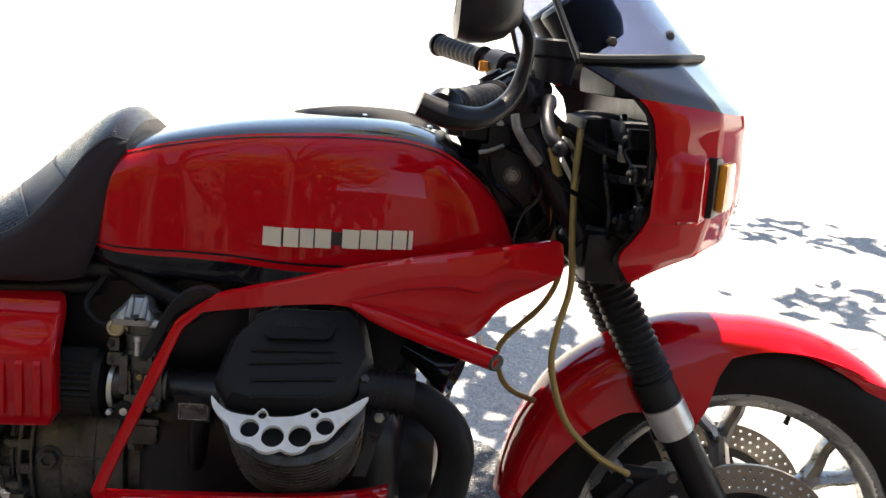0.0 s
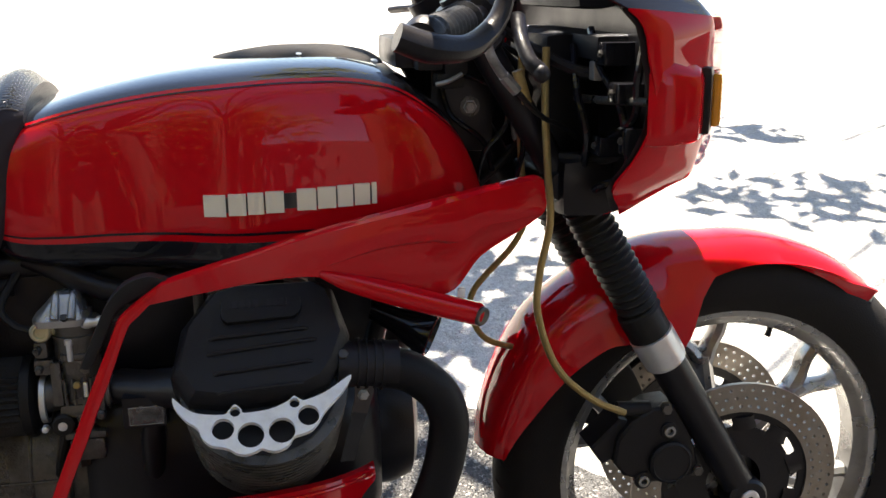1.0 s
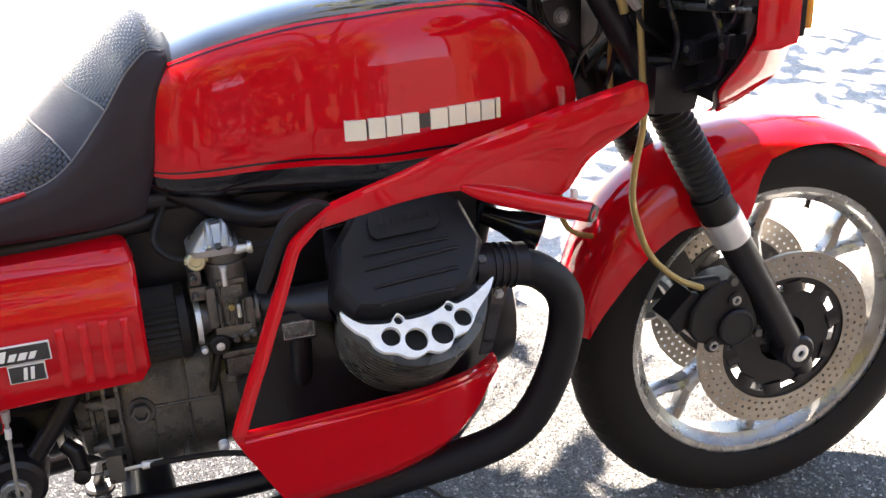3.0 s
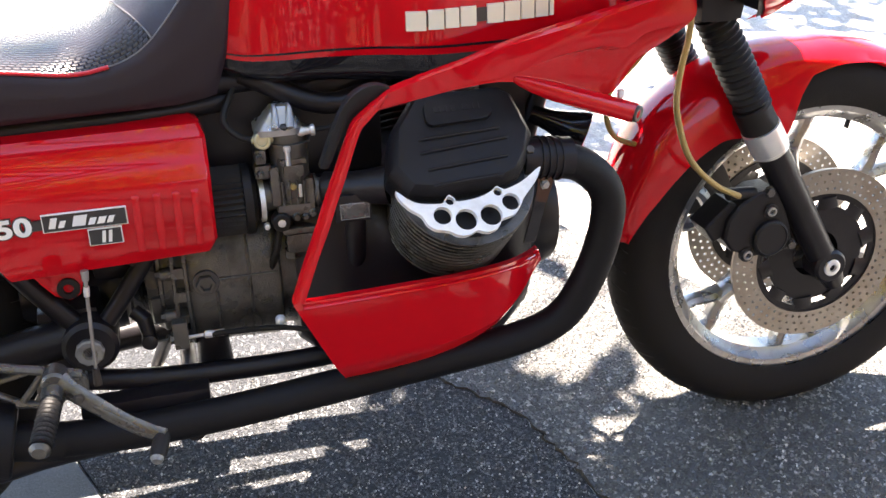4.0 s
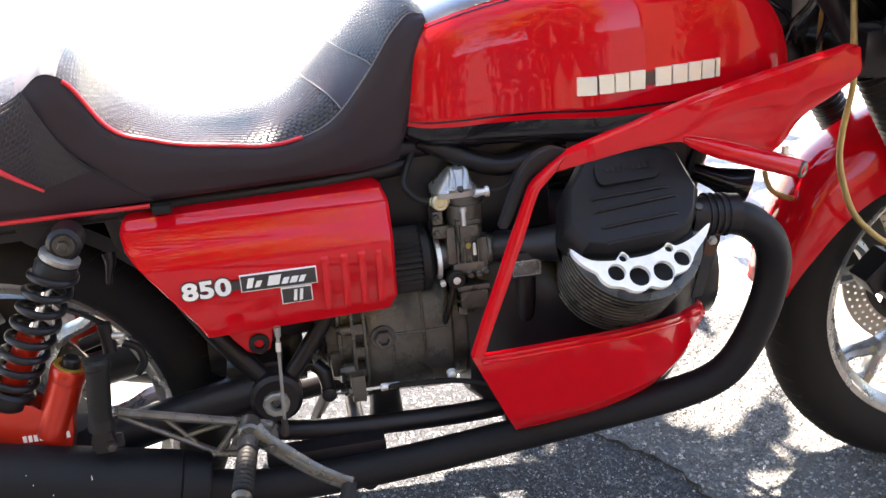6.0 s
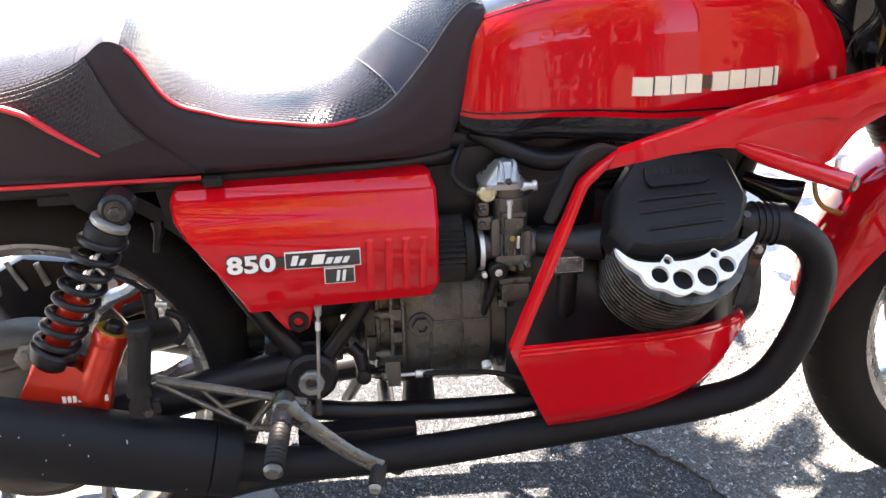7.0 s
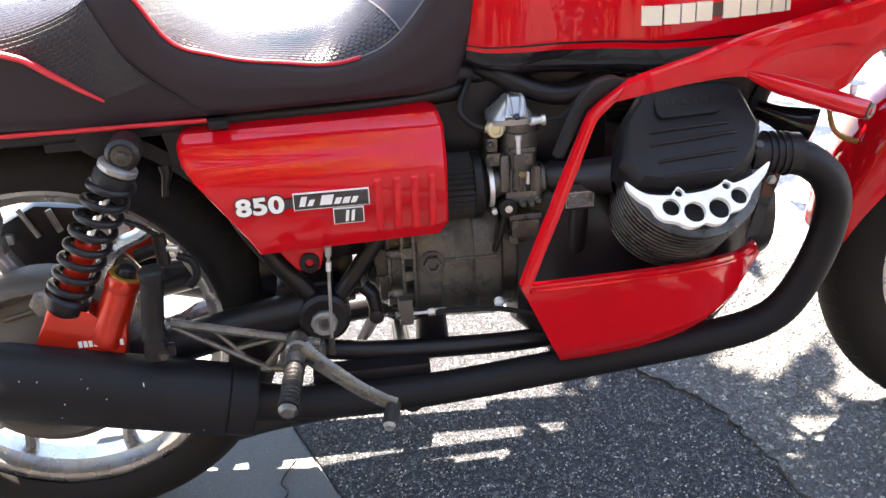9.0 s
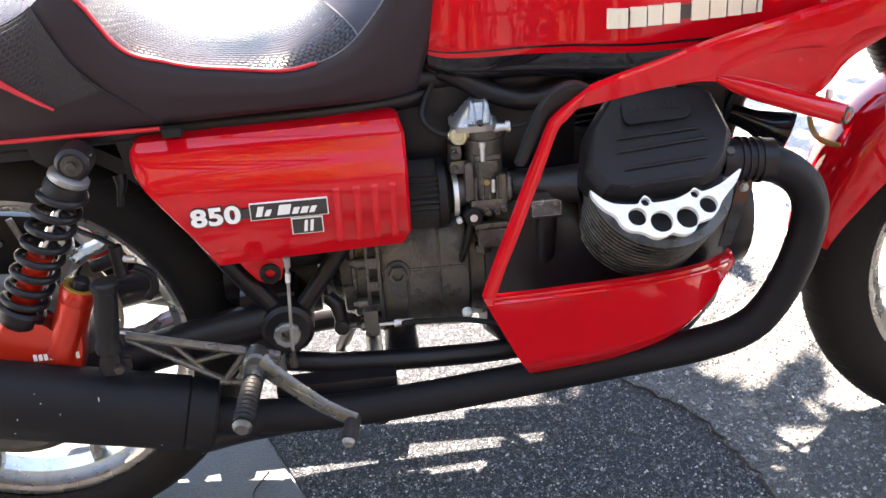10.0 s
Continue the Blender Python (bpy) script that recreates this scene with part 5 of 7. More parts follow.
for s in (-1, 1):
    bm = bmesh.new()
    rows = []
    for x0, z0, x1, z1, y in WING:
        deep = lerp(x0, [0.93, 0.96, 1.0, 1.06, 1.1, 1.13, 1.17, 1.2], [0, 0.006, 0.017, 0.026, 0.027, 0.020, 0.008, 0])
        fold = lerp(x0, [0.93, 0.95, 1.0, 1.06, 1.12, 1.155, 1.19], [0.85, 0.60, 0.40, 0.36, 0.49, 0.67, 0.90])
        row = [(x0, s * (y - 0.016), z0), (x0, s * (y - 0.002), z0)]
        for u, k in [(0.04, 0.0), (fold * 0.5, -0.10), (fold * 0.92, -0.02), (fold, 0.02), (fold + (1 - fold) * 0.05, 0.45), (fold + (1 - fold) * 0.13, 0.88), (fold + (1 - fold) * 0.42, 1.02), (fold + (1 - fold) * 0.7, 1.05), (fold + (1 - fold) * 0.88, 1.05), (fold + (1 - fold) * 0.97, 1.0)]:
            row.append((x0 + (x1 - x0) * u, s * (y + (0.003 if u <= fold else 0) - deep * k), z0 + (z1 - z0) * u))
        row += [(x1, s * (y - 0.002 - 0.95 * deep), z1), (x1, s * (y - 0.010 - 0.95 * deep), z1)]
        rows.append(row)
    fine = [curve([r[j] for r in rows], 4) for j in range(len(rows[0]))]
    grid(bm, list(map(list, zip(*fine))))
    wing = part("lower_fairing", bm, RED, bike, "glossy red lower fairing framing the cylinder", 30)
    bm = bmesh.new()
    tube(bm, curve([(0.938, s * 0.219, 0.703), (0.965, s * 0.2135, 0.691), (1.0, s * 0.206, 0.677), (1.06, s * 0.193, 0.654), (1.122, s * 0.179, 0.6305)], 6), [0.004, 0.0095, 0.0125, 0.0138, 0.0138], seg=20)
    part("spar", bm, RED, wing)
    one("spar_plug", IRON, wing, lathe, (1.1195, s * 0.1800, 0.6315), (0.55, s * 0.82, -0.15), [(-0.004, 0.0115), (0.0105, 0.0115), (0.012, 0.0095), (0.0115, 0.004)], seg=24, label="dark plug in the spar's end")
    one("clip", WHITE_ALU, wing, box, (1.098, min(s * 0.176, s * 0.184), 0.652), (1.106, max(s * 0.176, s * 0.184), 0.664), 0.002, label="small pale metal clip")
    bm = bmesh.new()
    strip(bm, RAIL, s, 0.0015, n=5, lip=0.012)
    part("rail", bm, RED, wing, sharp=30)
    bm = bmesh.new()
    strip(bm, BELLY, s, 0.019, n=13, fold=0.74)
    belly = part("belly_panel", bm, RED, wing, sharp=18)
    hexbolt(belly, (0.722, s * 0.206, 0.322), (0, s, -0.3), 0.0060, 0.004, CAST)
    one("edge_bead", RED, belly, tube, curve([(x0 + 0.012 * (k == 0), s * (y0 + 0.0005), z0 - 0.006) for k, (x0, z0, x1, z1, y0, y1) in enumerate(BELLY[:-1])], 4), 0.0028, seg=8)
    bm = bmesh.new()
    strip(bm, [(x0 - 0.008, z0 + 0.011, x1 - 0.008, z1 + 0.011, 0.236 + (y0 - 0.203) * 0.4) for x0, z0, x1, z1, y0 in ((0.790, 0.6990, 0.786, 0.6965, 0.203), (0.771, 0.7050, 0.774, 0.6890, 0.204), (0.749, 0.6990, 0.752, 0.6780, 0.207), (0.731, 0.6820, 0.738, 0.6690, 0.212), (0.716, 0.6540, 0.7290, 0.6520, 0.218), (0.703, 0.6260, 0.7150, 0.6240, 0.230), (0.698, 0.6150, 0.7080, 0.6130, 0.234))], s, 0.001, n=5, lip=0.014)
    part("knee_guard", bm, RUBBER, wing)

# ---- engine ----
def cylinder_frame(s, at):
    """x along the motorcycle, z up the cover's face, y inwards along the cylinder's axis."""
    out, up_ = Vector((0, s * 0.7071, 0.7071)), Vector((0, -s * 0.7071, 0.7071))
    m = Matrix((( 1, 0, 0), (0, -out.y, up_.y), (0, -out.z, up_.z))).to_4x4()
    return Matrix.Translation(at) @ m, out


for s in (-1, 1):
    CYL = Vector((0.874, -s * 0.0155, 0.343))
    F, out = cylinder_frame(s, CYL)
    # finned barrel and head
    bm = bmesh.new()
    lathe(bm, CYL, out, [(0.09, 0.062), (0.30, 0.062)], seg=40)
    cylinder = part("cylinder", bm, CAST_DARK, bike, "finned dark aluminium engine cylinder")
    for k in range(12):
        d = 0.214 + k * 0.0108
        bm = bmesh.new()
        w = 0.085 + 0.0004 * k
        lathe(bm, CYL + Vector((0, 0, 0)), out, [(d, 0.06), (d, w), (d + 0.0016, w + 0.001), (d + 0.0034, w), (d + 0.0034, 0.06)], seg=48, caps=False)
        part("fin", bm, CAST_DARK, cylinder, sharp=50)
    one("cylinder_head", BLACK_WRINKLE, bike, lathe, CYL, out, [(0.300, 0.066), (0.301, 0.076), (0.308, 0.078), (0.338, 0.078), (0.340, 0.06)], seg=40)
    # rocker cover, domed over an eight-sided edge
    edge = [(-0.098, 0.010), (-0.086, 0.066), (-0.054, 0.108), (-0.030, 0.116), (0.066, 0.116), (0.082, 0.104), (0.096, 0.046), (0.083, 0.012), (0.066, -0.011), (0.040, -0.022), (0.0, -0.026), (-0.045, -0.027), (-0.080, -0.020)]
    bm = bmesh.new()
    loops = []
    for d, sc in ((0.312, 1.0), (0.350, 1.0), (0.354, 0.985), (0.3635, 0.925), (0.3670, 0.885), (0.368, 0.83), (0.3685, 0.5)):
        loops.append([F @ Vector((x * sc, -d, 0.046 + (z - 0.046) * sc)) for x, z in edge])
    rings(bm, loops)
    rc = part("rocker_cover", bm, BLACK_WRINKLE, bike, "black rocker cover with cast ribs", 30)
    bm = bmesh.new()
    plate(bm, [(-0.036, 0.060), (-0.041, 0.064), (-0.043, 0.070), (-0.042, 0.086), (-0.038, 0.093), (-0.031, 0.097), (0.034, 0.097), (0.040, 0.093), (0.044, 0.086), (0.045, 0.076), (0.042, 0.068), (0.035, 0.063)], -0.364, -0.3745, 0.003, frame_=F)
    pad = part("name_pad", bm, BLACK_WRINKLE, rc)
    for x0, x1 in ((-0.030, -0.025), (-0.022, -0.017), (-0.014, -0.010), (-0.007, -0.002), (0.007, 0.012), (0.014, 0.019), (0.021, 0.026), (0.028, 0.031)):
        one("embossed_bar", BLACK_SATIN, pad, plate, [(x0, 0.077), (x1, 0.077), (x1, 0.086), (x0, 0.086)], -0.374, -0.3752, frame_=F)
    for za, zb, xa, xb in ((0.044, 0.050, -0.056, 0.050), (0.026, 0.036, -0.058, 0.058), (0.003, 0.011, -0.052, 0.052), (-0.019, -0.014, -0.048, 0.040)):
        bm = bmesh.new()
        tube(bm, [F @ Vector((xa, -0.3665, za)), F @ Vector((xa + 0.006, -0.3690, za + 0.001)), F @ Vector((xb - 0.006, -0.3690, zb)), F @ Vector((xb, -0.3665, zb))], 0.0026, seg=8)
        part("rib", bm, BLACK_WRINKLE, rc)
    for x, z in ((-0.082, 0.030), (0.086, 0.020), (-0.052, 0.098), (0.070, 0.100)):
        hexbolt(rc, F @ Vector((x, -0.352, z)), out, 0.006, 0.008, IRON)
    # white guard with four finger holes
    bm = bmesh.new()
    arc = [(-0.0955, -0.016), (-0.094, -0.026), (-0.0835, -0.041), (-0.0705, -0.052), (-0.066, -0.063), (-0.0575, -0.0715), (-0.046, -0.0745), (-0.0385, -0.0775), (-0.0325, -0.082), (-0.0225, -0.0845), (-0.0125, -0.082),
           (-0.0065, -0.0795), (0.001, -0.0825), (0.0095, -0.0835), (0.0205, -0.079), (0.027, -0.070), (0.036, -0.0675), (0.046, -0.064), (0.0545, -0.055), (0.0595, -0.047), (0.0695, -0.0363), (0.082, -0.024), (0.090, -0.012),
           (0.0925, -0.0065), (0.0885, -0.0075), (0.0805, -0.0125), (0.0628, -0.0235), (0.0425, -0.0305), (0.0365, -0.0295), (0.0295, -0.0252), (0.0225, -0.0305), (0.0038, -0.0375), (-0.0223, -0.0395), (-0.0255, -0.035),
           (-0.032, -0.0292), (-0.0385, -0.035), (-0.0442, -0.0395), (-0.0691, -0.0363), (-0.0823, -0.029), (-0.090, -0.0215)]
    arc = [(q[0], q[1]) for q in curve([(x, z) for x, z in arc] + [arc[0]], 3)[:-1]]
    holes = [(-0.045, -0.0553, 0.0115), (-0.017, -0.064, 0.0138), (0.015, -0.062, 0.0138), (0.0435, -0.048, 0.0113), (-0.032, -0.0374, 0.0055), (0.0297, -0.0329, 0.0055)]
    es = []
    for ring_ in [arc] + [[(x + r * math.cos(a), z + r * math.sin(a)) for a in np.linspace(0, 2 * math.pi, 20, endpoint=False)] for x, z, r in holes]:
        v = [bm.verts.new((x, 0, z)) for x, z in ring_]
        es += [bm.edges.new((v[i], v[(i + 1) % len(v)])) for i in range(len(v))]
    bmesh.ops.triangle_fill(bm, use_beauty=True, use_dissolve=False, edges=es)
    for f in list(bm.faces):
        c = f.calc_center_median()
        if any((c.x - x) ** 2 + (c.z - z) ** 2 < (r * 0.95) ** 2 for x, z, r in holes):
            bm.faces.remove(f)
    g = bmesh.ops.extrude_face_region(bm, geom=list(bm.faces))
    for v in g["geom"]:
        if isinstance(v, bmesh.types.BMVert):
            v.co.y -= 0.008
    for v in bm.verts:
        v.co = F @ (v.co + Vector((0, -0.354, 0)))
    part("cover_guard", bm, WHITE_ALU, bike, "white metal guard with round finger holes under the rocker cover")
    # exhaust clamp with fins
    bm = bmesh.new()
    e0 = Vector((0.972, s * 0.204, 0.591))
    for k in range(4):
        lathe(bm, e0 + Vector((0.004 + k * 0.009, 0, -0.001 * k)), (1, 0, -0.08), [(0, 0.024), (0, 0.0290), (0.003, 0.0290), (0.003, 0.024)], seg=24, caps=False)
    lathe(bm, e0, (1, 0, -0.08), [(-0.018, 0.026), (0.050, 0.027)], seg=24)
    part("exhaust_clamp", bm, BLACK_SATIN, bike)
    # carburettor: tapered slide body, trapezoid cap, float bowl, bell, screws
    y = s * 0.125
    f = lambda lo, hi: (min(s * lo, s * hi), max(s * lo, s * hi))
    bm = bmesh.new()
    lathe(bm, (0.6685, y, 0), (0, 0, 1), [(0.525, 0.018), (0.530, 0.0205), (0.560, 0.0225), (0.598, 0.0245), (0.623, 0.0255), (0.6235, 0.0285), (0.6265, 0.0285), (0.627, 0.0255), (0.641, 0.0270)], seg=28)
    lathe(bm, (0, y, 0.553), (1, 0, 0), [(0.632, 0.022), (0.650, 0.018), (0.690, 0.017), (0.694, 0.0195), (0.697, 0.0225), (0.7005, 0.0225), (0.7015, 0.018), (0.714, 0.018)], seg=28)
    carb = part("carburettor", bm, CAST_MID, bike, "weathered cast carburettor with a bright domed cap")
    for x0, x1, z0, z1, d in ((0.622, 0.644, 0.581, 0.600, 0.018), (0.6235, 0.639, 0.600, 0.620, 0.016), (0.640, 0.652, 0.545, 0.598, 0.024), (0.657, 0.684, 0.582, 0.600, 0.0262), (0.653, 0.687, 0.600, 0.607, 0.0266), (0.683, 0.695, 0.532, 0.578, 0.021), (0.646, 0.690, 0.530, 0.546, 0.0245)):
        ya, yb = f(0.105, 0.125 + d)
        one("casting_block", CAST_MID, carb, box, (x0, ya, z0), (x1, yb, z1), min(0.0065, 0.42 * min(x1 - x0, z1 - z0)))
    for k in range(4):
        one("rib", CAST_MID, carb, tube, [(0.655 + 0.009 * k, y + s * 0.0215, 0.540), (0.654 + 0.0095 * k, y + s * 0.0245, 0.578)], 0.0018, seg=6)
    ya, yb = f(0.098, 0.152)
    bm = bmesh.new()
    box(bm, (0.653, ya, 0.478), (0.692, yb, 0.505), 0.006)
    box(bm, (0.650, ya - 0.002, 0.506), (0.694, yb + 0.002, 0.514), 0.002)
    part("float_bowl", bm, CAST_DARK, carb)
    one("bowl_nut", CAST_DARK, carb, lathe, (0.662, y + s * 0.010, 0.478), (0, 0, -1), [(0, 0.012), (0.010, 0.012), (0.012, 0.009)], seg=6)
    one("slide_stop", BRIGHT, carb, lathe, (0.664, y + s * 0.0265, 0.600), (0, 0, 1), [(0, 0.0032), (0.018, 0.0034), (0.019, 0.0048), (0.025, 0.0048), (0.026, 0.003)], seg=12)
    one("mixture_screw", BRASS_HOSE, carb, lathe, (0.668, y + s * 0.023, 0.570), (0, s, 0.2), [(0, 0.0042), (0.006, 0.0042), (0.007, 0.003)], seg=10)
    one("jet_holder", BRIGHT, carb, lathe, (0.6765, y + s * 0.0250, 0.556), (0, 0, 1), [(0, 0.0026), (0.016, 0.0026), (0.017, 0.0016)], seg=8)
    for x, z, r_ in ((0.669, 0.528, 0.0050), (0.681, 0.527, 0.0042), (0.690, 0.531, 0.0046), (0.629, 0.612, 0.0038), (0.629, 0.590, 0.0038)):
        one("jet_screw", CAST_DARK, carb, lathe, (x, y + s * 0.016, z), (0, s, 0), [(0, r_ * 1.25), (0.008, r_ * 1.25), (0.009, r_), (0.012, r_ * 0.8)], seg=8)
    # cap: flange, sloping sides, recess with a screw in its face
    bm = bmesh.new()
    loops = []
    for z, x0, x1, d in ((0.640, 0.6265, 0.6860, 0.030), (0.6475, 0.6260, 0.6865, 0.0305), (0.6490, 0.6275, 0.6850, 0.028), (0.661, 0.6395, 0.6795, 0.0215), (0.6705, 0.6480, 0.6755, 0.016), (0.6730, 0.651, 0.673, 0.013)):
        cx, rx = (x0 + x1) / 2, (x1 - x0) / 2
        loops.append([(cx + rx * math.copysign(abs(math.cos(w)) ** 0.5, math.cos(w)), y + d * math.copysign(abs(math.sin(w)) ** 0.5, math.sin(w)), z) for w in np.linspace(0, 2 * math.pi, 36, endpoint=False)])
    rings(bm, loops)
    cap = part("carburettor_cap", bm, ALLOY, carb, "bright domed cap")
    for x in (0.6535, 0.6715):
        one("cap_rib", ALLOY, cap, tube, [(x - 0.0015, y + s * 0.0285, 0.6500), (x - 0.0005, y + s * 0.0230, 0.6615), (x, y + s * 0.0180, 0.6700), (x, y + s * 0.0100, 0.6745)], [0.0052, 0.0048, 0.0040, 0.0030], seg=10)
    one("cap_screw", CAST_DARK, cap, lathe, (0.6625, y + s * 0.0270, 0.6505), (0, s * 0.5, 0.86), [(-0.002, 0.0050), (0.002, 0.0050), (0.0025, 0.003)], seg=10)
    bm = bmesh.new()
    lathe(bm, (0.670, y + s * 0.018, 0.6395), (1, s * 0.1, 0.06), [(0, 0.006), (0.016, 0.0062), (0.020, 0.0050), (0.0255, 0.0050), (0.026, 0.0072), (0.031, 0.0072), (0.032, 0.005)], seg=14)
    part("cable_tube", bm, BRIGHT, carb)
    bm = bmesh.new()
    lathe(bm, (0.635, y + s * 0.010, 0.633), (0, s, 0.1), [(0, 0.0115), (0.014, 0.0115), (0.0165, 0.0095), (0.0165, 0.0068), (0.013, 0.006)], seg=20)
    lathe(bm, (0.622, y + s * 0.012, 0.633), (1, 0, 0), [(0, 0.005), (0.035, 0.006)], seg=10)
    part("fuel_union", bm, PALE_BRASS, carb, "pale brass fuel union")
    one("clamp_ring", BRIGHT, carb, lathe, (0.6285, y, 0.548), (1, 0, 0), [(-0.0035, 0.024), (-0.0030, 0.0285), (0.0030, 0.0285), (0.0035, 0.024)], seg=32, caps=False)
    one("clamp_screw", BRIGHT, carb, lathe, (0.630, y + s * 0.024, 0.522), (0, s, 0), [(0, 0.004), (0.008, 0.004), (0.009, 0.0028)], seg=8)
    bm = bmesh.new()
    lathe(bm, (0.649, y + s * 0.014, 0.524), (0, s, 0), [(0, 0.0125), (0.014, 0.0125), (0.016, 0.0105), (0.0165, 0.006)], seg=18)
    knob = part("knob", bm, RUBBER, carb, "black plastic idle knob")
    one("knob_screw", BRIGHT, knob, lathe, (0.649, y + s * 0.0300, 0.524), (0, s, 0), [(0, 0.0052), (0.0015, 0.0052), (0.002, 0.004)], seg=12)
    one("fuel_hose", RUBBER, carb, tube, curve([(0.624, y + s * 0.012, 0.633), (0.606, y + s * 0.010, 0.640), (0.592, y, 0.660), (0.610, y * 0.8, 0.695)], 6), 0.0048, seg=8)
    one("throttle_cable", RUBBER, carb, tube, curve([(0.700, y + s * 0.021, 0.641), (0.725, y + s * 0.02, 0.645), (0.76, y * 0.9, 0.665), (0.82, y * 0.7, 0.69)], 6), 0.0032, seg=8)
    one("vent_hose", RUBBER, carb, tube, curve([(0.648, y + s * 0.010, 0.512), (0.640, y + s * 0.012, 0.480), (0.634, y, 0.455), (0.62, y * 0.9, 0.40)], 6), 0.005, seg=8)
    # pleated air filter: pleats run along its length
    bm = bmesh.new()
    pl = 34
    loops = []
    for x, k in ((0.548, 1.0), (0.606, 1.0)):
        loops.append([(x, s * 0.112 + k * (0.0455 if i % 2 else 0.0405) * math.cos(math.pi * i / pl), 0.5475 + k * (0.0455 if i % 2 else 0.0405) * math.sin(math.pi * i / pl)) for i in range(2 * pl)])
    rings(bm, loops)
    filt = part("air_filter", bm, FILTER, bike, "pleated black air filter", 20)
    one("filter_end", RUBBER, filt, lathe, (0, s * 0.112, 0.5475), (1, 0, 0), [(0.604, 0.042), (0.606, 0.0465), (0.616, 0.0465), (0.6185, 0.042), (0.622, 0.030), (0.630, 0.027)], seg=36)
    one("intake", BLACK_SATIN, bike, tube, curve([(0.712, s * 0.125, 0.555), (0.745, s * 0.145, 0.558), (0.79, s * 0.17, 0.565)], 5), [0.021, 0.021, 0.026], seg=18)
    bm = bmesh.new()
    ya, yb = f(0.130, 0.170)
    box(bm, (0.716, ya, 0.520), (0.764, yb, 0.557), 0.003)
    ebox = part("ignition_box", bm, BLACK_SATIN, bike, "black box with a worn foil label")
    ya, yb = f(0.1685, 0.1712)
    one("label_plate", FOIL, ebox, box, (0.722, ya, 0.5235), (0.7615, yb, 0.5470), 0.0008, label="worn silver foil label")
    one("label_border", CAST, ebox, tube, [(x_, s * 0.1712, z_) for x_, z_ in ((0.7235, 0.525), (0.760, 0.525), (0.760, 0.5455), (0.7235, 0.5455), (0.7235, 0.525))], 0.0006, seg=5)
    one("breather_pipe", BLACK_SATIN, bike, tube, [(0.747, s * 0.150, 0.521), (0.745, s * 0.148, 0.500), (0.744, s * 0.144, 0.462), (0.743, s * 0.13, 0.43)], [0.0125, 0.0145, 0.0145, 0.012], seg=16)

# crankcase, gearbox and sump
bm = bmesh.new()
loops = []
for x, w, z0, z1 in ((0.665, 0.13, 0.31, 0.56), (0.69, 0.15, 0.29, 0.57), (0.80, 0.155, 0.27, 0.565), (0.95, 0.15, 0.27, 0.55), (1.00, 0.12, 0.31, 0.53), (1.015, 0.10, 0.34, 0.51)):
    loops.append([(x, w * math.copysign(abs(math.cos(a)) ** 0.55, math.cos(a)), (z0 + z1) / 2 + (z1 - z0) / 2 * math.copysign(abs(math.sin(a)) ** 0.55, math.sin(a))) for a in np.linspace(0, 2 * math.pi, 36, endpoint=False)])
rings(bm, loops)
part("crankcase", bm, BLACK_SATIN, bike, "black engine crankcase", 40)
bm = bmesh.new()
lathe(bm, (1.005, 0, 0.44), (1, 0, 0), [(0, 0.095), (0.03, 0.095), (0.055, 0.085), (0.062, 0.07)], seg=48)
part("alternator_cover", bm, BLACK_SATIN, bike, "round black alternator cover")
bm = bmesh.new()
box(bm, (0.940, -0.070, 0.565), (1.012, 0.070, 0.705), 0.012)
box(bm, (1.000, -0.060, 0.590), (1.046, 0.060, 0.700), 0.014)
part("front_electrics_box", bm, BLACK_SATIN, bike, "black box in front of the cylinders")
# gearbox: smooth bell, a flange with pockets, a stepped rear cover
GX = Matrix.Translation((0.004, 0, 0.432)) @ Matrix.Diagonal((1, 1.0, 1.0, 1))


def gear_point(x, r, a):
    """A point on the gearbox's outside; a is the angle up from the side that faces the near kerb."""
    return GX @ Vector((x, -r * math.cos(a), r * math.sin(a)))


def gear_turn(bm, profile, seg=72):
    rings(bm, [[gear_point(x, r, w) for w in np.linspace(0, 2 * math.pi, seg, endpoint=False)] for x, r in profile])


bm = bmesh.new()
gear_turn(bm, [(0.519, 0.110), (0.5195, 0.1215), (0.528, 0.124), (0.560, 0.1265), (0.632, 0.1295), (0.638, 0.1285), (0.641, 0.124), (0.6415, 0.116), (0.672, 0.118)])
gearbox = part("gearbox", bm, CAST_DARK, bike, "oily cast aluminium gearbox", 30)
one("rear_cover", CAST_DARK, gearbox, gear_turn, [(0.440, 0.045), (0.441, 0.066), (0.452, 0.070), (0.462, 0.084), (0.464, 0.095), (0.478, 0.1005), (0.480, 0.104), (0.4845, 0.104), (0.486, 0.101), (0.4990, 0.104)], sharp=30)
for x, r0, r1 in ((0.4975, 0.100, 0.127), (0.5135, 0.110, 0.1285)):
    one("flange", CAST_DARK, gearbox, gear_turn, [(x, r0), (x + 0.0003, r1 - 0.0012), (x + 0.0015, r1), (x + 0.0045, r1), (x + 0.0057, r1 - 0.0012), (x + 0.006, r0)], sharp=30)
one("flange_core", CAST_DARK, gearbox, gear_turn, [(0.498, 0.108), (0.518, 0.112)])
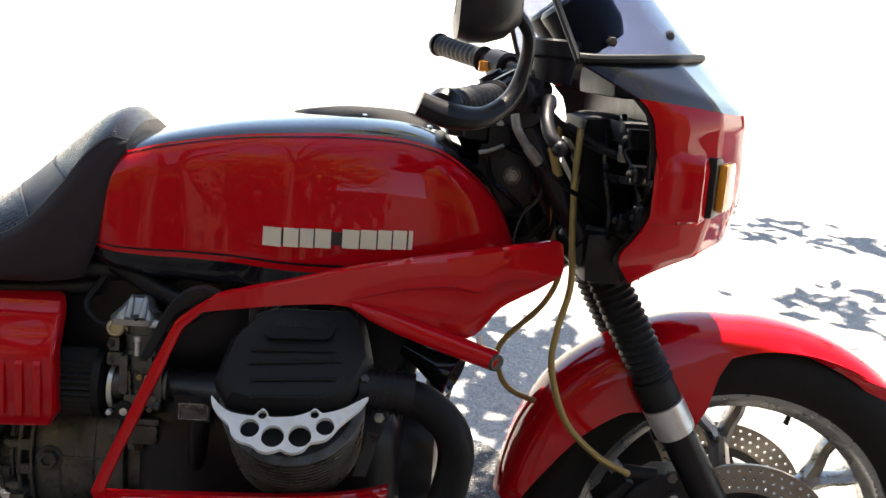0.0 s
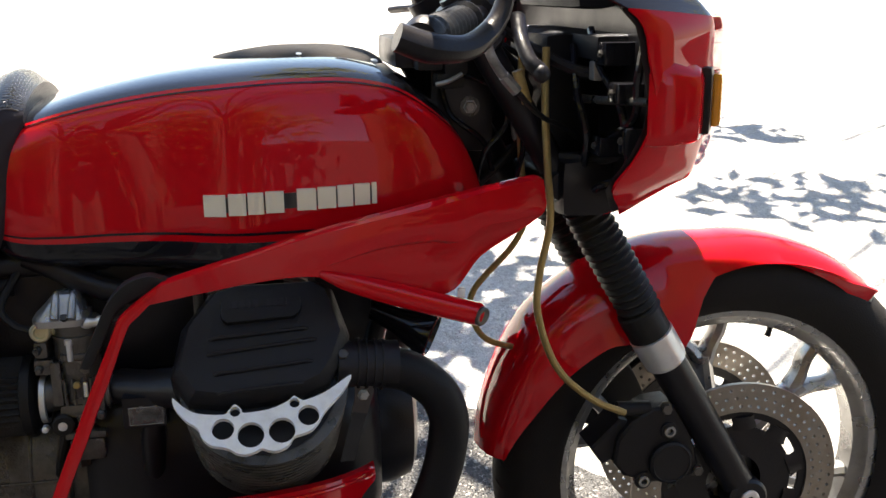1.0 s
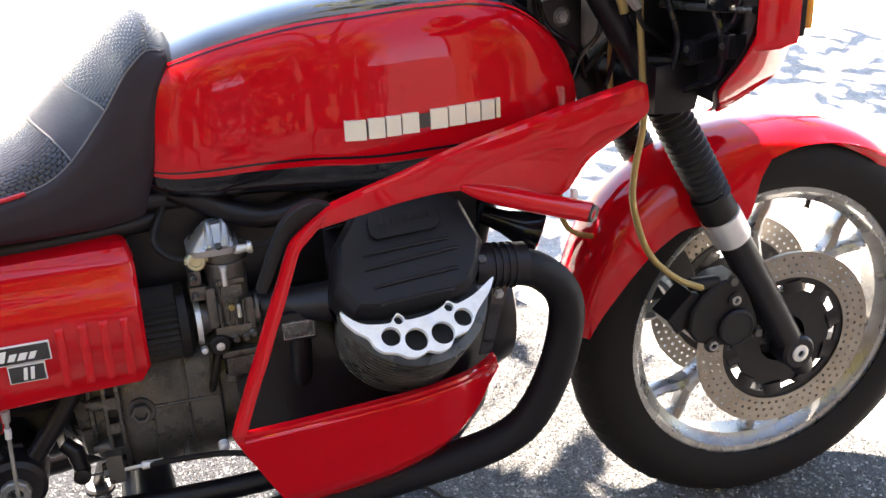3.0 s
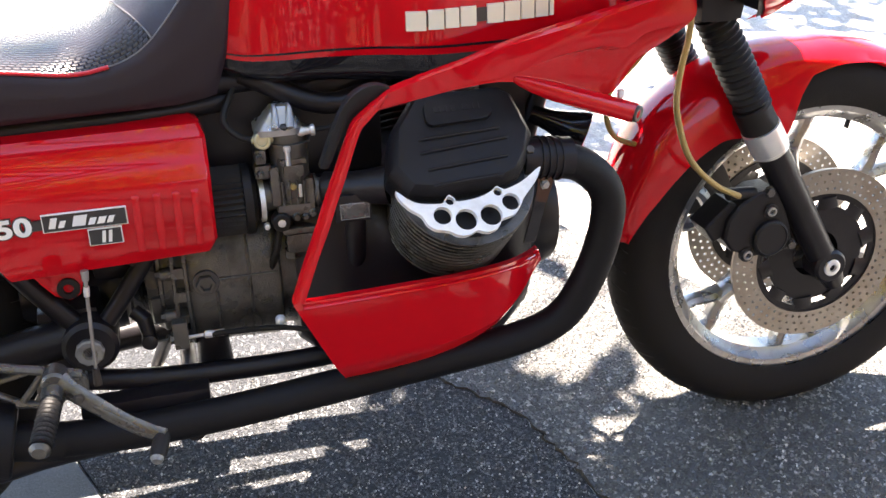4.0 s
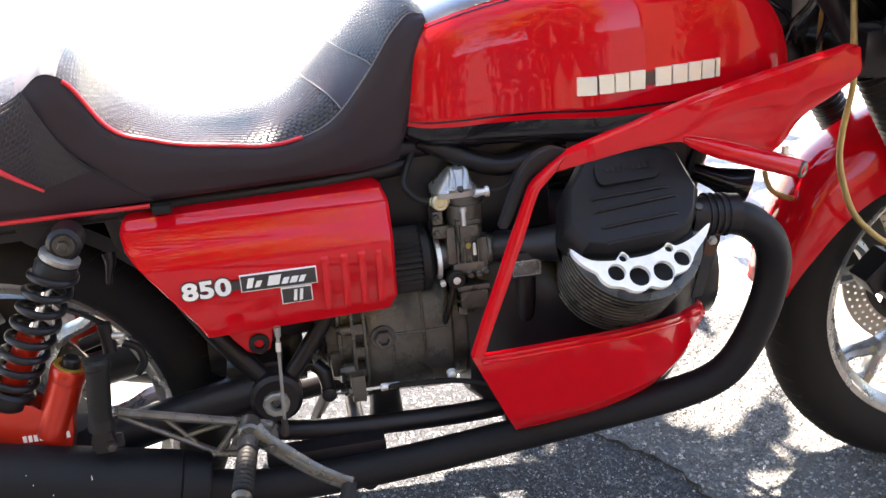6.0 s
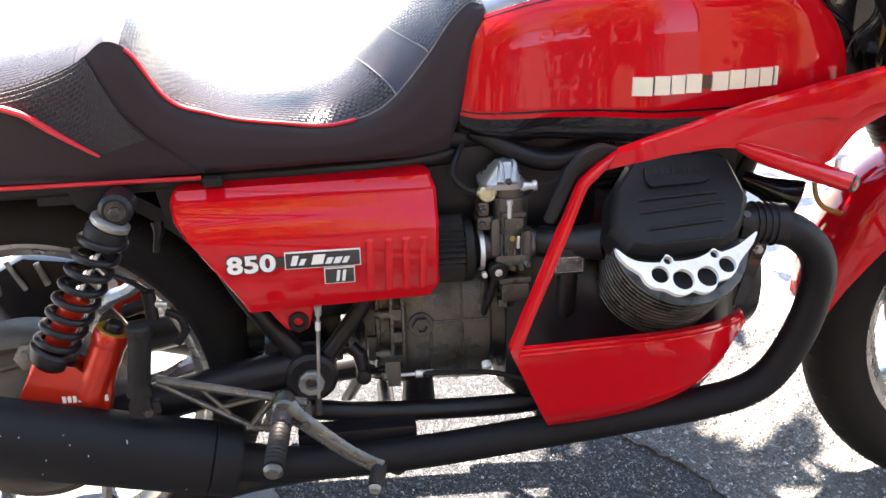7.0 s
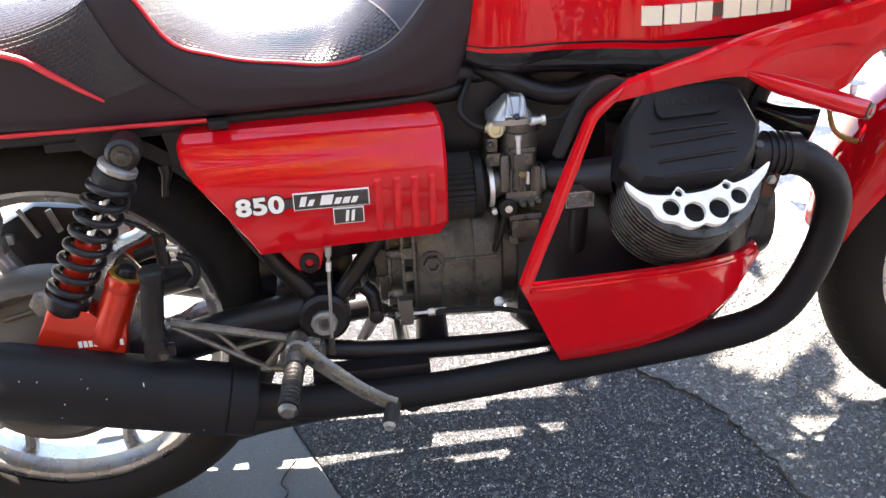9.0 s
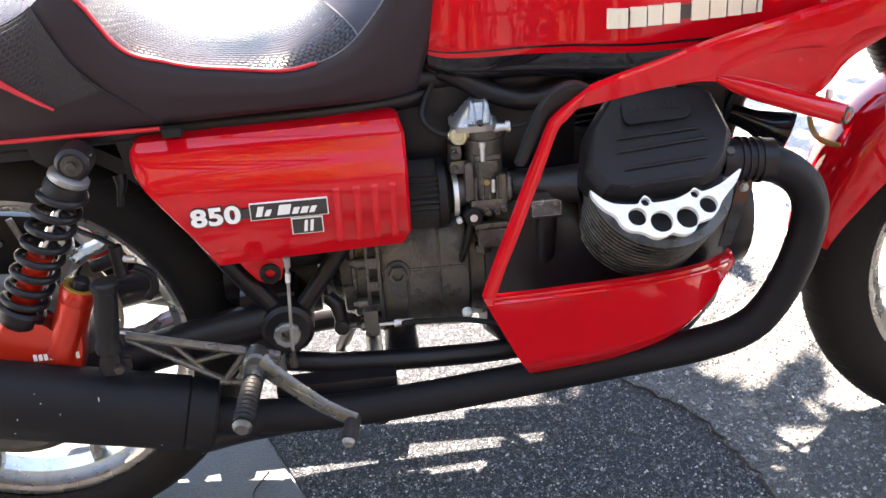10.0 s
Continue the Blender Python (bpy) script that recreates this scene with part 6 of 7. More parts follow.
for k, a in enumerate(np.radians((-66, -47, -33, -20, -3, 12, 33, 52))):
    bm = bmesh.new()
    for da in (-0.055, 0.055):
        p, q = gear_point(0.4985, 0.104, a + da), gear_point(0.4985, 0.1275, a + da)
        p2, q2 = gear_point(0.516, 0.108, a + da), gear_point(0.516, 0.1275, a + da)
        if da < 0:
            first = (p, q, q2, p2)
    rings(bm, [list(first), [p, q, q2, p2]])
    part("lug", bm, CAST_DARK, gearbox)
    c = gear_point(0.496, 0.115, a)
    if k in (0, 3, 5, 7):
        one("boss", CAST_DARK, gearbox, lathe, gear_point(0.484, 0.1165, a), (1, 0, 0), [(0, 0.0085), (0.014, 0.0095)], seg=16)
        hexbolt(gearbox, gear_point(0.484, 0.1165, a), (-1, 0, 0), 0.0055, 0.006, IRON)
for x, a0, a1, r in ((0.5545, -80, -2, 0.1262), (0.5985, -85, 60, 0.1282)):
    one("rib", CAST_DARK, gearbox, tube, [gear_point(x, r, a) for a in np.radians(np.linspace(a0, a1, 26))], 0.0021, seg=8)
one("rib", CAST_DARK, gearbox, tube, [gear_point(0.524, 0.1238, 0.10), gear_point(0.560, 0.1266, 0.10), gear_point(0.634, 0.1296, 0.10)], 0.0022, seg=8)
for a0, a1 in ((-35, -8), (14, 44)):
    one("pad", CAST_DARK, gearbox, tube, [gear_point(0.474, 0.102, math.radians(w)) for w in np.linspace(a0, a1, 9)], 0.0085, seg=8, flat=0.5)
bm = bmesh.new()
p = gear_point(0.541, 0.122, 0.075)
lathe(bm, p, (0, -1, 0.1), [(0, 0.0175), (0.006, 0.0175), (0.007, 0.0165)], seg=28)
lathe(bm, p + Vector((0, -0.0065, 0.0006)), (0, -1, 0.1), [(0, 0.0130), (0.009, 0.0130), (0.0100, 0.0118), (0.0100, 0.0080), (0.004, 0.0070)], seg=6)
part("filler_plug", bm, IRON, gearbox, "hexagonal filler plug", 20)
one("drain_bolt", WHITE_ALU, gearbox, lathe, (0.637, -0.124, 0.372), (0, -1, -0.25), [(0, 0.007), (0.008, 0.007), (0.010, 0.0055), (0.011, 0.003)], seg=18, label="pale round bolt")
one("boot_clamp", CAST, bike, lathe, (0.446, -0.002, 0.420), (1, 0, 0), [(0, 0.058), (0.001, 0.061), (0.008, 0.061), (0.009, 0.058)], seg=40, caps=False)
bm = bmesh.new()
box(bm, (0.494, -0.135, 0.352), (0.514, -0.105, 0.392), 0.004)
lathe(bm, (0.500, -0.128, 0.367), (-1, 0, 0), [(0, 0.007), (0.010, 0.007), (0.012, 0.004)], seg=6)
part("cable_stop", bm, CAST_DARK, gearbox)
bm = bmesh.new()
lathe(bm, (0.0, 0, 0.40), (1, 0, 0), [(0.30, 0.040), (0.40, 0.043), (0.432, 0.052)], seg=30)
lathe(bm, (0.0, -0.005, 0.402), (1, 0, 0), [(0.415, 0.060), (0.425, 0.062), (0.436, 0.060)], seg=30)
part("universal_joint_cover", bm, BLACK_SATIN, bike)
bm = bmesh.new()
box(bm, (0.715, -0.10, 0.255), (0.93, 0.10, 0.31), 0.015)
part("oil_sump", bm, BLACK_SATIN, bike, "black oil sump")
bm = bmesh.new()
lathe(bm, (0.545, -0.06, 0.35), (0, 0, -1), [(-0.03, 0.022), (0.02, 0.022), (0.075, 0.026), (0.085, 0.02)], seg=20)
part("drain_housing", bm, BLACK_SATIN, bike)
bm = bmesh.new()
tube(bm, [(0.447, -0.098, 0.402), (0.459, -0.104, 0.392), (0.4635, -0.106, 0.362)], [0.010, 0.011, 0.009], seg=12)
lathe(bm, (0.4625, -0.095, 0.360), (0, -1, 0), [(0, 0.0105), (0.022, 0.0105), (0.024, 0.007)], seg=16)
clutch = part("clutch_lever", bm, BLACK_SATIN, bike, "oily clutch lever with its cable")
one("bare_cable", IRON, clutch, tube, [(0.464, -0.112, 0.358), (0.500, -0.128, 0.367)], 0.0013, seg=6)
one("clutch_cable", RUBBER, clutch, tube, curve([(0.535, -0.130, 0.367), (0.575, -0.135, 0.369), (0.64, -0.140, 0.366), (0.70, -0.15, 0.352)], 6), 0.0040, seg=8)
one("cable_adjuster", BRIGHT, clutch, lathe, (0.510, -0.129, 0.367), (1, -0.03, 0.02), [(0, 0.0026), (0.024, 0.0026), (0.025, 0.0055), (0.034, 0.0055), (0.035, 0.0048), (0.050, 0.0048), (0.052, 0.003)], seg=10)

# ---- exhaust ----
for s in (-1, 1):
    bm = bmesh.new()
    path = curve([(0.984, s * 0.206, 0.590), (1.005, s * 0.206, 0.586), (1.040, s * 0.204, 0.574), (1.072, s * 0.203, 0.543), (1.082, s * 0.202, 0.500), (1.068, s * 0.200, 0.430), (1.036, s * 0.197, 0.365),
                  (1.000, s * 0.193, 0.334), (0.945, s * 0.188, 0.317), (0.870, s * 0.182, 0.304), (0.714, s * 0.175, 0.284), (0.560, s * 0.175, 0.270), (0.430, s * 0.180, 0.268), (0.330, s * 0.188, 0.279)], 8)
    tube(bm, path, 0.0235, seg=24)
    pipe = part("exhaust_pipe", bm, MATTE_PIPE, bike, "matte black exhaust pipe", 60)
    bm = bmesh.new()
    a, b = np.array((0.345, s * 0.190, 0.276)), np.array((-0.034, s * 0.205, 0.372))
    d = b - a
    pts = [a, a + d * 0.150, a + d * 0.152, a + d * 0.160, a + d * 0.243, a + d * 0.246, a + d * 0.252, a + d * 0.98, b, b, b - d * 0.02]
    tube(bm, pts, [0.0255, 0.0265, 0.0455, 0.0480, 0.0490, 0.0472, 0.0495, 0.0505, 0.0490, 0.030, 0.026], seg=40, caps=True)
    part("silencer", bm, MATTE_PIPE, pipe, "matte black silencer", 30)
    rs_ = random.Random(5)
    u = d / np.linalg.norm(d)
    for k in range(9):
        q, a_, ln = rs_.uniform(0.24, 0.95), rs_.uniform(-0.5, 0.9), rs_.choice((0.0015, 0.002, 0.002, 0.006))
        c = a + d * q + 0.0502 * (math.cos(a_) * np.array((0, s, 0)) + math.sin(a_) * np.array((0, 0, 1.0)))
        one("chip", WHITE, pipe, tube, [c, c + np.array((0, 0, 1.0)) * ln], 0.0006, seg=5)
bm = bmesh.new()
tube(bm, [(0.505, -0.125, 0.212), (0.505, 0.125, 0.212)], 0.013, seg=14)
stand_ = part("centre_stand", bm, BLACK_SATIN, bike, "folded matte black centre stand")
for s in (-1, 1):
    bm = bmesh.new()
    tube(bm, curve([(0.535, s * 0.142, 0.262), (0.505, s * 0.142, 0.252), (0.40, s * 0.140, 0.240), (0.31, s * 0.136, 0.228), (0.245, s * 0.132, 0.212)], 5), [0.022, 0.024, 0.022, 0.021, 0.020], seg=14)
    if s < 0:
        box(bm, (0.365, s * 0.142 - 0.018, 0.240), (0.532, s * 0.142 + 0.016, 0.302), 0.006)
    part("stand_leg", bm, BLACK_SATIN, stand_)
    one("stand_foot", BLACK_SATIN, stand_, box, (0.225, s * 0.120 - 0.018, 0.212), (0.285, s * 0.120 + 0.018, 0.246), 0.014)

# ---- frame ----
FR = [([(0.330, -0.110, 0.325), (0.440, -0.115, 0.308), (0.560, -0.118, 0.301), (0.720, -0.12, 0.303), (0.94, -0.11, 0.325), (0.985, -0.09, 0.42), (1.015, -0.06, 0.58), (1.10, -0.04, 0.78)], 0.0150),
      ([(0.235, -0.105, 0.660), (0.300, -0.108, 0.510), (0.385, -0.112, 0.385)], 0.0145),
      ([(0.49, -0.10, 0.50), (0.43, -0.11, 0.42), (0.395, -0.115, 0.378)], 0.0120),
      ([(-0.28, -0.105, 0.664), (0.10, -0.105, 0.664), (0.45, -0.105, 0.668), (0.60, -0.09, 0.675)], 0.0140),
      ([(0.58, -0.095, 0.70), (0.85, -0.06, 0.70), (1.10, -0.03, 0.80)], 0.016),
      ([(0.47, -0.09, 0.69), (0.50, -0.10, 0.58), (0.46, -0.10, 0.47)], 0.012),
      ([(0.62, -0.10, 0.71), (0.72, -0.115, 0.665), (0.80, -0.10, 0.68)], 0.014)]
for pts, r in FR:
    for s in (-1, 1):
        one("frame_tube", BLACK_SATIN, bike, tube, curve([(x, y * -s, z) for x, y, z in pts], 5), r if s < 0 else r * 0.85, seg=14)
one("seat_bracket", BLACK_SATIN, bike, box, (0.06, -0.112, 0.640), (0.125, -0.100, 0.672), 0.004)
bm = bmesh.new()
plate(bm, [(0.205, 0.67), (0.27, 0.67), (0.300, 0.56), (0.262, 0.60), (0.235, 0.595), (0.215, 0.62)], -0.116, -0.106, 0.002)
part("frame_bracket", bm, BLACK_SATIN, bike)
bm = bmesh.new()
lathe(bm, (0.390, -0.085, 0.377), (0, -1, 0), [(0, 0.036), (0.05, 0.036), (0.055, 0.030)], seg=32)
lathe(bm, (0.355, -0.09, 0.34), (0, -1, 0), [(0, 0.03), (0.03, 0.03)], seg=20)
part("swingarm_pivot", bm, BLACK_SATIN, bike)
bm = bmesh.new()
lathe(bm, (0.389, -0.138, 0.374), (0, -1, 0), [(0, 0.0185), (0.009, 0.0185), (0.011, 0.0165), (0.011, 0.0095), (0.002, 0.009)], seg=10)
part("pivot_nut", bm, CAST, bike, "bright pivot nut", 20)
for s in (-1, 1):
    one("swingarm", BLACK_SATIN, bike, tube, curve([(0.39, s * 0.10, 0.385), (0.28, s * 0.115, 0.37), (0.15, s * 0.118, 0.345), (0.04, s * 0.112, 0.33)], 5), [0.028, 0.026, 0.028, 0.03], seg=18)
# the first box is black filler that darkens the space under the tank
for nm, lo, hi in (("dark_filler", (0.54, -0.095, 0.56), (0.80, 0.095, 0.70)), ("battery", (0.30, -0.09, 0.52), (0.55, 0.09, 0.66)), ("coil_box", (0.40, -0.08, 0.44), (0.50, 0.08, 0.54))):
    one(nm, BLACK_SATIN, bike, box, lo, hi, 0.02)

one("swingarm_crossmember", BLACK_SATIN, bike, box, (0.325, -0.105, 0.335), (0.405, 0.105, 0.42), 0.015)
# ---- rear end ----
bm = bmesh.new()
rows = []
for a in np.radians(np.linspace(20, 150, 44)):
    rows.append([(0.006 + r * math.cos(a), y, 0.335 + r * math.sin(a)) for y, r in ((-0.075, 0.325), (-0.074, 0.345), (-0.055, 0.354), (0, 0.357), (0.055, 0.354), (0.074, 0.345), (0.075, 0.325))])
grid(bm, rows, thick=0.003)
part("rear_mudguard", bm, BLACK_SATIN, bike, "black rear mudguard", 50)
bm = bmesh.new()
lathe(bm, (0, -0.045, 0.330), (0, -1, 0), [(0, 0.130), (0.03, 0.134), (0.052, 0.130), (0.062, 0.122), (0.065, 0.114), (0.060, 0.106), (0.052, 0.102), (0.054, 0.085), (0.066, 0.070), (0.070, 0.03)], seg=56)
tube(bm, [(0.08, -0.095, 0.33), (0.16, -0.105, 0.34)], [0.05, 0.036], seg=20)
bevel_box = part("bevel_drive", bm, BEIGE_CAST, bike, "grey cast final drive housing")
for z0, x0, x1 in ((0.418, -0.045, 0.060), (0.388, -0.075, 0.030)):
    one("rib", BEIGE_CAST, bevel_box, tube, [(x0, -0.103, z0 - 0.012), (x1, -0.103, z0 + 0.012)], 0.004, seg=8)
lathe_bm = bmesh.new()
lathe(lathe_bm, (0.018, -0.112, 0.432), (0, -1, 0.1), [(-0.02, 0.020), (0.008, 0.020), (0.009, 0.014), (0.018, 0.013)], seg=6)
part("drain_plug", lathe_bm, CAST, bevel_box)
# shock absorbers with a remote reservoir cast beside the body
for s in (-1, 1):
    top, low = np.array((0.168, s * 0.165, 0.650)), np.array((0.0245, s * 0.163, 0.390))
    d = (low - top) / np.linalg.norm(low - top)
    bm = bmesh.new()
    tube(bm, [top, top + d * 0.16], 0.0062, seg=16)
    shock = part("shock_absorber", bm, CHROME, bike, "red gas shock absorber with black spring")
    bm = bmesh.new()
    n, turns = 220, 8.6
    e1 = np.array((0, 1.0, 0))
    e2 = np.cross(d, e1)
    pts = []
    for k in range(n + 1):
        t = k / n
        a = 2 * math.pi * turns * t
        q = 0.036 + 0.185 * (0.92 * t + 0.08 * math.sin(math.pi * t * 0.5))
        pts.append(top + d * q + 0.0255 * (math.cos(a) * e1 + math.sin(a) * e2))
    tube(bm, pts, 0.0050, seg=10)
    part("spring", bm, BLACK_SATIN, shock, "black coil spring", 60)
    one("spring_cap", CAST, shock, tube, [top + d * 0.015, top + d * 0.018, top + d * 0.024, top + d * 0.026], [0.020, 0.0250, 0.0250, 0.023], seg=32)
    one("rubber_stop", RUBBER, shock, tube, [top + d * 0.027, top + d * 0.034, top + d * 0.046, top + d * 0.050], [0.024, 0.0265, 0.0250, 0.012], seg=28)
    one("top_eye", BLACK_SATIN, shock, lathe, top - (0, s * 0.028, 0), (0, s, 0), [(0, 0.018), (0.004, 0.021), (0.038, 0.021), (0.042, 0.016)], seg=28)
    one("washer", CAST_DARK, shock, lathe, top + (0, s * 0.012, 0), (0, s, 0), [(0, 0.0130), (0.0025, 0.0130), (0.003, 0.010)], seg=24)
    hexbolt(shock, top + (0, s * 0.014, 0), (0, s, 0), 0.0070, 0.006, CAST_DARK)
    one("body", SHOCK_RED, shock, tube, [top + d * 0.130, top + d * 0.132, top + d * 0.235], [0.014, 0.0165, 0.0165], seg=28, label="red shock body")
    one("spring_seat", BLACK_SATIN, shock, tube, [top + d * 0.208, top + d * 0.212, top + d * 0.226, top + d * 0.230, top + d * 0.236], [0.026, 0.0305, 0.0305, 0.028, 0.022], seg=28)
    bm = bmesh.new()
    plate(bm, [(0.004, 0.372), (0.124, 0.366), (0.132, 0.402), (0.139, 0.430), (0.112, 0.440), (0.098, 0.428), (0.086, 0.440), (0.080, 0.458), (0.050, 0.464), (0.043, 0.462), (0.019, 0.411)], s * 0.145, s * 0.184, 0.008, seg=3)
    base = part("reservoir_base", bm, SHOCK_RED, shock)
    r0, r1 = np.array((0.103, s * 0.170, 0.396)), np.array((0.1430, s * 0.170, 0.488))
    u = (r1 - r0) / np.linalg.norm(r1 - r0)
    one("reservoir", SHOCK_RED, shock, tube, [r0, r1 - u * 0.020, r1 - u * 0.018, r1 - u * 0.003, r1], [0.0225, 0.0218, 0.0232, 0.0232, 0.0215], seg=32, label="red gas reservoir")
    bm = bmesh.new()
    lathe(bm, r1, u, [(-0.001, 0.0205), (0.0015, 0.0205), (0.0018, 0.0150), (-0.0005, 0.0145)], seg=32)
    part("reservoir_cap", bm, YELLOW, shock, "gold ring cap")
    one("reservoir_valve", BLACK_SATIN, shock, tube, [r1 - u * 0.002, r1 + u * 0.010, r1 + u * 0.012], [0.0125, 0.0115, 0.009], seg=20)
    for k in range(9):
        x = 0.070 + k * 0.0066
        one("bar", WHITE, base, box, (x, min(s * 0.1835, s * 0.1850), 0.396 - k * 0.0002), (x + 0.0046, max(s * 0.1835, s * 0.1850), 0.4050 - k * 0.0002), 0.0)

# foot gear: plates, rider's peg, passenger peg, brake pedal
for s in (-1, 1):
    bm = bmesh.new()
    y0, y1 = s * 0.196, s * 0.208
    for a, b, r in (((0.198, 0.437), (0.385, 0.398), 0.0062), ((0.198, 0.432), (0.312, 0.364), 0.0045), ((0.304, 0.364), (0.352, 0.358), 0.0055), ((0.250, 0.424), (0.285, 0.384), 0.0034), ((0.272, 0.393), (0.322, 0.406), 0.0034), ((0.387, 0.40), (0.386, 0.372), 0.0050), ((0.31, 0.364), (0.34, 0.402), 0.0045)):
        tube(bm, [(a[0], s * 0.203, a[1]), (b[0], s * 0.203, b[1])], r, seg=8, flat=1.0)
    plate(bm, [(0.322, 0.362), (0.348, 0.400), (0.385, 0.396), (0.384, 0.376), (0.352, 0.356)], y0, y1 - s * 0.004, 0.002)
    for v in bm.verts:
        v.co += Vector((-0.003, 0, -0.008 - 0.012 * (v.co.x - 0.2) / 0.18))
    fp = part("footrest_plate", bm, BRACKET, bike, "cast aluminium footrest bracket")
    bm = bmesh.new()
    lathe(bm, (0.338, s * 0.195, 0.366), (0, s, 0), [(0, 0.010), (0.016, 0.010), (0.018, 0.007)], seg=20)
    part("bracket_bolt", bm, IRON, fp)
    bm = bmesh.new()
    p0, p1 = np.array((0.354, s * 0.205, 0.378)), np.array((0.339, s * 0.335, 0.358))
    tube(bm, [p0, p0 + (p1 - p0) * 0.26, p0 + (p1 - p0) * 0.34], [0.0145, 0.0150, 0.0125], seg=18)
    peg = part("footrest", bm, BRACKET, bike, "rider's footrest with a knurled grip")
    pts = [p0 + (p1 - p0) * t for t in np.linspace(0.30, 0.94, 34)]
    one("footrest_grip", RUBBER, peg, tube, pts, [0.0125 + 0.001 * (k % 3 == 0) for k in range(34)], seg=16)
    one("footrest_end", BRACKET, peg, tube, [p0 + (p1 - p0) * 0.94, p0 + (p1 - p0) * 0.96, p1], [0.0115, 0.0125, 0.008], seg=14)
    bm = bmesh.new()
    h0 = np.array((0.182, s * 0.205, 0.503))
    tube(bm, [h0 + (0.001, 0, 0.006), h0 + (0.001, 0, 0.003), h0 + (0, 0, -0.006), h0 + (-0.001, 0, -0.008)] + [h0 + (-0.010 * k / 20, 0, -0.008 - 0.074 * k / 20) for k in range(1, 20)] + [h0 + (-0.010, 0, -0.084), h0 + (-0.0105, 0, -0.092)],
         [0.0130, 0.0168, 0.0168, 0.0146] + [0.0148 - 0.0005 * (k % 2) for k in range(19)] + [0.0168, 0.0160], seg=20)
    pp = part("passenger_footrest", bm, RUBBER, bike, "folded black rubber passenger footrest", 25)
    bm = bmesh.new()
    box(bm, h0 + (-0.022, -0.013, -0.122), h0 + (0.004, 0.013, -0.092), 0.005)
    box(bm, h0 + (-0.026, -0.006, -0.120), h0 + (0.014, 0.004, -0.102), 0.004)
    part("hinge", bm, BLACK_SATIN, pp)
    hexbolt(pp, h0 + (0.000, s * 0.013, -0.112), (0.2, s, 0), 0.0055, 0.006, IRON)
bm = bmesh.new()
lever_path = curve([(0.372, -0.230, 0.388), (0.385, -0.240, 0.380), (0.410, -0.255, 0.365), (0.440, -0.272, 0.348), (0.470, -0.285, 0.334), (0.486, -0.292, 0.330)], 6)
tube(bm, lever_path, [0.0165, 0.0125, 0.0115, 0.0105, 0.0100, 0.0095], seg=14, flat=0.5, up=(0, 1, 0))
lathe(bm, (0.365, -0.208, 0.390), (0, -1, 0), [(0, 0.0155), (0.025, 0.0155), (0.028, 0.012)], seg=24)
bmesh.ops.translate(bm, vec=(-0.012, 0, -0.004), verts=bm.verts)
pedal = part("brake_pedal", bm, BRACKET, bike, "cast aluminium brake pedal")
one("pedal_toe", RUBBER, pedal, tube, [(0.470, -0.286, 0.324), (0.464, -0.310, 0.316), (0.462, -0.318, 0.314)], [0.010, 0.0105, 0.009], seg=14)
hexbolt(pedal, (0.380, -0.2535, 0.373), (0.1, -1, 0.1), 0.005, 0.003, IRON, "screw")
# darker strip laid on the pedal in place of a hollow's shade
one("recess_shade", CAST_DARK, pedal, tube, [(0.395, -0.2605, 0.3625), (0.413, -0.2705, 0.3525), (0.434, -0.2805, 0.3410), (0.450, -0.2870, 0.3335)], [0.002, 0.0045, 0.0045, 0.002], seg=10, flat=0.35, up=(0, 1, 0))
one("toe_end", CAST, pedal, tube, [(0.462, -0.318, 0.314), (0.461, -0.323, 0.312)], [0.0085, 0.006], seg=12)
bm = bmesh.new()
tube(bm, [(0.4045, -0.185, 0.497), (0.398, -0.195, 0.372)], 0.0024, seg=10)
rod = part("link_rod", bm, CAST, bike, "bright brake link rod")
one("rod_end", CAST, rod, tube, [(0.405, -0.184, 0.507), (0.4047, -0.185, 0.494)], [0.0050, 0.0042], seg=10)
one("rod_sleeve", BRIGHT, rod, tube, [(0.4040, -0.186, 0.486), (0.4030, -0.187, 0.474)], 0.0038, seg=10)
one("rod_end", IRON, rod, tube, [(0.398, -0.195, 0.378), (0.3975, -0.196, 0.355)], [0.0042, 0.0055], seg=10)
# rear brake caliper and hose on the far side, side stand
bm = bmesh.new()
plate(bm, [(-0.125, 0.400), (-0.060, 0.350), (0.060, 0.370), (0.100, 0.440), (0.060, 0.500), (-0.020, 0.512), (-0.085, 0.480)], 0.050, 0.110, 0.012)
tube(bm, curve([(0.10, 0.09, 0.48), (0.17, 0.09, 0.50), (0.24, 0.08, 0.47), (0.30, 0.06, 0.42)], 6), 0.006, seg=8)
rcal = part("rear_caliper", bm, BLACK_SATIN, bike, "black rear brake caliper")
one("pad_pin", CAST, rcal, tube, [(-0.042, 0.045, 0.510), (-0.020, 0.045, 0.464)], 0.004, seg=10)
one("pad_spring", CAST, rcal, box, (-0.080, 0.040, 0.456), (-0.056, 0.052, 0.472), 0.004)
one("pad_pin", CAST, rcal, tube, [(0.000, 0.045, 0.505), (0.012, 0.045, 0.470)], 0.005, seg=10)
# hose union beside the passenger footrest, gusset and hook stud under the seat rail
bm = bmesh.new()
tube(bm, [(0.150, -0.118, 0.490), (0.186, -0.124, 0.503)], 0.009, seg=14)
tube(bm, [(0.184, -0.126, 0.520), (0.186, -0.128, 0.480)], 0.009, seg=14)
union = part("hose_union", bm, BLACK_SATIN, bike, "black brake hose union")
one("pipe_tip", BRIGHT, union, tube, [(0.192, -0.128, 0.502), (0.208, -0.130, 0.500)], 0.0045, seg=12)
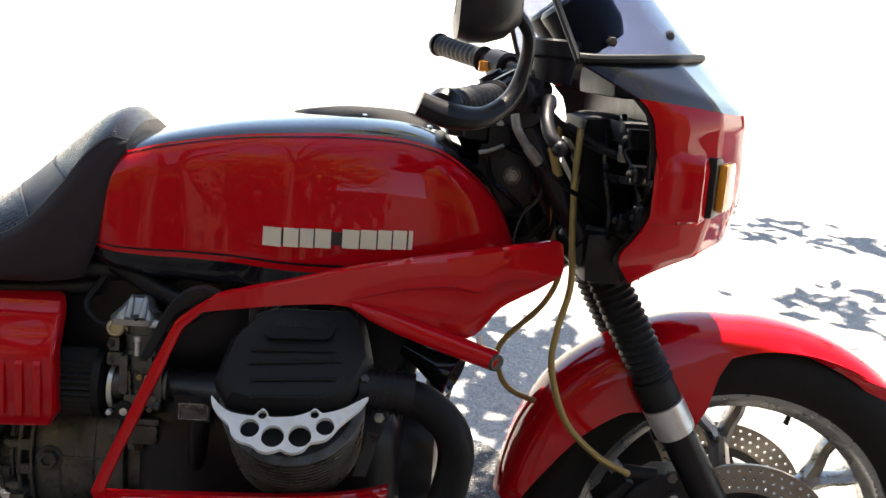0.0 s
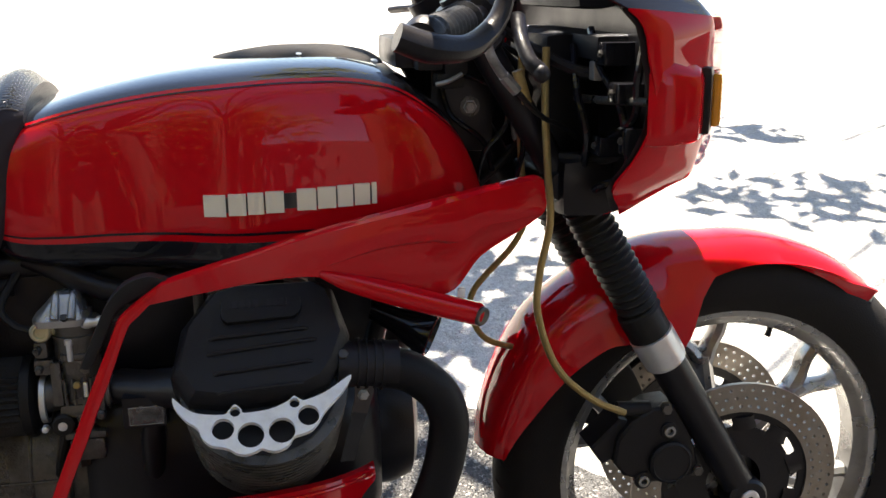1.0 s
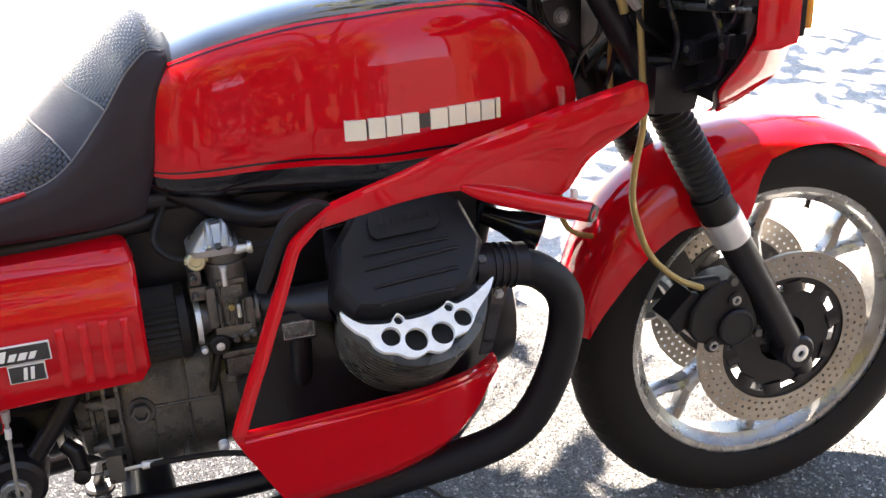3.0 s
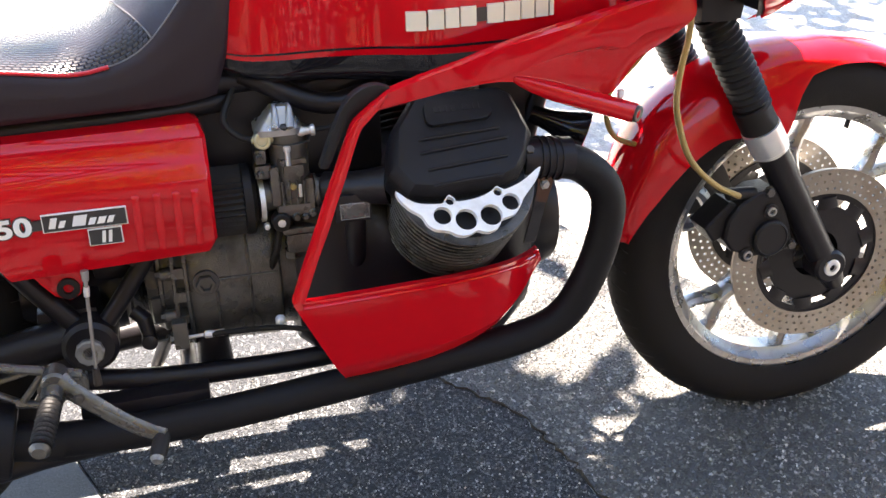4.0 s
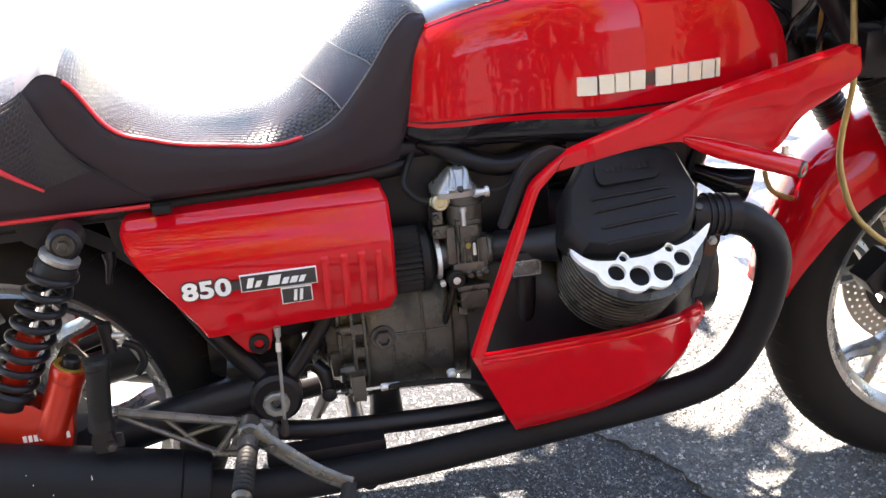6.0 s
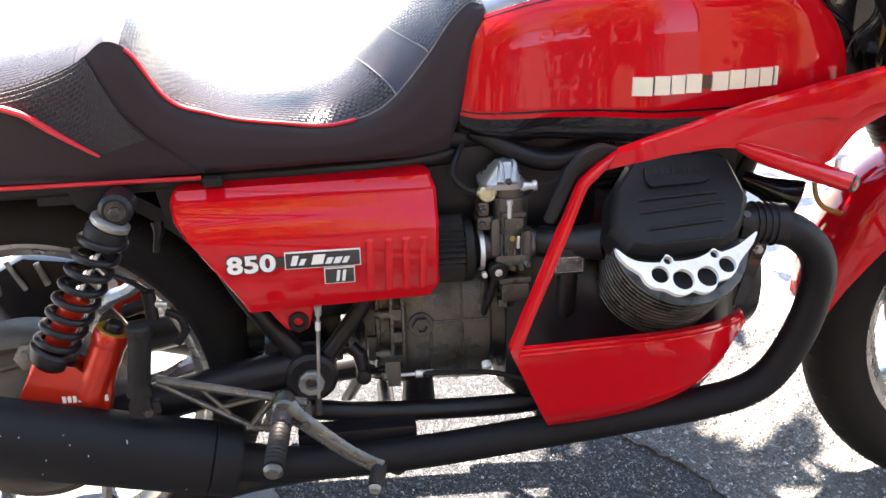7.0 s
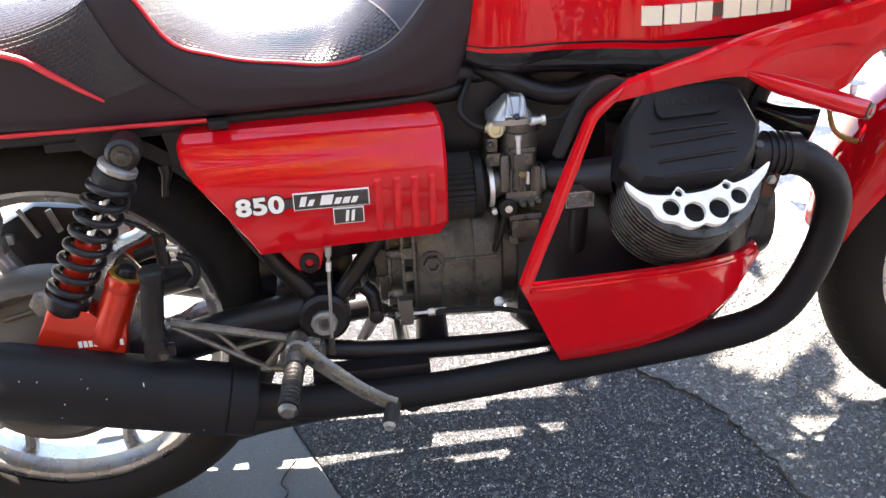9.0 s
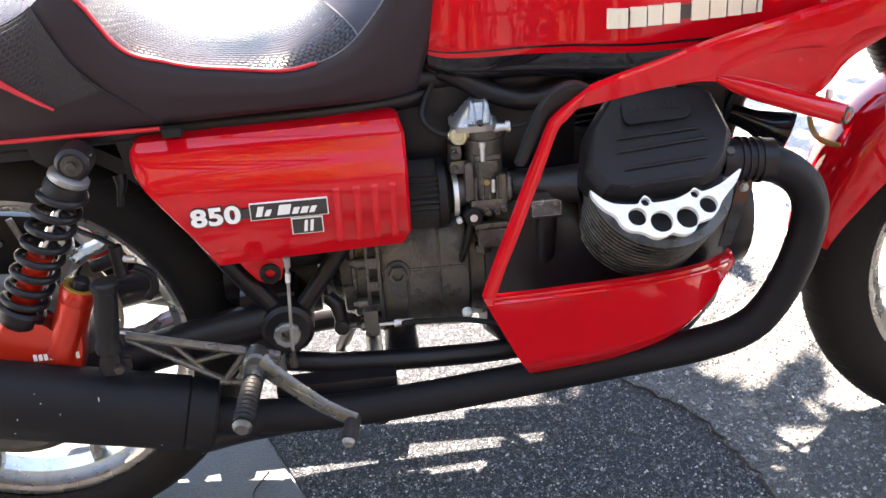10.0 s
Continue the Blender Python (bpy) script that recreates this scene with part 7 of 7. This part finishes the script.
one("brake_hose", RUBBER, union, tube, curve([(0.184, -0.126, 0.52), (0.160, -0.11, 0.528), (0.130, -0.09, 0.535), (0.10, -0.07, 0.56)], 6), 0.0035, seg=8)
one("hose_fitting", RUBBER, union, tube, curve([(0.204, -0.128, 0.490), (0.222, -0.130, 0.480), (0.226, -0.132, 0.460), (0.215, -0.134, 0.445)], 6), 0.0055, seg=14)
bm = bmesh.new()
plate(bm, [(0.100, 0.662), (0.160, 0.662), (0.150, 0.640), (0.128, 0.626), (0.108, 0.640)], -0.118, -0.110, 0.002)
part("seat_gusset", bm, BLACK_SATIN, bike)
bm = bmesh.new()
tube(bm, curve([(0.206, -0.116, 0.612), (0.207, -0.120, 0.600), (0.203, -0.122, 0.586), (0.201, -0.122, 0.573)], 4), [0.009, 0.007, 0.0042, 0.0042], seg=10)
part("hook_stud", bm, BLACK_SATIN, bike)
# horn behind the fairing spar and the flat stay beside the exhaust port
for s in (-1, 1):
    bm = bmesh.new()
    lathe(bm, (1.035, s * 0.105, 0.606), (0.75, s * 0.35, -0.30), [(-0.03, 0.012), (0, 0.016), (0.025, 0.024), (0.045, 0.031), (0.050, 0.031), (0.051, 0.027), (0.040, 0.020)], seg=24)
    part("horn", bm, BLACK_GLOSS, bike, "glossy black horn")
    bm = bmesh.new()
    rings(bm, [[(x + a, s * (yy + b), z) for a, b in ((-w, 0), (w, 0), (w, 0.003), (-w, 0.003))] for x, yy, z, w in ((0.986, 0.212, 0.592, 0.014), (0.982, 0.220, 0.560, 0.010), (0.972, 0.222, 0.525, 0.008), (0.961, 0.222, 0.483, 0.008))])
    stay = part("fairing_strap", bm, BLACK_GLOSS, bike, "flat black fairing strap")
    hexbolt(stay, (0.981, s * 0.223, 0.561), (0, s, 0), 0.005, 0.005, CAST)
bm = bmesh.new()
foot = bike.matrix_world.inverted() @ Vector((0.44, 0.33, 0.012))
tube(bm, [(0.50, 0.13, 0.29), tuple(foot)], [0.013, 0.011], seg=12)
stand = part("side_stand", bm, BLACK_SATIN, bike, "black side stand")
bm = bmesh.new()
lathe(bm, tuple(foot + Vector((0, 0, -0.012))), (0, -math.sin(radians(LEAN)), math.cos(radians(LEAN))), [(0, 0.024), (0.004, 0.026), (0.008, 0.022)], seg=16)
part("stand_foot", bm, IRON, stand)

# ---- surroundings out of view: walls and trees added to shape reflections and shade ----
FENCE = material("brown_plaster", (0.15, 0.065, 0.035), 0.85, vary=0.3, scale=3, bump=0.3, bump_scale=60)
BARK = material("bark", (0.10, 0.075, 0.055), 0.9, vary=0.4, scale=12, bump=0.8, bump_scale=40)
LEAF = material("leaf", (0.07, 0.09, 0.020), 0.6, vary=0.5, scale=3)
_n, _l = LEAF.node_tree.nodes, LEAF.node_tree.links
_glow, _mix = _n.new("ShaderNodeBsdfTranslucent"), _n.new("ShaderNodeMixShader")
_glow.inputs["Color"].default_value = (0.34, 0.30, 0.04, 1)
_mix.inputs[0].default_value = 0.5
_l.new(_n["Principled BSDF"].outputs[0], _mix.inputs[1])
_l.new(_glow.outputs[0], _mix.inputs[2])
_l.new(_mix.outputs[0], _n["Material Output"].inputs["Surface"])
PALE_WALL = material("weathered_plaster", (0.10, 0.085, 0.085), 0.85, vary=0.2, scale=3, bump=0.3, bump_scale=60)
# walls never in view, added so the paint reflects dark sides and a sky gap
for name, x0, x1, z1, mat_, words in (("wall_south", -14, 0.3, 5.5, FENCE, "unseen plain brown wall added across the lane"),
                                      ("wall_low", 0.3, 3.4, 2.3, PALE_WALL, "unseen low grey wall added to leave sky for reflections"),
                                      ("wall_east", 3.4, 14, 6.5, FENCE, "unseen plain brown wall added beside the sky gap")):
    bm = bmesh.new()
    box(bm, (x0, -7.3, -0.05), (x1, -7.0, z1))
    tagged(part(name, bm, mat_), words, "wall", kind="structure")


def tree(x, y, seed):
    """A tree out of view, put there for its shade; its limbs reach towards the places that its clumps of leaves shade.
    """
    r = random.Random(seed)
    t = tagged(new("tree"), "unseen leafy tree added to shade the ground and motorcycle", "tree")
    bm = bmesh.new()
    tube(bm, curve([(x, y, -0.1), (x + 0.05, y, 1.2), (x - 0.05, y + 0.05, 2.6), (x - 0.2, y, 3.8)], 6), [0.2, 0.16, 0.13, 0.1], seg=12)
    clumps = []
    for gx, gy, size, count, h in SHADE:
        e = np.array((gx, gy, 0)) + np.array(SUN_TO) * (h / SUN_TO.z)
        z = r.uniform(1.9, 3.0)
        m_ = np.array((x - 0.1, y, z)) * 0.5 + e * 0.5 + np.array((0, 0.3, 0.3))
        tube(bm, curve([(x - 0.1, y, z), m_, e], 5), [0.016, 0.007, 0.003], seg=7)
        clumps.append((e, size, count if h > 4 else count // 2))
    for k in range(10):
        a = r.uniform(-1.6, 1.6)
        e = np.array((x + r.uniform(1.0, 2.6) * math.cos(a), y + r.uniform(1.0, 2.6) * math.sin(a), r.uniform(3.8, 5.6)))
        tube(bm, curve([(x - 0.1, y, 3.2), (np.array((x, y, 3.6)) + e) / 2, e], 5), [0.06, 0.04, 0.01], seg=7)
        clumps.append((e, 0.6, 500))
    part("trunk", bm, BARK, t)
    verts, faces = [], []
    for e, size, count in clumps:
        for _ in range(count):
            c = e + np.array([r.gauss(0, size), r.gauss(0, size * 0.6), r.gauss(0, size * 0.4)])
            s = r.uniform(0.03, 0.065) * (1.35 if e[2] < 4 else 1.0)
            u = np.array([r.uniform(-1, 1), r.uniform(-1, 1), r.uniform(-0.4, 0.4)])
            u /= np.linalg.norm(u) + 1e-9
            v = np.cross(u, [r.uniform(-0.5, 0.5), r.uniform(-0.5, 0.5), 1])
            v /= np.linalg.norm(v) + 1e-9
            i = len(verts)
            verts += [tuple(c - u * s), tuple(c + v * s * 0.45), tuple(c + u * s), tuple(c - v * s * 0.45)]
            faces.append((i, i + 1, i + 2, i + 3))
    me = bpy.data.meshes.new("crown")
    me.from_pydata(verts, [], faces)
    me.materials.append(LEAF)
    c = new("crown", me)
    c.parent = t
    return t


# leaf clumps set along the sun's line to shade chosen ground and footrest spots
SHADE = [(2.60, 2.65, 0.15, 70, 2.5), (2.90, 2.50, 0.12, 50, 2.6), (2.45, 1.85, 0.16, 70, 2.4), (2.75, 1.75, 0.14, 60, 2.5), (3.05, 1.85, 0.17, 80, 2.6), (3.05, 1.40, 0.17, 80, 2.5), (1.40, 1.15, 0.22, 220, 2.4),
         (1.50, 0.85, 0.15, 26, 2.4), (1.10, 0.55, 0.16, 40, 2.4), (1.10, 0.00, 0.10, 30, 2.4), (0.98, 0.20, 0.12, 90, 2.4), (0.94, 0.06, 0.08, 70, 2.3), (0.36, -0.52, 0.10, 130, 5.6), (0.50, -0.46, 0.08, 90, 5.4), (0.70, -0.52, 0.10, 120, 5.6), (0.88, -0.52, 0.09, 120, 5.5), (1.05, -0.50, 0.09, 90, 5.7),
         (1.10, 0.05, 0.07, 50, 2.4), (1.28, -0.28, 0.07, 70, 2.3), (1.16, -0.33, 0.06, 60, 2.3)]
SHADE += [(1.35, 1.36, 0.20, 220, 2.4), (1.28, 0.97, 0.15, 120, 2.4), (1.24, 0.74, 0.10, 30, 2.4)]
tree(6.6, 5.2, 3)

# an unseen tree added to darken the lane; sunlight comes through its gaps
rc_ = random.Random(21)
GAPS = [(0.9, -2.4, 0.75), (1.7, -3.0, 0.8), (0.1, -3.1, 0.7), (2.5, -2.2, 0.7), (-0.8, -2.4, 0.7), (1.0, -4.4, 0.8), (3.0, -4.0, 0.8)]
CANOPY = []
for k in range(110):
    c = (rc_.uniform(-3.5, 4.5), rc_.uniform(-5.5, -0.95), rc_.uniform(0.28, 0.45), 105, rc_.uniform(5.0, 6.6))
    if all(math.hypot(c[0] - x, c[1] - y) > r for x, y, r in GAPS):
        CANOPY.append(c)


def shade_tree(x, y, seed):
    """A broad tree out of view: a trunk, six boughs, twigs to each clump of leaves."""
    r = random.Random(seed)
    t = tagged(new("tree"), "unseen broad tree added to shade the lane", "tree")
    bm = bmesh.new()
    tube(bm, curve([(x, y, -0.1), (x + 0.06, y, 1.4), (x - 0.05, y + 0.08, 2.8), (x, y + 0.1, 4.2)], 6), [0.24, 0.19, 0.16, 0.13], seg=14)
    ends = [(np.array((c[0], c[1], 0)) + np.array(SUN_TO) * (c[4] / SUN_TO.z), c[2], c[3]) for c in CANOPY]
    boughs = {}
    for e in ends:
        boughs.setdefault((int((e[0][0] + 3.5) // 2.7), e[0][1] > -0.3), []).append(e)
    verts, faces = [], []
    for group in boughs.values():
        mid = sum(e[0] for e in group) / len(group)
        knee = (np.array((x, y + 0.1, 4.1)) + mid) / 2 + np.array((0, 0, 0.35))
        tube(bm, curve([(x, y + 0.1, 3.9), knee, mid], 6), [0.09, 0.06, 0.03], seg=9)
        for e, size, count in group:
            tube(bm, curve([mid, (mid + e) / 2 + np.array((0, 0, 0.1)), e], 4), [0.018, 0.010, 0.004], seg=6)
            for _ in range(count):
                c = e + np.array([r.gauss(0, size), r.gauss(0, size * 0.6), r.gauss(0, size * 0.4)])
                h = r.uniform(0.03, 0.065)
                u = np.array([r.uniform(-1, 1), r.uniform(-1, 1), r.uniform(-0.4, 0.4)])
                u /= np.linalg.norm(u) + 1e-9
                v = np.cross(u, [r.uniform(-0.5, 0.5), r.uniform(-0.5, 0.5), 1])
                v /= np.linalg.norm(v) + 1e-9
                i = len(verts)
                verts += [tuple(c - u * h), tuple(c + v * h * 0.45), tuple(c + u * h), tuple(c - v * h * 0.45)]
                faces.append((i, i + 1, i + 2, i + 3))
    part("trunk", bm, BARK, t)
    me = bpy.data.meshes.new("crown")
    me.from_pydata(verts, [], faces)
    me.materials.append(LEAF)
    new("crown", me).parent = t


shade_tree(-1.6, -5.6, 8)


def far_side_tree(x, y, h, seed):
    """A bushy tree added across the lane, seen only as a reflection in the paint."""
    r = random.Random(seed)
    t = tagged(new("tree"), "unseen bushy green tree added for its reflection in the paint", "tree")
    bm = bmesh.new()
    tube(bm, curve([(x, y, -0.1), (x + 0.1, y, h * 0.3), (x, y, h * 0.6)], 6), [0.22, 0.16, 0.08], seg=10)
    verts, faces = [], []
    for k in range(16):
        a, q = r.uniform(0, 2 * math.pi), r.uniform(0.4, 1.7)
        e = np.array((x + q * math.cos(a), y + 0.6 * q * math.sin(a), h * r.uniform(0.25, 0.95)))
        tube(bm, curve([(x, y, h * 0.3), ((x + e[0]) / 2, (y + e[1]) / 2, h * 0.15 + e[2] / 2), e], 4), [0.06, 0.04, 0.01], seg=6)
        for _ in range(260):
            c = e + np.array([r.gauss(0, 0.45), r.gauss(0, 0.4), r.gauss(0, 0.4)])
            s = r.uniform(0.07, 0.14)
            u = np.array([r.uniform(-1, 1), r.uniform(-1, 1), r.uniform(-0.6, 0.6)])
            u /= np.linalg.norm(u) + 1e-9
            v = np.cross(u, [r.uniform(-1, 1), r.uniform(-1, 1), 1])
            v /= np.linalg.norm(v) + 1e-9
            i = len(verts)
            verts += [tuple(c - u * s), tuple(c + v * s * 0.5), tuple(c + u * s), tuple(c - v * s * 0.5)]
            faces.append((i, i + 1, i + 2, i + 3))
    part("trunk", bm, BARK, t)
    me = bpy.data.meshes.new("crown")
    me.from_pydata(verts, [], faces)
    me.materials.append(LEAF)
    new("crown", me).parent = t


# added trees, placed where the tank and side cover mirror them
for x, y, h, seed in ((-7.5, -6.4, 6.5, 11), (-4.6, -6.2, 7.2, 12), (-0.7, -6.3, 7.6, 13), (5.6, -6.2, 7.5, 14), (7.4, -6.4, 6.4, 15)):
    far_side_tree(x, y, h, seed)
